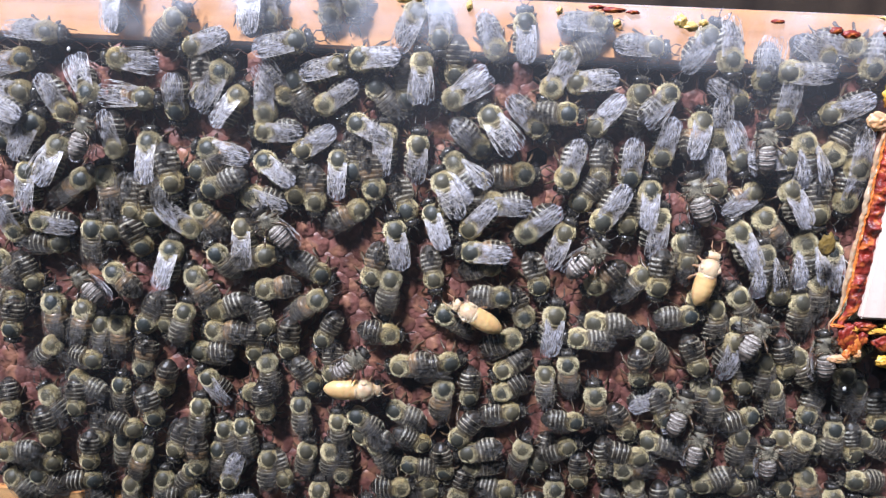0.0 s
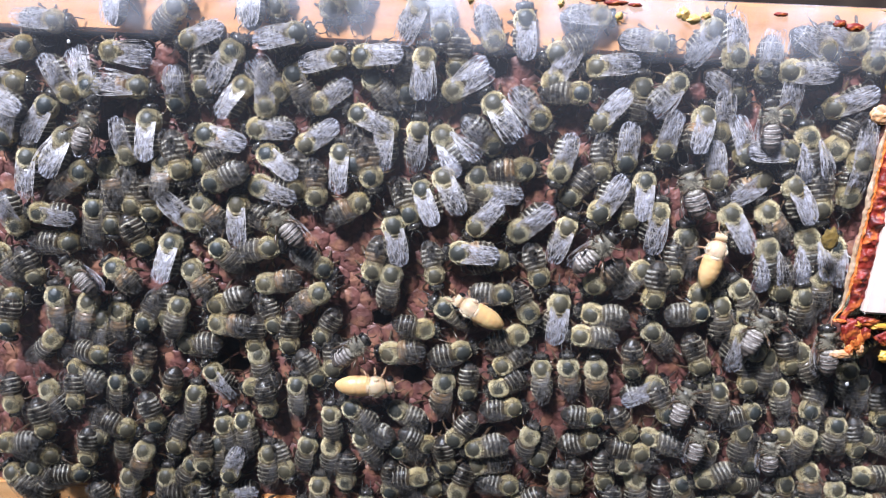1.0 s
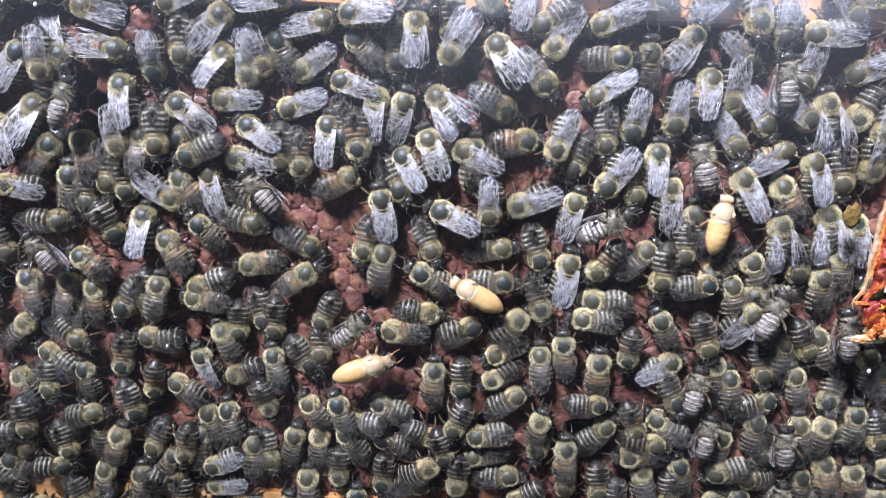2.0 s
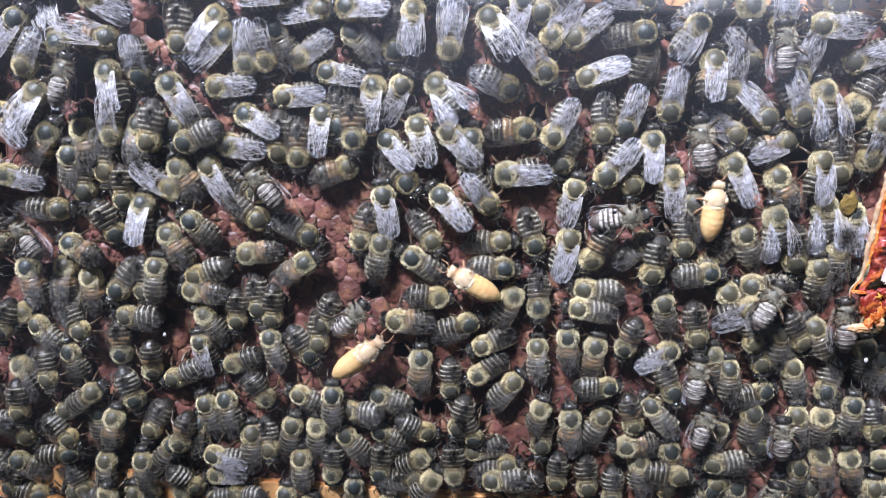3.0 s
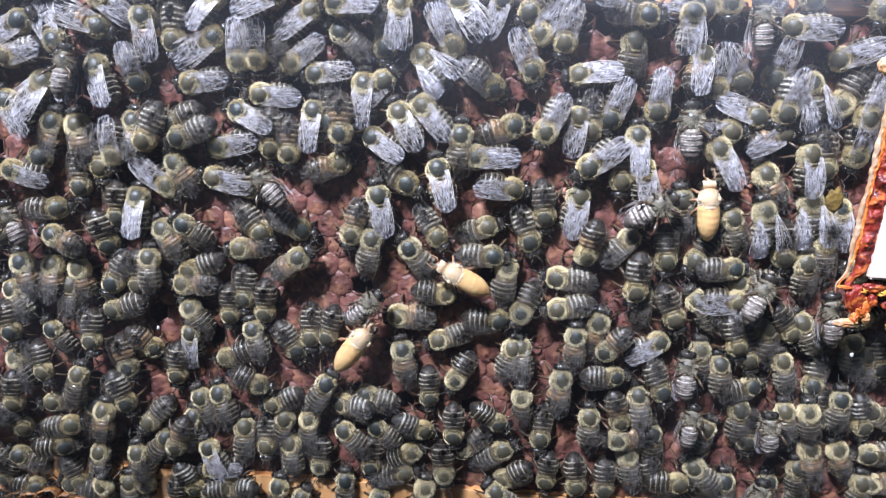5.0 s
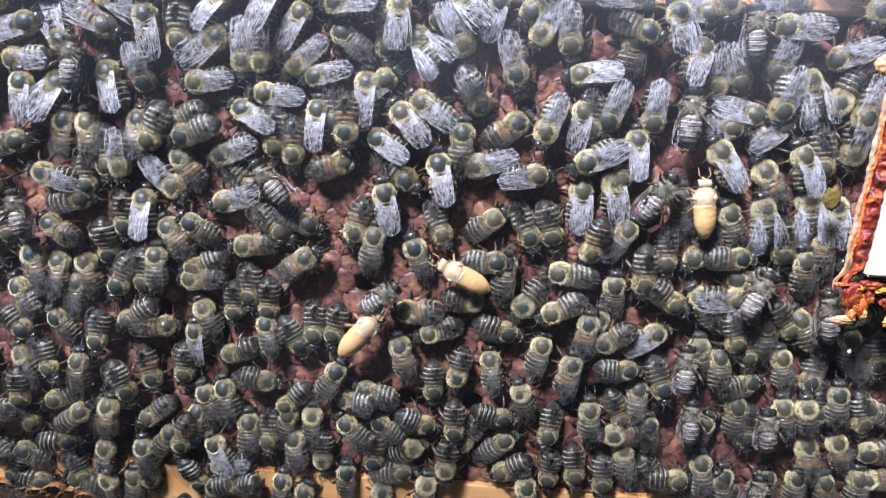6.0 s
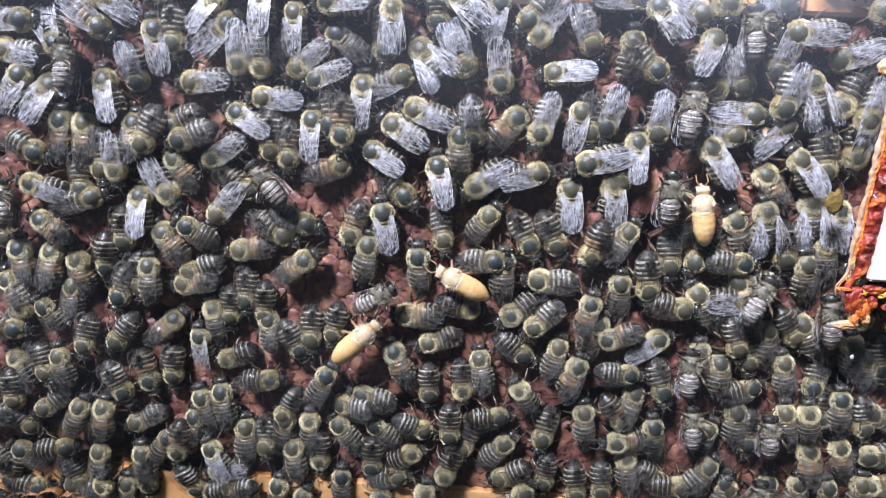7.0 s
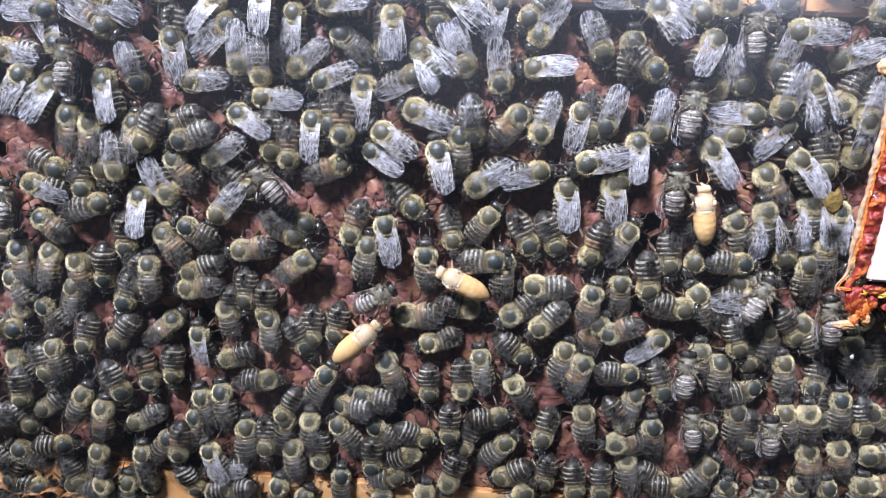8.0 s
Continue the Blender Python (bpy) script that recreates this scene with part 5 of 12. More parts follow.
    tread(28, [(0, at(-21.7, 9.5, 267, 5.2)), (1, at(-21.3, 8.6, 267, 5.2)), (2, at(-21.4, 10.0, 269, 5.2)), (3.5, at(-21.6, 8.7, 272, 5.2)), (4, at(-21.7, 9.0, 272, 5.2)), (4.5, at(-21.8, 9.2, 272, 5.2)), (6, at(-22.6, 9.4, 269, 5.2)), (6.5, at(-23.4, 9.1, 269, 5.2)), (7, at(-23.3, 10.0, 268, 5.2)), (7.5, at(-23.6, 9.7, 268, 5.2)), (8, at(-23.5, 10.0, 268, 5.2))])
    tread(29, [(0, at(-27.1, 8.0, 73, 2.9)), (0.5, at(-27.1, 8.4, 73, 2.9)), (1, at(-27.5, 8.3, 73, 2.9)), (1.5, at(-27.8, 8.6, 74, 2.9)), (2, at(-27.9, 8.4, 75, 2.9)), (3.5, at(-27.7, 8.6, 77, 2.9)), (4, at(-27.7, 8.6, 78, 2.9)), (4.5, at(-27.1, 8.3, 65, 2.9)), (6, at(-31.1, 7.2, 26, 2.9)), (6.5, at(-30.8, 7.6, 13, 2.9)), (7, at(-31.4, 7.6, -0, 2.9)), (7.5, at(-31.5, 7.9, -0, 2.9)), (8, at(-31.6, 7.6, -0, 2.9))])
    tread(30, [(0, at(-77.1, 7.3, 272, 2.9)), (0.5, at(-78.7, 6.9, 272, 2.9)), (1, at(-78.8, 7.2, 272, 2.9)), (1.5, at(-79.1, 8.1, 276, 2.9)), (2, at(-78.7, 9.4, 281, 2.9)), (4, at(-75.0, 8.6, 297, 2.9)), (7, at(-73.7, 9.7, 297, 2.9)), (8, at(-73.7, 9.7, 297, 2.9))])
    tread(31, [(0, at(7.4, -1.9, 321, 4.9)), (0.5, at(7.6, -1.4, 321, 4.9)), (1, at(7.8, -0.4, 321, 4.9)), (1.5, at(8.9, 1.9, 322, 4.9)), (2, at(8.9, 4.7, 323, 4.9)), (3.5, at(6.3, 8.3, 325, 4.9)), (4, at(5.1, 8.4, 326, 4.9)), (4.5, at(3.9, 9.5, 324, 4.9)), (7, at(3.1, 12.2, 311, 4.9)), (8, at(3.1, 12.2, 311, 4.9))])
    tread(32, [(0, at(-99.2, 6.3, 74, 2.8)), (0.5, at(-98.5, 7.0, 74, 2.8)), (1, at(-98.9, 7.4, 74, 2.8)), (1.5, at(-98.9, 8.0, 74, 2.8)), (8, at(-98.9, 8.0, 74, 2.8))])
    tread(33, [(0, at(-0.8, 7.4, 181, 2.7)), (8, at(-0.8, 7.4, 178, 2.7))])
    tread(34, [(0, at(20.8, 5.3, -152, 2.7)), (2, at(20.8, 5.3, -148, 2.7)), (8, at(20.8, 5.3, -148, 2.7))])
    tread(35, [(0, at(40.2, 4.5, 1, 2.7)), (8, at(40.2, 4.5, 1, 2.7))])
    tread(36, [(0, at(-37.3, 4.0, -27, 2.7)), (8, at(-37.3, 4.0, -29, 2.7))])
    tread(37, [(0, at(26.3, 6.6, 265, 3.1)), (0.5, at(29.0, 6.5, 265, 3.1)), (1, at(30.2, 8.7, 265, 3.1)), (1.5, at(30.4, 9.3, 257, 3.1)), (2, at(30.2, 10.2, 248, 3.1)), (3.5, at(24.1, 3.5, 221, 3.1)), (4, at(24.1, 3.8, 212, 3.1)), (4.5, at(25.1, 4.0, 202, 3.1)), (6, at(27.0, 3.5, 174, 3.1)), (6.5, at(28.6, 4.5, 165, 3.1)), (7, at(31.5, 4.1, 155, 3.1)), (7.5, at(33.1, 3.5, 155, 3.1)), (8, at(33.8, 2.7, 155, 3.1))])
    tread(38, [(0, at(-97.6, -8.1, 28, 3.1)), (0.5, at(-95.0, -7.7, 28, 3.1)), (1, at(-94.3, -5.6, 28, 3.1)), (1.5, at(-93.6, -2.9, 29, 3.1)), (2, at(-93.3, -0.7, 31, 3.1)), (3.5, at(-92.8, 4.7, 37, 3.1)), (4, at(-90.8, 3.7, 38, 3.1)), (4.5, at(-91.4, 3.3, 47, 3.1)), (6, at(-92.0, 2.7, 71, 3.1)), (6.5, at(-92.0, 3.5, 79, 3.1)), (7, at(-91.7, 4.0, 88, 3.1)), (7.5, at(-91.1, 3.0, 88, 3.1)), (8, at(-86.0, 6.3, 88, 3.1))])
    tread(39, [(0, at(-18.4, 3.4, 317, 3.0)), (0.5, at(-19.3, 3.8, 317, 3.0)), (1, at(-19.5, 4.0, 317, 3.0)), (1.5, at(-20.0, 4.8, 316, 3.0)), (2, at(-20.6, 5.0, 314, 3.0)), (3.5, at(-20.9, 3.7, 310, 3.0)), (4.5, at(-21.2, 3.8, 309, 3.0)), (6, at(-21.7, 3.5, 308, 3.0)), (7, at(-22.1, 3.7, 307, 3.0)), (7.5, at(-21.3, 4.2, 307, 3.0)), (8, at(-21.2, 3.8, 307, 3.0))])
    tread(40, [(0, at(82.7, 2.4, 241, 3.1)), (1, at(82.7, 2.4, 241, 3.1)), (1.5, at(82.6, 2.3, 242, 3.1)), (2, at(82.8, 2.7, 243, 3.1)), (3.5, at(82.8, 2.9, 246, 3.1)), (4.5, at(82.7, 2.7, 247, 3.1)), (8, at(82.7, 2.7, 247, 3.1))])
    tread(41, [(0, at(53.7, -1.0, 19, 5.1)), (0.5, at(54.1, -1.0, 19, 5.1)), (1, at(53.9, -1.1, 19, 5.1)), (1.5, at(52.8, -0.1, 16, 5.1)), (2, at(52.4, -0.2, 12, 5.1)), (3.5, at(54.0, 1.9, 2, 5.1)), (4, at(53.6, 1.8, -1, 5.1)), (4.5, at(53.8, 1.8, 4, 5.1)), (6, at(53.9, 3.2, 20, 5.1)), (6.5, at(54.9, 4.7, 25, 5.1)), (7, at(56.0, 5.3, 30, 5.1)), (7.5, at(55.8, 4.8, 30, 5.1)), (8, at(56.0, 5.3, 30, 5.1))])
    tread(42, [(0, at(-56.6, -12.1, 282, 3.1)), (1, at(-57.3, -10.4, 282, 3.1)), (1.5, at(-58.1, -10.1, 294, 3.1)), (2, at(-58.8, -10.2, 305, 3.1)), (3.5, at(-61.4, -4.3, 340, 3.1)), (4, at(-62.9, 1.8, 351, 3.1)), (4.5, at(-63.9, 4.3, 351, 3.1)), (6, at(-65.2, 5.3, 351, 3.1)), (6.5, at(-63.1, 2.6, 351, 3.1)), (7, at(-62.0, 2.8, 351, 3.1)), (7.5, at(-60.5, 1.8, 351, 3.1)), (8, at(-58.2, 1.2, 351, 3.1))])
    tread(43, [(0, at(-0.8, 2.0, 233, 3.1)), (0.5, at(-1.0, 2.4, 233, 3.1)), (1, at(-1.1, 2.4, 233, 3.1)), (1.5, at(-0.8, 3.1, 220, 3.1)), (2, at(-0.8, 3.2, 207, 3.1)), (3.5, at(0.5, 1.6, 169, 3.1)), (4, at(1.8, 1.8, 157, 3.1)), (4.5, at(2.1, 2.0, 157, 3.1)), (6, at(4.1, 2.3, 157, 3.1)), (6.5, at(5.1, 1.2, 157, 3.1)), (7, at(5.2, -1.4, 157, 3.1)), (7.5, at(5.7, -4.6, 157, 3.1)), (8, at(5.2, -1.4, 157, 3.1))])
    tread(44, [(0, at(-71.7, -1.3, 92, 3.0)), (0.5, at(-72.0, -0.8, 92, 3.0)), (1, at(-73.0, -0.3, 92, 3.0)), (1.5, at(-72.3, 0.5, 94, 3.0)), (2, at(-72.3, 0.7, 95, 3.0)), (3.5, at(-74.5, 1.0, 100, 3.0)), (4, at(-74.6, 1.7, 102, 3.0)), (6, at(-74.5, 2.8, 116, 3.0)), (6.5, at(-74.6, 2.6, 119, 3.0)), (7, at(-74.4, 3.2, 123, 3.0)), (7.5, at(-74.5, 3.4, 123, 3.0)), (8, at(-73.6, 3.5, 123, 3.0))])
    tread(45, [(0, at(-53.8, 5.3, 31, 2.9)), (0.5, at(-52.5, 7.3, 31, 2.9)), (1, at(-51.4, 8.4, 31, 2.9)), (1.5, at(-50.3, 8.8, 35, 2.9)), (2, at(-49.5, 8.7, 40, 2.9)), (3.5, at(-47.8, 0.2, 55, 2.9)), (4, at(-48.2, 1.2, 59, 2.9)), (6, at(-49.4, 1.5, 53, 2.9)), (6.5, at(-48.2, 2.5, 52, 2.9)), (7, at(-46.1, 4.7, 50, 2.9)), (7.5, at(-45.8, 5.4, 50, 2.9)), (8, at(-46.2, 4.8, 50, 2.9))])
    tread(46, [(0, at(-12.0, 1.2, 180, 2.7)), (8, at(-12.0, 1.2, 178, 2.7))])
    tread(47, [(0, at(-58.0, 0.7, 179, 2.7)), (8, at(-58.0, 0.7, 180, 2.7))])
    tread(48, [(0, at(-99.8, -1.0, 97, 3.1)), (1, at(-101.2, -0.5, 97, 3.1)), (8, at(-101.2, -0.5, 97, 3.1))])
    tread(49, [(0, at(-84.5, -0.7, 155, 2.7)), (8, at(-84.5, -0.7, 154, 2.7))])
    tread(50, [(0, at(72.1, 1.0, 183, 2.7)), (0.5, at(72.0, 0.0, 183, 2.7)), (1, at(71.9, 0.2, 183, 2.7)), (1.5, at(71.8, 0.2, 185, 2.7)), (2, at(72.1, 0.5, 188, 2.7)), (3.5, at(71.0, -0.6, 196, 2.7)), (4, at(70.1, -0.9, 198, 2.7)), (4.5, at(69.6, -1.7, 197, 2.7)), (6, at(70.4, -0.6, 195, 2.7)), (6.5, at(70.2, 0.1, 194, 2.7)), (7, at(70.2, -0.0, 193, 2.7)), (7.5, at(69.7, 0.8, 193, 2.7)), (8, at(70.4, 0.1, 193, 2.7))])
    tread(51, [(0, at(61.8, 4.4, 121, 2.7)), (0.5, at(61.7, 4.4, 121, 2.7)), (1, at(60.8, 4.5, 121, 2.7)), (1.5, at(60.8, 3.5, 125, 2.7)), (2, at(60.6, 4.3, 130, 2.7)), (3.5, at(62.5, 0.4, 144, 2.7)), (4, at(63.2, -1.2, 149, 2.7)), (4.5, at(63.0, -2.0, 151, 2.7)), (6, at(63.3, -2.7, 160, 2.7)), (6.5, at(63.6, -2.8, 162, 2.7)), (7, at(63.7, -3.0, 165, 2.7)), (7.5, at(64.2, -2.7, 165, 2.7)), (8, at(63.7, -2.9, 165, 2.7))])
    tread(52, [(0, at(-29.9, -0.7, 234, 2.7)), (0.5, at(-30.9, -1.9, 234, 2.7)), (1, at(-31.4, -2.0, 234, 2.7)), (1.5, at(-31.7, -1.6, 233, 2.7)), (2, at(-32.0, -1.8, 232, 2.7)), (3.5, at(-31.9, -1.4, 231, 2.7)), (4, at(-31.5, -1.6, 230, 2.7)), (4.5, at(-32.0, -2.4, 230, 2.7)), (6, at(-31.8, -3.4, 228, 2.7)), (6.5, at(-31.1, -3.1, 228, 2.7)), (7, at(-30.7, -3.5, 228, 2.7)), (7.5, at(-30.7, -4.0, 228, 2.7)), (8, at(-30.8, -3.2, 228, 2.7))])
    tread(53, [(0, at(17.8, -3.3, 136, 3.0)), (0.5, at(17.8, -3.3, 136, 3.0)), (1, at(18.1, -2.9, 136, 3.0)), (1.5, at(18.4, -2.4, 138, 3.0)), (2, at(19.1, -2.2, 139, 3.0)), (3.5, at(19.7, -1.9, 143, 3.0)), (4, at(19.8, -2.3, 145, 3.0)), (4.5, at(19.8, -2.2, 150, 3.0)), (6, at(15.9, -3.3, 165, 3.0)), (6.5, at(13.7, -4.7, 170, 3.0)), (7, at(13.1, -4.6, 175, 3.0)), (7.5, at(11.8, -5.8, 175, 3.0)), (8, at(13.1, -4.6, 175, 3.0))])
    tread(54, [(0, at(-39.3, 1.2, 143, 2.9)), (0.5, at(-39.7, 1.8, 143, 2.9)), (1, at(-40.8, 0.6, 143, 2.9)), (1.5, at(-40.8, 0.0, 149, 2.9)), (2, at(-40.4, -0.8, 155, 2.9)), (3.5, at(-39.3, -2.4, 172, 2.9)), (4, at(-39.5, -2.3, 178, 2.9)), (6, at(-39.8, -3.0, 178, 2.9)), (6.5, at(-39.6, -3.3, 178, 2.9)), (7, at(-38.8, -3.6, 178, 2.9)), (7.5, at(-39.3, -4.8, 178, 2.9)), (8, at(-38.9, -5.4, 178, 2.9))])
    tread(55, [(0, at(31.2, -2.8, 221, 3.1)), (0.5, at(31.8, -2.6, 221, 3.1)), (1, at(32.0, -3.0, 221, 3.1)), (1.5, at(31.5, -3.5, 229, 3.1)), (2, at(30.5, -4.2, 237, 3.1)), (3.5, at(28.5, -2.4, 260, 3.1)), (4, at(29.3, -2.4, 267, 3.1)), (4.5, at(29.6, -2.8, 267, 3.1)), (6, at(29.8, -3.0, 267, 3.1)), (6.5, at(28.0, -3.2, 268, 3.1)), (7, at(24.4, -2.5, 268, 3.1)), (7.5, at(20.5, -1.6, 268, 3.1)), (8, at(20.2, -1.6, 268, 3.1))])
    tread(56, [(0, at(-43.7, -3.1, 181, 2.7)), (8, at(-43.7, -3.1, 179, 2.7))])
    tread(57, [(0, at(-105.9, -3.2, 298, 5.2)), (8, at(-105.9, -3.2, 298, 5.2))])
    tread(58, [(0, at(77.6, -4.7, 352, 3.0)), (0.5, at(77.6, -4.7, 352, 3.0)), (1.5, at(77.4, -4.5, 352, 3.0)), (3.5, at(77.1, -3.5, 352, 3.0)), (4, at(76.7, -3.3, 352, 3.0)), (4.5, at(77.1, -3.1, 350, 3.0)), (6, at(77.4, -2.4, 346, 3.0)), (8, at(77.5, -2.3, 342, 3.0))])
    tread(59, [(0, at(-0.0, -12.7, 317, 3.0)), (0.5, at(-3.1, -10.6, 317, 3.0)), (1, at(-3.1, -8.2, 317, 3.0)), (1.5, at(-3.4, -6.6, 316, 3.0)), (2, at(-3.1, -6.2, 315, 3.0)), (3.5, at(-2.7, -5.4, 313, 3.0)), (4, at(-3.3, -3.9, 312, 3.0)), (4.5, at(-3.2, -2.7, 313, 3.0)), (6, at(-5.3, 3.0, 315, 3.0)), (6.5, at(-5.1, 2.7, 316, 3.0)), (7, at(-4.1, 1.1, 317, 3.0)), (7.5, at(-3.4, 1.8, 317, 3.0)), (8, at(-4.1, 1.1, 317, 3.0))])
    tread(60, [(0, at(58.1, -4.1, 179, 2.7)), (8, at(58.1, -4.1, 181, 2.7))])
    tread(61, [(0, at(-22.5, -4.8, 295, 3.0)), (0.5, at(-21.4, -4.9, 295, 3.0)), (1, at(-22.4, -4.1, 295, 3.0)), (1.5, at(-22.7, -3.8, 291, 3.0)), (2, at(-23.5, -3.7, 287, 3.0)), (3.5, at(-26.3, -4.7, 274, 3.0)), (4, at(-25.7, -5.0, 269, 3.0)), (4.5, at(-26.0, -5.0, 266, 3.0)), (6.5, at(-27.5, -6.0, 252, 3.0)), (7, at(-26.4, -5.8, 248, 3.0)), (8, at(-25.1, -6.1, 248, 3.0))])
    tread(62, [(0, at(-90.0, -4.8, 151, 3.2)), (0.5, at(-89.4, -4.9, 151, 3.2)), (1, at(-89.1, -2.0, 151, 3.2)), (1.5, at(-87.1, -1.1, 166, 3.2)), (2, at(-88.6, -3.8, 180, 3.2)), (3.5, at(-92.2, -5.7, 225, 3.2)), (4, at(-91.8, -6.0, 240, 3.2)), (4.5, at(-94.2, -3.9, 246, 3.2)), (6, at(-94.8, -5.1, 265, 3.2)), (6.5, at(-94.1, -4.6, 271, 3.2)), (7, at(-95.3, -2.4, 277, 3.2)), (8, at(-95.3, -2.4, 277, 3.2))])
    tread(63, [(0, at(-8.7, -8.8, 3, 2.8)), (0.5, at(-8.5, -7.0, 3, 2.8)), (1, at(-9.0, -7.1, 3, 2.8)), (1.5, at(-9.8, -7.7, 8, 2.8)), (2, at(-10.4, -7.6, 13, 2.8)), (3.5, at(-10.4, -6.0, 28, 2.8)), (4, at(-11.1, -6.1, 34, 2.8)), (6, at(-12.3, -5.8, 53, 2.8)), (6.5, at(-10.5, -5.4, 58, 2.8)), (7, at(-8.1, -4.3, 63, 2.8)), (7.5, at(-7.7, -4.8, 63, 2.8)), (8, at(-5.9, -4.2, 63, 2.8))])
    tread(64, [(0, at(84.1, -6.5, 213, 3.2)), (1.5, at(84.0, -6.5, 213, 3.2)), (2, at(84.1, -6.3, 213, 3.2)), (4.5, at(84.0, -6.3, 213, 3.2)), (6.5, at(84.3, -6.1, 209, 3.2)), (7, at(84.2, -6.3, 208, 3.2)), (7.5, at(84.4, -6.2, 208, 3.2)), (8, at(84.2, -6.1, 208, 3.2))])
    tread(65, [(0, at(5.4, -8.5, 132, 2.9)), (0.5, at(5.4, -8.5, 132, 2.9)), (1, at(7.7, -9.2, 132, 2.9)), (1.5, at(9.4, -9.5, 127, 2.9)), (2, at(10.8, -7.9, 122, 2.9)), (3.5, at(12.0, -5.6, 107, 2.9)), (4, at(12.1, -6.3, 102, 2.9)), (4.5, at(11.8, -5.4, 114, 2.9)), (6, at(8.5, -9.8, 151, 2.9)), (6.5, at(7.1, -11.7, 163, 2.9)), (7, at(7.8, -16.2, 175, 2.9)), (7.5, at(7.4, -18.9, 175, 2.9)), (8, at(7.8, -16.0, 175, 2.9))])
    tread(66, [(0, at(-70.6, -11.5, 357, 2.9)), (0.5, at(-70.7, -9.3, 357, 2.9)), (1, at(-70.6, -7.9, 357, 2.9)), (1.5, at(-70.3, -7.9, 353, 2.9)), (2, at(-71.1, -6.9, 349, 2.9)), (3.5, at(-74.3, -6.5, 337, 2.9)), (4, at(-74.4, -6.3, 334, 2.9)), (4.5, at(-75.3, -5.6, 335, 2.9)), (6, at(-74.0, -7.3, 339, 2.9)), (6.5, at(-73.5, -7.5, 340, 2.9)), (7, at(-73.6, -8.5, 341, 2.9)), (7.5, at(-73.7, -8.1, 341, 2.9)), (8, at(-73.8, -8.4, 341, 2.9))])
    tread(67, [(0, at(-83.3, -8.0, 13, 7.7, True)), (0.5, at(-82.9, -8.3, 13, 7.7, True)), (1, at(-82.6, -8.3, 13, 7.7, True)), (1.5, at(-82.4, -8.8, 12, 7.7, True)), (2, at(-81.4, -8.7, 11, 7.7, True)), (3.5, at(-80.6, -5.7, 9, 7.7, True)), (4, at(-79.9, -6.3, 8, 7.7, True)), (4.5, at(-79.8, -6.1, 7, 7.7, True)), (6, at(-79.6, -3.3, 1, 7.7, True)), (6.5, at(-79.5, -3.8, -0, 7.7, True)), (7, at(-80.0, -3.2, -2, 7.7, True)), (7.5, at(-79.7, -3.4, -2, 7.7, True)), (8, at(-79.9, -3.1, -2, 7.7, True))])
    tread(68, [(0, at(-16.3, -7.0, -0, 2.7)), (8, at(-16.3, -7.0, 1, 2.7))])
    tread(69, [(0, at(-64.0, -3.4, 181, 3.2)), (0.5, at(-63.5, -3.1, 181, 3.2)), (1, at(-63.9, -3.2, 181, 3.2)), (1.5, at(-63.3, -2.7, 179, 3.2)), (2, at(-63.8, -3.2, 176, 3.2)), (3.5, at(-67.4, -7.9, 169, 3.2)), (4, at(-67.0, -8.3, 166, 3.2)), (4.5, at(-66.3, -8.3, 166, 3.2)), (6, at(-65.8, -8.5, 166, 3.2)), (6.5, at(-65.4, -8.5, 166, 3.2)), (7, at(-66.1, -7.7, 166, 3.2)), (7.5, at(-66.9, -7.8, 166, 3.2)), (8, at(-66.2, -7.7, 166, 3.2))])
    tread(70, [(0, at(-43.6, -7.3, 267, 2.7)), (0.5, at(-44.1, -7.5, 267, 2.7)), (1, at(-45.5, -8.3, 267, 2.7)), (1.5, at(-47.0, -8.7, 266, 2.7)), (2, at(-48.8, -8.5, 265, 2.7)), (3.5, at(-51.1, -8.2, 261, 2.7)), (4, at(-53.9, -8.4, 260, 2.7)), (4.5, at(-54.3, -8.3, 260, 2.7)), (6.5, at(-53.9, -8.1, 262, 2.7)), (7, at(-53.9, -7.6, 263, 2.7)), (7.5, at(-54.2, -7.1, 263, 2.7)), (8, at(-54.2, -7.3, 263, 2.7))])
    tread(71, [(0, at(46.4, -8.7, 189, 2.9)), (1, at(46.5, -8.5, 189, 2.9)), (1.5, at(46.7, -8.5, 188, 2.9)), (2, at(46.9, -9.1, 186, 2.9)), (3.5, at(46.2, -8.5, 181, 2.9)), (4, at(46.5, -8.8, 179, 2.9)), (4.5, at(46.6, -8.8, 180, 2.9)), (6, at(45.9, -12.0, 183, 2.9)), (6.5, at(45.9, -12.9, 183, 2.9)), (7, at(46.9, -13.6, 184, 2.9)), (7.5, at(47.9, -14.9, 184, 2.9)), (8, at(47.0, -13.4, 184, 2.9))])
    tread(72, [(0, at(73.3, -8.1, 87, 4.7)), (1, at(73.0, -7.7, 87, 4.7)), (1.5, at(72.8, -7.6, 105, 4.7)), (2, at(73.0, -7.0, 122, 4.7)), (3.5, at(72.1, -8.7, 175, 4.7)), (4, at(72.2, -8.8, 193, 4.7)), (4.5, at(72.3, -8.7, 193, 4.7)), (6, at(71.8, -8.2, 193, 4.7)), (6.5, at(71.6, -7.9, 193, 4.7)), (7, at(71.8, -7.2, 193, 4.7)), (7.5, at(71.9, -7.3, 193, 4.7)), (8, at(71.9, -7.2, 193, 4.7))])
    tread(73, [(0, at(89.1, -9.3, 181, 4.9)), (1.5, at(89.0, -9.2, 183, 4.9)), (2, at(89.2, -9.2, 185, 4.9)), (4, at(89.1, -9.0, 191, 4.9)), (6.5, at(89.1, -9.1, 191, 4.9)), (7.5, at(89.0, -9.2, 191, 4.9)), (8, at(89.0, -9.1, 191, 4.9))])
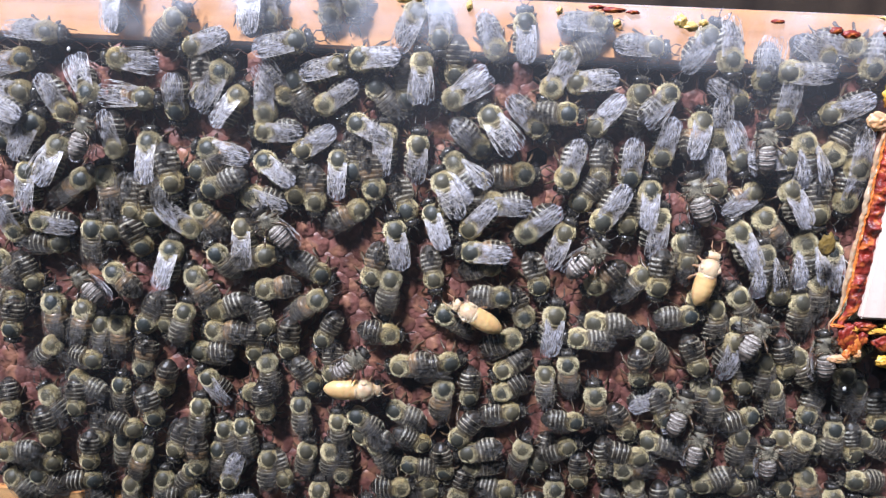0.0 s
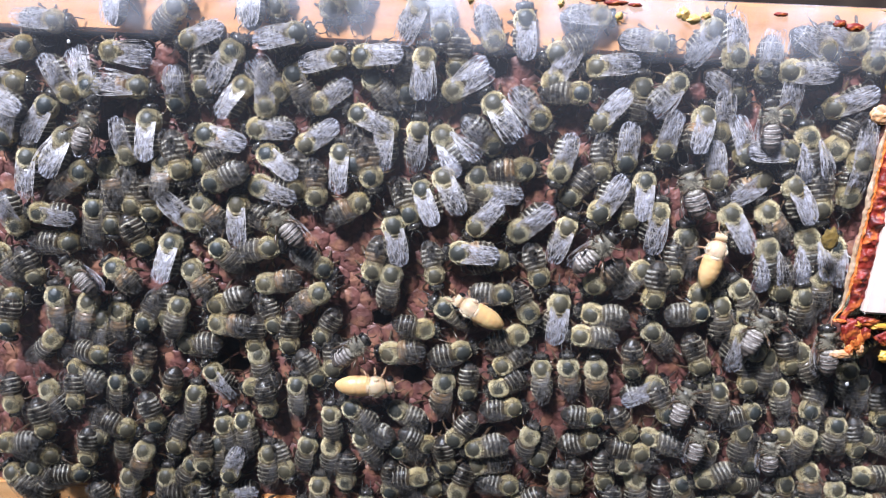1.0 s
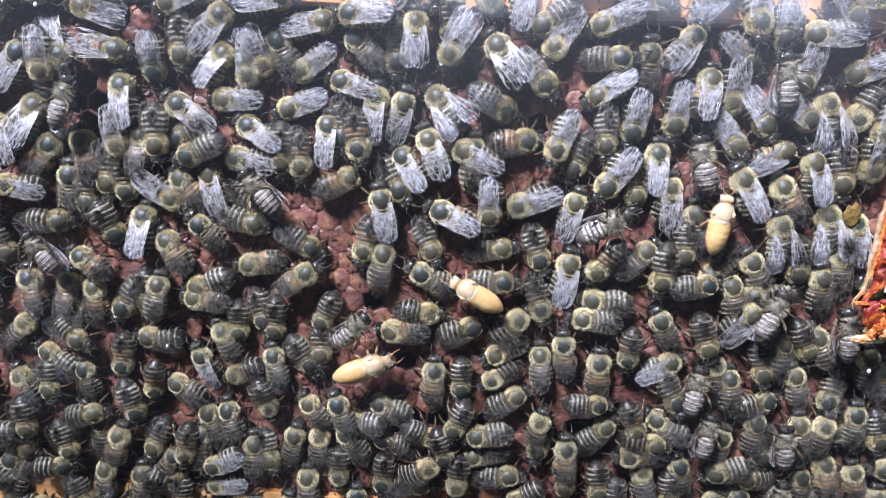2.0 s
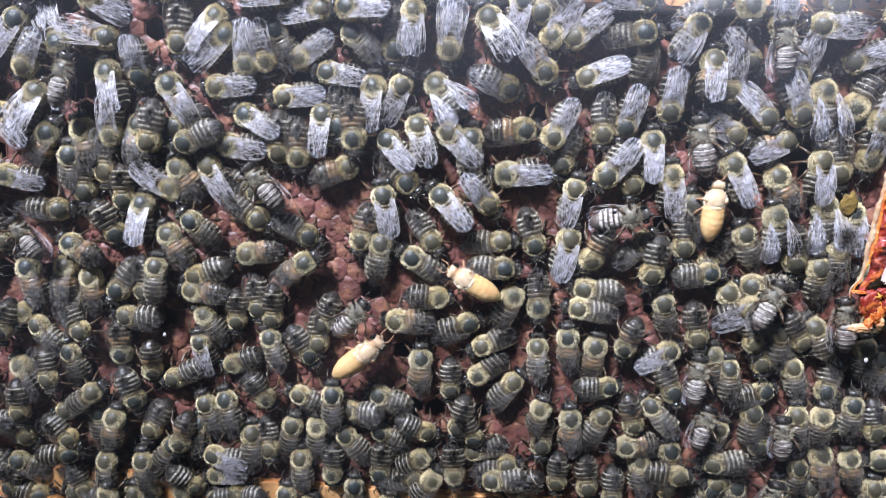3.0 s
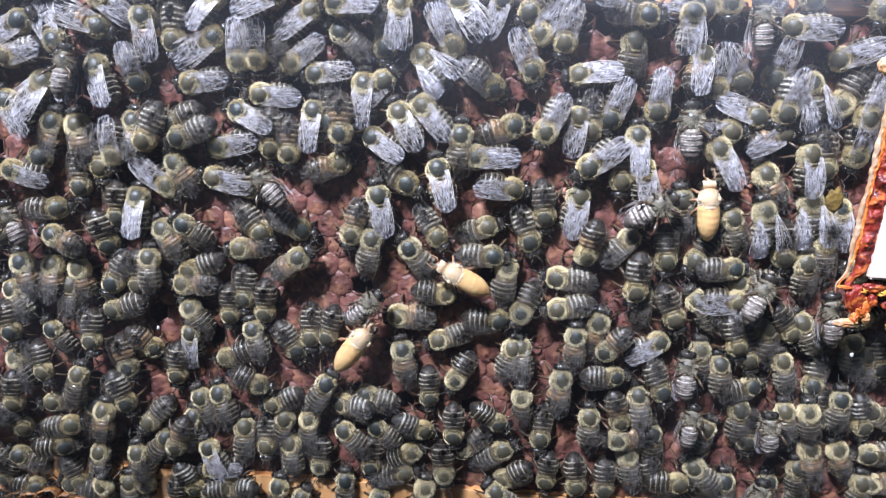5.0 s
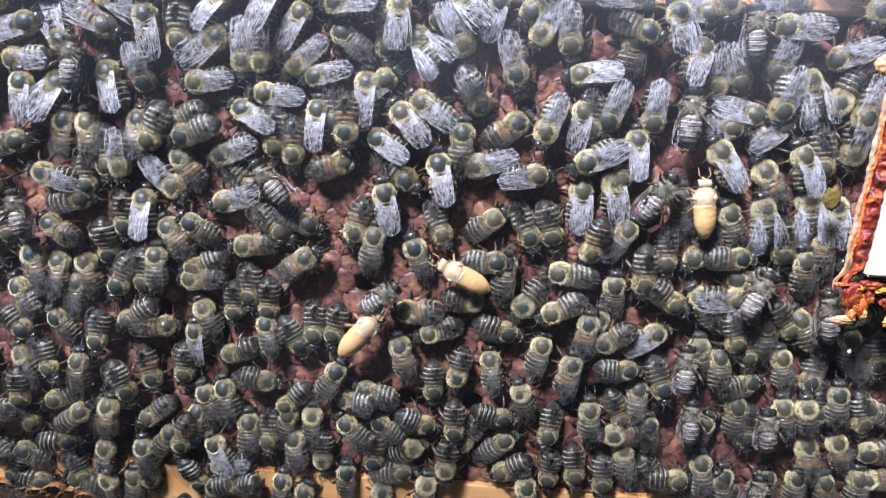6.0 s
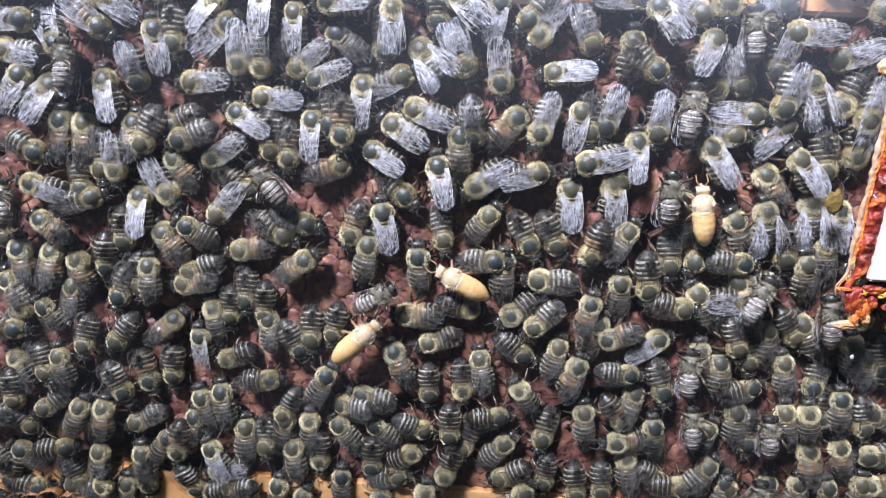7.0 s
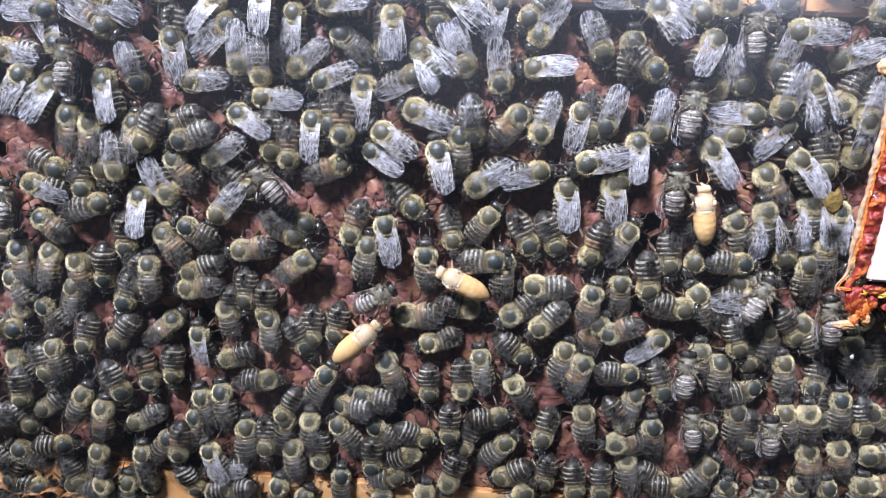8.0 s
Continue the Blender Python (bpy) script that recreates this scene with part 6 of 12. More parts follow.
    tread(74, [(0, at(63.8, -8.8, 159, 2.9)), (0.5, at(64.3, -8.4, 159, 2.9)), (1, at(64.4, -8.9, 159, 2.9)), (1.5, at(64.7, -8.8, 152, 2.9)), (2, at(65.4, -8.6, 146, 2.9)), (3.5, at(66.4, -9.5, 127, 2.9)), (4, at(66.5, -9.4, 121, 2.9)), (4.5, at(67.0, -9.8, 116, 2.9)), (6, at(66.9, -9.7, 102, 2.9)), (6.5, at(66.3, -9.4, 97, 2.9)), (7, at(66.4, -9.2, 92, 2.9)), (7.5, at(67.3, -10.4, 92, 2.9)), (8, at(66.4, -9.2, 92, 2.9))])
    tread(75, [(0, at(-34.9, -11.2, 233, 2.8)), (0.5, at(-34.7, -11.5, 233, 2.8)), (1, at(-34.4, -11.3, 233, 2.8)), (1.5, at(-34.6, -10.7, 240, 2.8)), (2, at(-34.9, -9.8, 246, 2.8)), (4, at(-37.3, -9.7, 272, 2.8)), (4.5, at(-38.9, -9.9, 272, 2.8)), (6, at(-38.8, -10.0, 272, 2.8)), (6.5, at(-38.2, -9.8, 272, 2.8)), (7, at(-38.3, -10.2, 272, 2.8)), (7.5, at(-37.9, -11.1, 272, 2.8)), (8, at(-38.4, -10.1, 272, 2.8))])
    tread(76, [(0, at(-91.9, -13.3, 23, 3.0)), (0.5, at(-91.5, -13.5, 23, 3.0)), (1, at(-90.5, -12.8, 23, 3.0)), (1.5, at(-90.1, -12.2, 24, 3.0)), (2, at(-90.7, -12.0, 25, 3.0)), (3.5, at(-88.7, -11.2, 27, 3.0)), (4, at(-87.9, -11.5, 28, 3.0)), (4.5, at(-87.9, -9.8, 29, 3.0)), (6, at(-85.7, -10.1, 30, 3.0)), (6.5, at(-85.5, -10.3, 31, 3.0)), (7, at(-86.0, -9.9, 31, 3.0)), (7.5, at(-87.5, -9.8, 31, 3.0)), (8, at(-86.2, -9.6, 31, 3.0))])
    tread(77, [(0, at(39.6, -13.7, 180, 3.0)), (0.5, at(38.7, -12.7, 180, 3.0)), (1, at(38.1, -11.6, 180, 3.0)), (1.5, at(38.0, -11.2, 183, 3.0)), (2, at(38.2, -11.1, 187, 3.0)), (3.5, at(36.9, -12.9, 197, 3.0)), (4, at(36.6, -12.1, 200, 3.0)), (4.5, at(36.9, -11.3, 199, 3.0)), (6, at(36.5, -12.1, 197, 3.0)), (7, at(36.0, -12.8, 195, 3.0)), (7.5, at(36.0, -12.2, 195, 3.0)), (8, at(36.0, -12.8, 195, 3.0))])
    tread(78, [(0, at(-2.6, -16.9, 332, 5.2)), (0.5, at(-3.4, -17.5, 332, 5.2)), (1, at(-2.6, -17.3, 332, 5.2)), (1.5, at(-3.4, -16.0, 335, 5.2)), (2, at(-4.6, -15.1, 337, 5.2)), (3.5, at(-7.0, -13.6, 345, 5.2)), (4, at(-7.6, -12.3, 348, 5.2)), (4.5, at(-8.1, -12.5, 340, 5.2)), (6.5, at(-8.3, -13.5, 310, 5.2)), (7, at(-9.3, -14.8, 302, 5.2)), (7.5, at(-11.5, -15.6, 302, 5.2)), (8, at(-11.5, -16.5, 302, 5.2))])
    tread(79, [(0, at(53.5, -15.3, 339, 7.5, True)), (0.5, at(52.6, -15.6, 339, 7.5, True)), (1, at(51.8, -15.2, 339, 7.5, True)), (1.5, at(51.7, -15.2, 342, 7.5, True)), (2, at(51.9, -15.0, 344, 7.5, True)), (3.5, at(52.2, -12.7, 351, 7.5, True)), (4, at(52.1, -12.5, 354, 7.5, True)), (4.5, at(52.5, -12.1, 355, 7.5, True)), (7, at(52.7, -7.0, 364, 7.5, True)), (8, at(52.7, -7.0, 364, 7.5, True))])
    tread(80, [(0, at(-104.6, -12.1, 203, 3.2)), (0.5, at(-104.6, -12.1, 203, 3.2)), (1, at(-104.2, -12.7, 203, 3.2)), (8, at(-104.2, -12.7, 203, 3.2))])
    tread(81, [(0, at(59.1, -15.2, 169, 3.1)), (0.5, at(59.1, -15.2, 169, 3.1)), (1, at(58.7, -14.8, 169, 3.1)), (1.5, at(58.6, -13.4, 155, 3.1)), (2, at(59.8, -13.1, 141, 3.1)), (3.5, at(60.2, -13.0, 101, 3.1)), (4, at(60.5, -12.8, 87, 3.1)), (4.5, at(61.3, -13.3, 87, 3.1)), (6, at(62.4, -12.5, 87, 3.1)), (6.5, at(62.4, -12.5, 87, 3.1)), (7, at(62.8, -13.5, 87, 3.1)), (7.5, at(63.5, -14.5, 87, 3.1)), (8, at(62.7, -13.5, 87, 3.1))])
    tread(82, [(0, at(-26.5, -13.2, 359, 3.0)), (1, at(-26.3, -13.2, 359, 3.0)), (1.5, at(-25.7, -13.1, 360, 3.0)), (2, at(-26.3, -13.3, 361, 3.0)), (4.5, at(-27.2, -13.2, 364, 3.0)), (6, at(-26.9, -13.3, 361, 3.0)), (7, at(-27.3, -14.9, 359, 3.0)), (8, at(-27.3, -14.8, 359, 3.0))])
    tread(83, [(0, at(67.7, -15.8, 56, 3.0)), (0.5, at(68.7, -14.4, 56, 3.0)), (1, at(68.9, -14.3, 56, 3.0)), (1.5, at(69.6, -14.1, 58, 3.0)), (2, at(70.0, -13.9, 61, 3.0)), (3.5, at(71.6, -13.9, 69, 3.0)), (4, at(72.2, -13.3, 72, 3.0)), (4.5, at(72.6, -13.3, 67, 3.0)), (6, at(73.1, -11.6, 54, 3.0)), (6.5, at(72.6, -11.5, 49, 3.0)), (7, at(73.1, -11.2, 45, 3.0)), (7.5, at(73.5, -11.3, 45, 3.0)), (8, at(73.1, -11.2, 45, 3.0))])
    tread(84, [(0, at(-43.6, -14.4, 306, 3.1)), (0.5, at(-43.3, -14.1, 306, 3.1)), (1, at(-43.1, -14.2, 306, 3.1)), (1.5, at(-43.1, -14.4, 304, 3.1)), (2, at(-43.5, -14.1, 303, 3.1)), (4, at(-43.5, -14.0, 297, 3.1)), (6.5, at(-43.6, -13.9, 302, 3.1)), (7.5, at(-43.8, -14.2, 303, 3.1)), (8, at(-43.6, -14.1, 303, 3.1))])
    tread(85, [(0, at(32.8, -14.1, 182, 2.7)), (1.5, at(32.8, -14.1, 178, 2.7)), (8, at(32.8, -14.1, 179, 2.7))])
    tread(86, [(0, at(15.4, -14.3, 82, 2.7)), (0.5, at(15.2, -14.4, 82, 2.7)), (1, at(15.3, -14.5, 82, 2.7)), (1.5, at(15.6, -14.5, 82, 2.7)), (2, at(15.9, -14.3, 82, 2.7)), (3.5, at(16.0, -14.3, 82, 2.7)), (4, at(15.9, -14.3, 82, 2.7)), (4.5, at(15.9, -14.3, 76, 2.7)), (6, at(16.6, -14.0, 55, 2.7)), (6.5, at(16.7, -13.8, 49, 2.7)), (7, at(16.7, -12.3, 42, 2.7)), (7.5, at(16.8, -11.9, 42, 2.7)), (8, at(17.2, -11.8, 42, 2.7))])
    tread(87, [(0, at(8.9, -21.3, 269, 3.2)), (0.5, at(5.9, -21.0, 269, 3.2)), (1, at(6.4, -20.0, 269, 3.2)), (1.5, at(5.6, -18.8, 280, 3.2)), (2, at(3.2, -17.1, 290, 3.2)), (3.5, at(-0.2, -15.5, 322, 3.2)), (4, at(-1.0, -14.5, 332, 3.2)), (4.5, at(-2.6, -12.3, 325, 3.2)), (6, at(-4.0, -10.4, 302, 3.2)), (6.5, at(-4.9, -10.6, 295, 3.2)), (7, at(-4.9, -11.3, 287, 3.2)), (7.5, at(-6.5, -11.9, 287, 3.2)), (8, at(-4.9, -11.4, 287, 3.2))])
    tread(88, [(0, at(25.2, -14.2, 196, 5.2)), (0.5, at(23.7, -14.8, 196, 5.2)), (1, at(23.2, -14.3, 196, 5.2)), (1.5, at(23.4, -14.3, 198, 5.2)), (2, at(22.4, -15.5, 201, 5.2)), (3.5, at(22.3, -15.1, 209, 5.2)), (4, at(22.6, -15.2, 211, 5.2)), (4.5, at(23.1, -14.8, 209, 5.2)), (6, at(23.0, -15.2, 201, 5.2)), (6.5, at(22.3, -14.8, 199, 5.2)), (7, at(22.0, -14.8, 196, 5.2)), (7.5, at(20.9, -15.9, 196, 5.2)), (8, at(22.2, -14.7, 196, 5.2))])
    tread(89, [(0, at(-23.4, -15.3, 179, 2.7)), (8, at(-23.4, -15.3, 181, 2.7))])
    tread(90, [(0, at(44.5, -16.8, 4, 2.9)), (0.5, at(44.1, -16.4, 4, 2.9)), (1, at(42.8, -16.2, 4, 2.9)), (1.5, at(43.1, -16.0, 3, 2.9)), (2, at(43.9, -15.9, 1, 2.9)), (3.5, at(43.1, -15.5, -4, 2.9)), (4, at(43.0, -15.5, -6, 2.9)), (4.5, at(42.8, -14.8, -5, 2.9)), (6, at(43.0, -16.4, -2, 2.9)), (6.5, at(42.8, -16.4, -1, 2.9)), (7, at(43.0, -16.3, -0, 2.9)), (7.5, at(43.4, -16.6, -0, 2.9)), (8, at(43.1, -16.3, -0, 2.9))])
    tread(91, [(0, at(88.4, -16.7, 181, 3.1)), (4.5, at(88.6, -16.7, 181, 3.1)), (8, at(88.4, -16.6, 181, 3.1))])
    tread(92, [(0, at(-98.5, -19.3, 1, 4.8)), (0.5, at(-98.5, -18.8, 1, 4.8)), (1, at(-98.3, -17.6, 1, 4.8)), (1.5, at(-98.4, -16.1, -9, 4.8)), (3.5, at(-96.2, -16.2, -52, 4.8)), (4, at(-95.9, -16.7, -62, 4.8)), (4.5, at(-95.5, -16.1, -48, 4.8)), (6, at(-92.8, -10.3, -5, 4.8)), (6.5, at(-92.1, -10.0, 10, 4.8)), (7, at(-91.8, -7.9, 24, 4.8)), (7.5, at(-94.7, -10.0, 24, 4.8)), (8, at(-91.8, -7.8, 24, 4.8))])
    tread(93, [(0, at(5.0, -16.9, -1, 2.7)), (8, at(5.0, -16.9, 1, 2.7))])
    tread(94, [(0, at(-59.1, -17.1, -119, 2.7)), (8, at(-59.1, -17.1, -115, 2.7))])
    tread(95, [(0, at(-18.2, -18.9, 168, 5.0)), (0.5, at(-18.4, -18.3, 168, 5.0)), (1, at(-19.1, -17.6, 168, 5.0)), (1.5, at(-18.9, -17.2, 170, 5.0)), (2, at(-19.5, -17.3, 172, 5.0)), (3.5, at(-20.1, -17.5, 177, 5.0)), (4.5, at(-21.0, -17.2, 179, 5.0)), (6, at(-20.3, -17.3, 179, 5.0)), (6.5, at(-20.3, -17.5, 179, 5.0)), (7, at(-20.4, -17.1, 179, 5.0)), (7.5, at(-20.1, -17.1, 179, 5.0)), (8, at(-20.4, -17.1, 179, 5.0))])
    tread(96, [(0, at(74.9, -15.0, 333, 5.1)), (0.5, at(75.2, -15.2, 333, 5.1)), (1, at(75.1, -15.4, 333, 5.1)), (1.5, at(75.2, -15.5, 340, 5.1)), (2, at(75.5, -16.0, 346, 5.1)), (3.5, at(78.5, -18.1, 366, 5.1)), (4, at(78.4, -17.5, 372, 5.1)), (4.5, at(78.3, -17.0, 364, 5.1)), (6, at(77.4, -17.8, 340, 5.1)), (6.5, at(76.6, -18.0, 332, 5.1)), (7, at(76.3, -18.1, 324, 5.1)), (7.5, at(76.4, -18.4, 324, 5.1)), (8, at(76.3, -18.1, 324, 5.1))])
    tread(97, [(0, at(-67.5, -17.5, -2, 2.7)), (1.5, at(-67.5, -17.5, 2, 2.7)), (8, at(-67.5, -17.5, -0, 2.7))])
    tread(98, [(0, at(64.9, -25.1, 330, 5.0)), (0.5, at(63.7, -22.5, 330, 5.0)), (1, at(62.1, -22.3, 330, 5.0)), (1.5, at(62.4, -21.7, 330, 5.0)), (2, at(61.7, -20.3, 331, 5.0)), (3.5, at(59.7, -19.2, 333, 5.0)), (4, at(59.8, -18.1, 334, 5.0)), (4.5, at(59.2, -16.7, 332, 5.0)), (6, at(60.3, -17.9, 328, 5.0)), (6.5, at(59.2, -16.1, 326, 5.0)), (7, at(58.0, -16.7, 325, 5.0)), (7.5, at(58.3, -15.3, 325, 5.0)), (8, at(58.0, -16.7, 325, 5.0))])
    tread(99, [(0, at(-4.6, -24.6, 333, 2.7)), (0.5, at(-6.7, -22.5, 333, 2.7)), (1, at(-7.4, -20.6, 333, 2.7)), (1.5, at(-7.8, -20.1, 327, 2.7)), (2, at(-10.0, -19.1, 321, 2.7)), (3.5, at(-13.3, -17.9, 303, 2.7)), (4, at(-13.8, -18.5, 297, 2.7)), (4.5, at(-14.2, -18.0, 297, 2.7)), (6, at(-13.4, -18.7, 296, 2.7)), (6.5, at(-13.8, -19.2, 296, 2.7)), (7, at(-13.8, -20.8, 295, 2.7)), (7.5, at(-14.0, -21.5, 295, 2.7)), (8, at(-13.9, -20.7, 295, 2.7))])
    tread(100, [(0, at(-80.8, -19.6, 347, 2.9)), (0.5, at(-80.5, -18.9, 347, 2.9)), (1, at(-80.2, -19.1, 347, 2.9)), (1.5, at(-79.9, -18.7, 346, 2.9)), (2, at(-80.2, -19.1, 345, 2.9)), (3.5, at(-79.7, -19.0, 343, 2.9)), (4, at(-79.9, -19.4, 342, 2.9)), (4.5, at(-80.3, -19.0, 344, 2.9)), (6, at(-79.0, -18.7, 352, 2.9)), (6.5, at(-78.5, -18.4, 355, 2.9)), (7, at(-78.6, -18.0, 358, 2.9)), (7.5, at(-78.5, -17.8, 358, 2.9)), (8, at(-77.4, -17.9, 358, 2.9))])
    tread(101, [(0, at(26.0, -27.5, 20, 3.1)), (0.5, at(26.0, -27.7, 20, 3.1)), (1, at(26.2, -27.4, 20, 3.1)), (1.5, at(26.6, -27.2, 18, 3.1)), (2, at(27.5, -27.1, 15, 3.1)), (3.5, at(28.4, -24.5, 8, 3.1)), (4, at(30.1, -19.6, 5, 3.1)), (4.5, at(29.9, -13.6, 6, 3.1)), (6, at(31.0, -10.7, 9, 3.1)), (6.5, at(30.8, -10.8, 10, 3.1)), (7, at(30.6, -10.3, 11, 3.1)), (7.5, at(30.2, -9.6, 11, 3.1)), (8, at(30.7, -10.3, 11, 3.1))])
    tread(102, [(0, at(82.5, -20.0, 172, 3.1)), (1, at(82.5, -19.9, 172, 3.1)), (2, at(82.6, -19.8, 172, 3.1)), (6, at(82.4, -19.9, 172, 3.1)), (8, at(82.5, -19.8, 172, 3.1))])
    tread(103, [(0, at(17.4, -27.5, 226, 3.0)), (0.5, at(15.9, -28.8, 226, 3.0)), (1, at(15.4, -28.8, 226, 3.0)), (1.5, at(15.8, -29.4, 235, 3.0)), (2, at(15.6, -28.2, 245, 3.0)), (3.5, at(12.0, -21.5, 273, 3.0)), (4, at(11.0, -20.0, 282, 3.0)), (4.5, at(9.4, -20.7, 274, 3.0)), (6, at(8.5, -23.6, 249, 3.0)), (6.5, at(9.2, -26.5, 240, 3.0)), (7, at(9.3, -27.1, 232, 3.0)), (7.5, at(8.9, -28.8, 232, 3.0)), (8, at(9.3, -26.9, 232, 3.0))])
    tread(104, [(0, at(-55.3, -20.7, 243, 4.9)), (0.5, at(-55.2, -20.5, 243, 4.9)), (1.5, at(-55.3, -21.1, 243, 4.9)), (2, at(-56.0, -20.6, 243, 4.9)), (3.5, at(-56.1, -20.1, 243, 4.9)), (4.5, at(-56.1, -20.0, 244, 4.9)), (6, at(-56.4, -19.9, 247, 4.9)), (6.5, at(-56.0, -19.8, 247, 4.9)), (7.5, at(-56.1, -20.2, 248, 4.9)), (8, at(-55.9, -20.1, 248, 4.9))])
    tread(105, [(0, at(-86.7, -20.5, 50, 2.9)), (0.5, at(-86.9, -20.6, 50, 2.9)), (1, at(-87.0, -20.4, 50, 2.9)), (1.5, at(-87.0, -20.6, 45, 2.9)), (2, at(-87.6, -20.2, 39, 2.9)), (3.5, at(-87.7, -20.1, 24, 2.9)), (4, at(-86.7, -20.1, 18, 2.9)), (4.5, at(-86.1, -18.7, 16, 2.9)), (6, at(-84.4, -18.4, 8, 2.9)), (6.5, at(-83.8, -18.7, 6, 2.9)), (7, at(-83.9, -17.5, 3, 2.9)), (7.5, at(-83.4, -16.8, 3, 2.9)), (8, at(-82.3, -16.2, 3, 2.9))])
    tread(106, [(0, at(-46.8, -22.3, 282, 3.0)), (1, at(-44.9, -21.5, 282, 3.0)), (1.5, at(-44.9, -21.8, 280, 3.0)), (2, at(-46.0, -21.0, 277, 3.0)), (3.5, at(-47.5, -20.6, 270, 3.0)), (4, at(-46.9, -20.7, 267, 3.0)), (4.5, at(-47.4, -20.9, 262, 3.0)), (6, at(-48.2, -23.9, 245, 3.0)), (6.5, at(-48.9, -24.2, 239, 3.0)), (7, at(-49.2, -23.8, 234, 3.0)), (7.5, at(-48.6, -24.8, 234, 3.0)), (8, at(-49.3, -23.8, 234, 3.0))])
    tread(107, [(0, at(-64.8, -19.8, 166, 5.0)), (0.5, at(-64.3, -18.9, 166, 5.0)), (1, at(-63.0, -18.2, 166, 5.0)), (1.5, at(-62.4, -18.4, 172, 5.0)), (2, at(-63.2, -18.5, 178, 5.0)), (3.5, at(-64.6, -20.8, 196, 5.0)), (4, at(-64.2, -20.8, 202, 5.0)), (6, at(-64.3, -21.0, 205, 5.0)), (7, at(-64.6, -21.0, 207, 5.0)), (7.5, at(-64.7, -19.6, 207, 5.0)), (8, at(-64.7, -20.7, 207, 5.0))])
    tread(108, [(0, at(-36.5, -21.3, 181, 2.7)), (8, at(-36.5, -21.3, 178, 2.7))])
    tread(109, [(0, at(-77.7, -12.5, 172, 4.7)), (0.5, at(-76.5, -13.3, 172, 4.7)), (1, at(-75.2, -15.4, 172, 4.7)), (1.5, at(-73.4, -17.8, 173, 4.7)), (2, at(-71.8, -19.1, 175, 4.7)), (3.5, at(-72.8, -19.9, 181, 4.7)), (4, at(-72.6, -21.4, 183, 4.7)), (4.5, at(-71.9, -22.7, 182, 4.7)), (6, at(-71.2, -27.4, 181, 4.7)), (6.5, at(-71.4, -26.9, 181, 4.7)), (7, at(-71.0, -27.4, 180, 4.7)), (7.5, at(-70.9, -27.2, 180, 4.7)), (8, at(-71.1, -27.4, 180, 4.7))])
    tread(110, [(0, at(47.1, -23.0, 9, 2.7)), (0.5, at(46.7, -23.2, 9, 2.7)), (1, at(46.5, -23.1, 9, 2.7)), (1.5, at(46.3, -23.5, 5, 2.7)), (2, at(47.2, -23.1, 1, 2.7)), (3.5, at(48.0, -22.4, -12, 2.7)), (4, at(47.8, -21.7, -16, 2.7)), (4.5, at(47.4, -20.8, -14, 2.7)), (6, at(38.7, -25.8, -9, 2.7)), (7, at(38.6, -25.6, -5, 2.7)), (8, at(38.6, -25.6, -5, 2.7))])
    tread(111, [(0, at(71.0, -21.8, 326, 2.9)), (0.5, at(71.1, -21.5, 326, 2.9)), (1, at(71.1, -21.6, 326, 2.9)), (2, at(70.9, -21.7, 327, 2.9)), (4, at(69.9, -21.8, 329, 2.9)), (4.5, at(70.3, -22.0, 329, 2.9)), (6, at(70.8, -21.8, 329, 2.9)), (6.5, at(70.7, -21.8, 329, 2.9)), (7.5, at(70.6, -22.0, 329, 2.9)), (8, at(70.7, -21.7, 329, 2.9))])
    tread(112, [(0, at(-32.1, -22.8, 177, 2.7)), (0.5, at(-32.0, -22.9, 177, 2.7)), (1, at(-32.1, -23.0, 177, 2.7)), (1.5, at(-32.0, -22.5, 178, 2.7)), (2, at(-32.4, -21.9, 178, 2.7)), (3.5, at(-32.5, -22.4, 179, 2.7)), (4.5, at(-32.9, -22.3, 180, 2.7)), (6, at(-32.6, -22.9, 180, 2.7)), (6.5, at(-32.7, -23.2, 180, 2.7)), (7.5, at(-32.9, -22.8, 180, 2.7)), (8, at(-32.8, -23.0, 180, 2.7))])
    tread(113, [(0, at(34.0, -23.9, 210, 4.7)), (0.5, at(33.4, -23.5, 210, 4.7)), (1, at(33.0, -23.2, 210, 4.7)), (1.5, at(33.6, -23.4, 212, 4.7)), (2, at(33.6, -22.8, 214, 4.7)), (3.5, at(34.3, -22.9, 219, 4.7)), (4, at(33.7, -22.8, 221, 4.7)), (6, at(32.3, -21.4, 244, 4.7)), (6.5, at(31.9, -21.4, 249, 4.7)), (7, at(32.6, -20.9, 255, 4.7)), (7.5, at(33.1, -21.0, 255, 4.7)), (8, at(32.6, -20.9, 255, 4.7))])
    tread(114, [(0, at(-22.1, -24.5, 62, 2.8)), (1, at(-22.1, -24.3, 62, 2.8)), (1.5, at(-21.8, -24.3, 64, 2.8)), (2, at(-21.8, -24.1, 66, 2.8)), (3.5, at(-21.7, -24.1, 71, 2.8)), (6.5, at(-21.3, -24.3, 72, 2.8)), (8, at(-21.2, -24.1, 72, 2.8))])
    tread(115, [(0, at(40.1, -24.7, 180, 2.7)), (8, at(40.1, -24.7, 180, 2.7))])
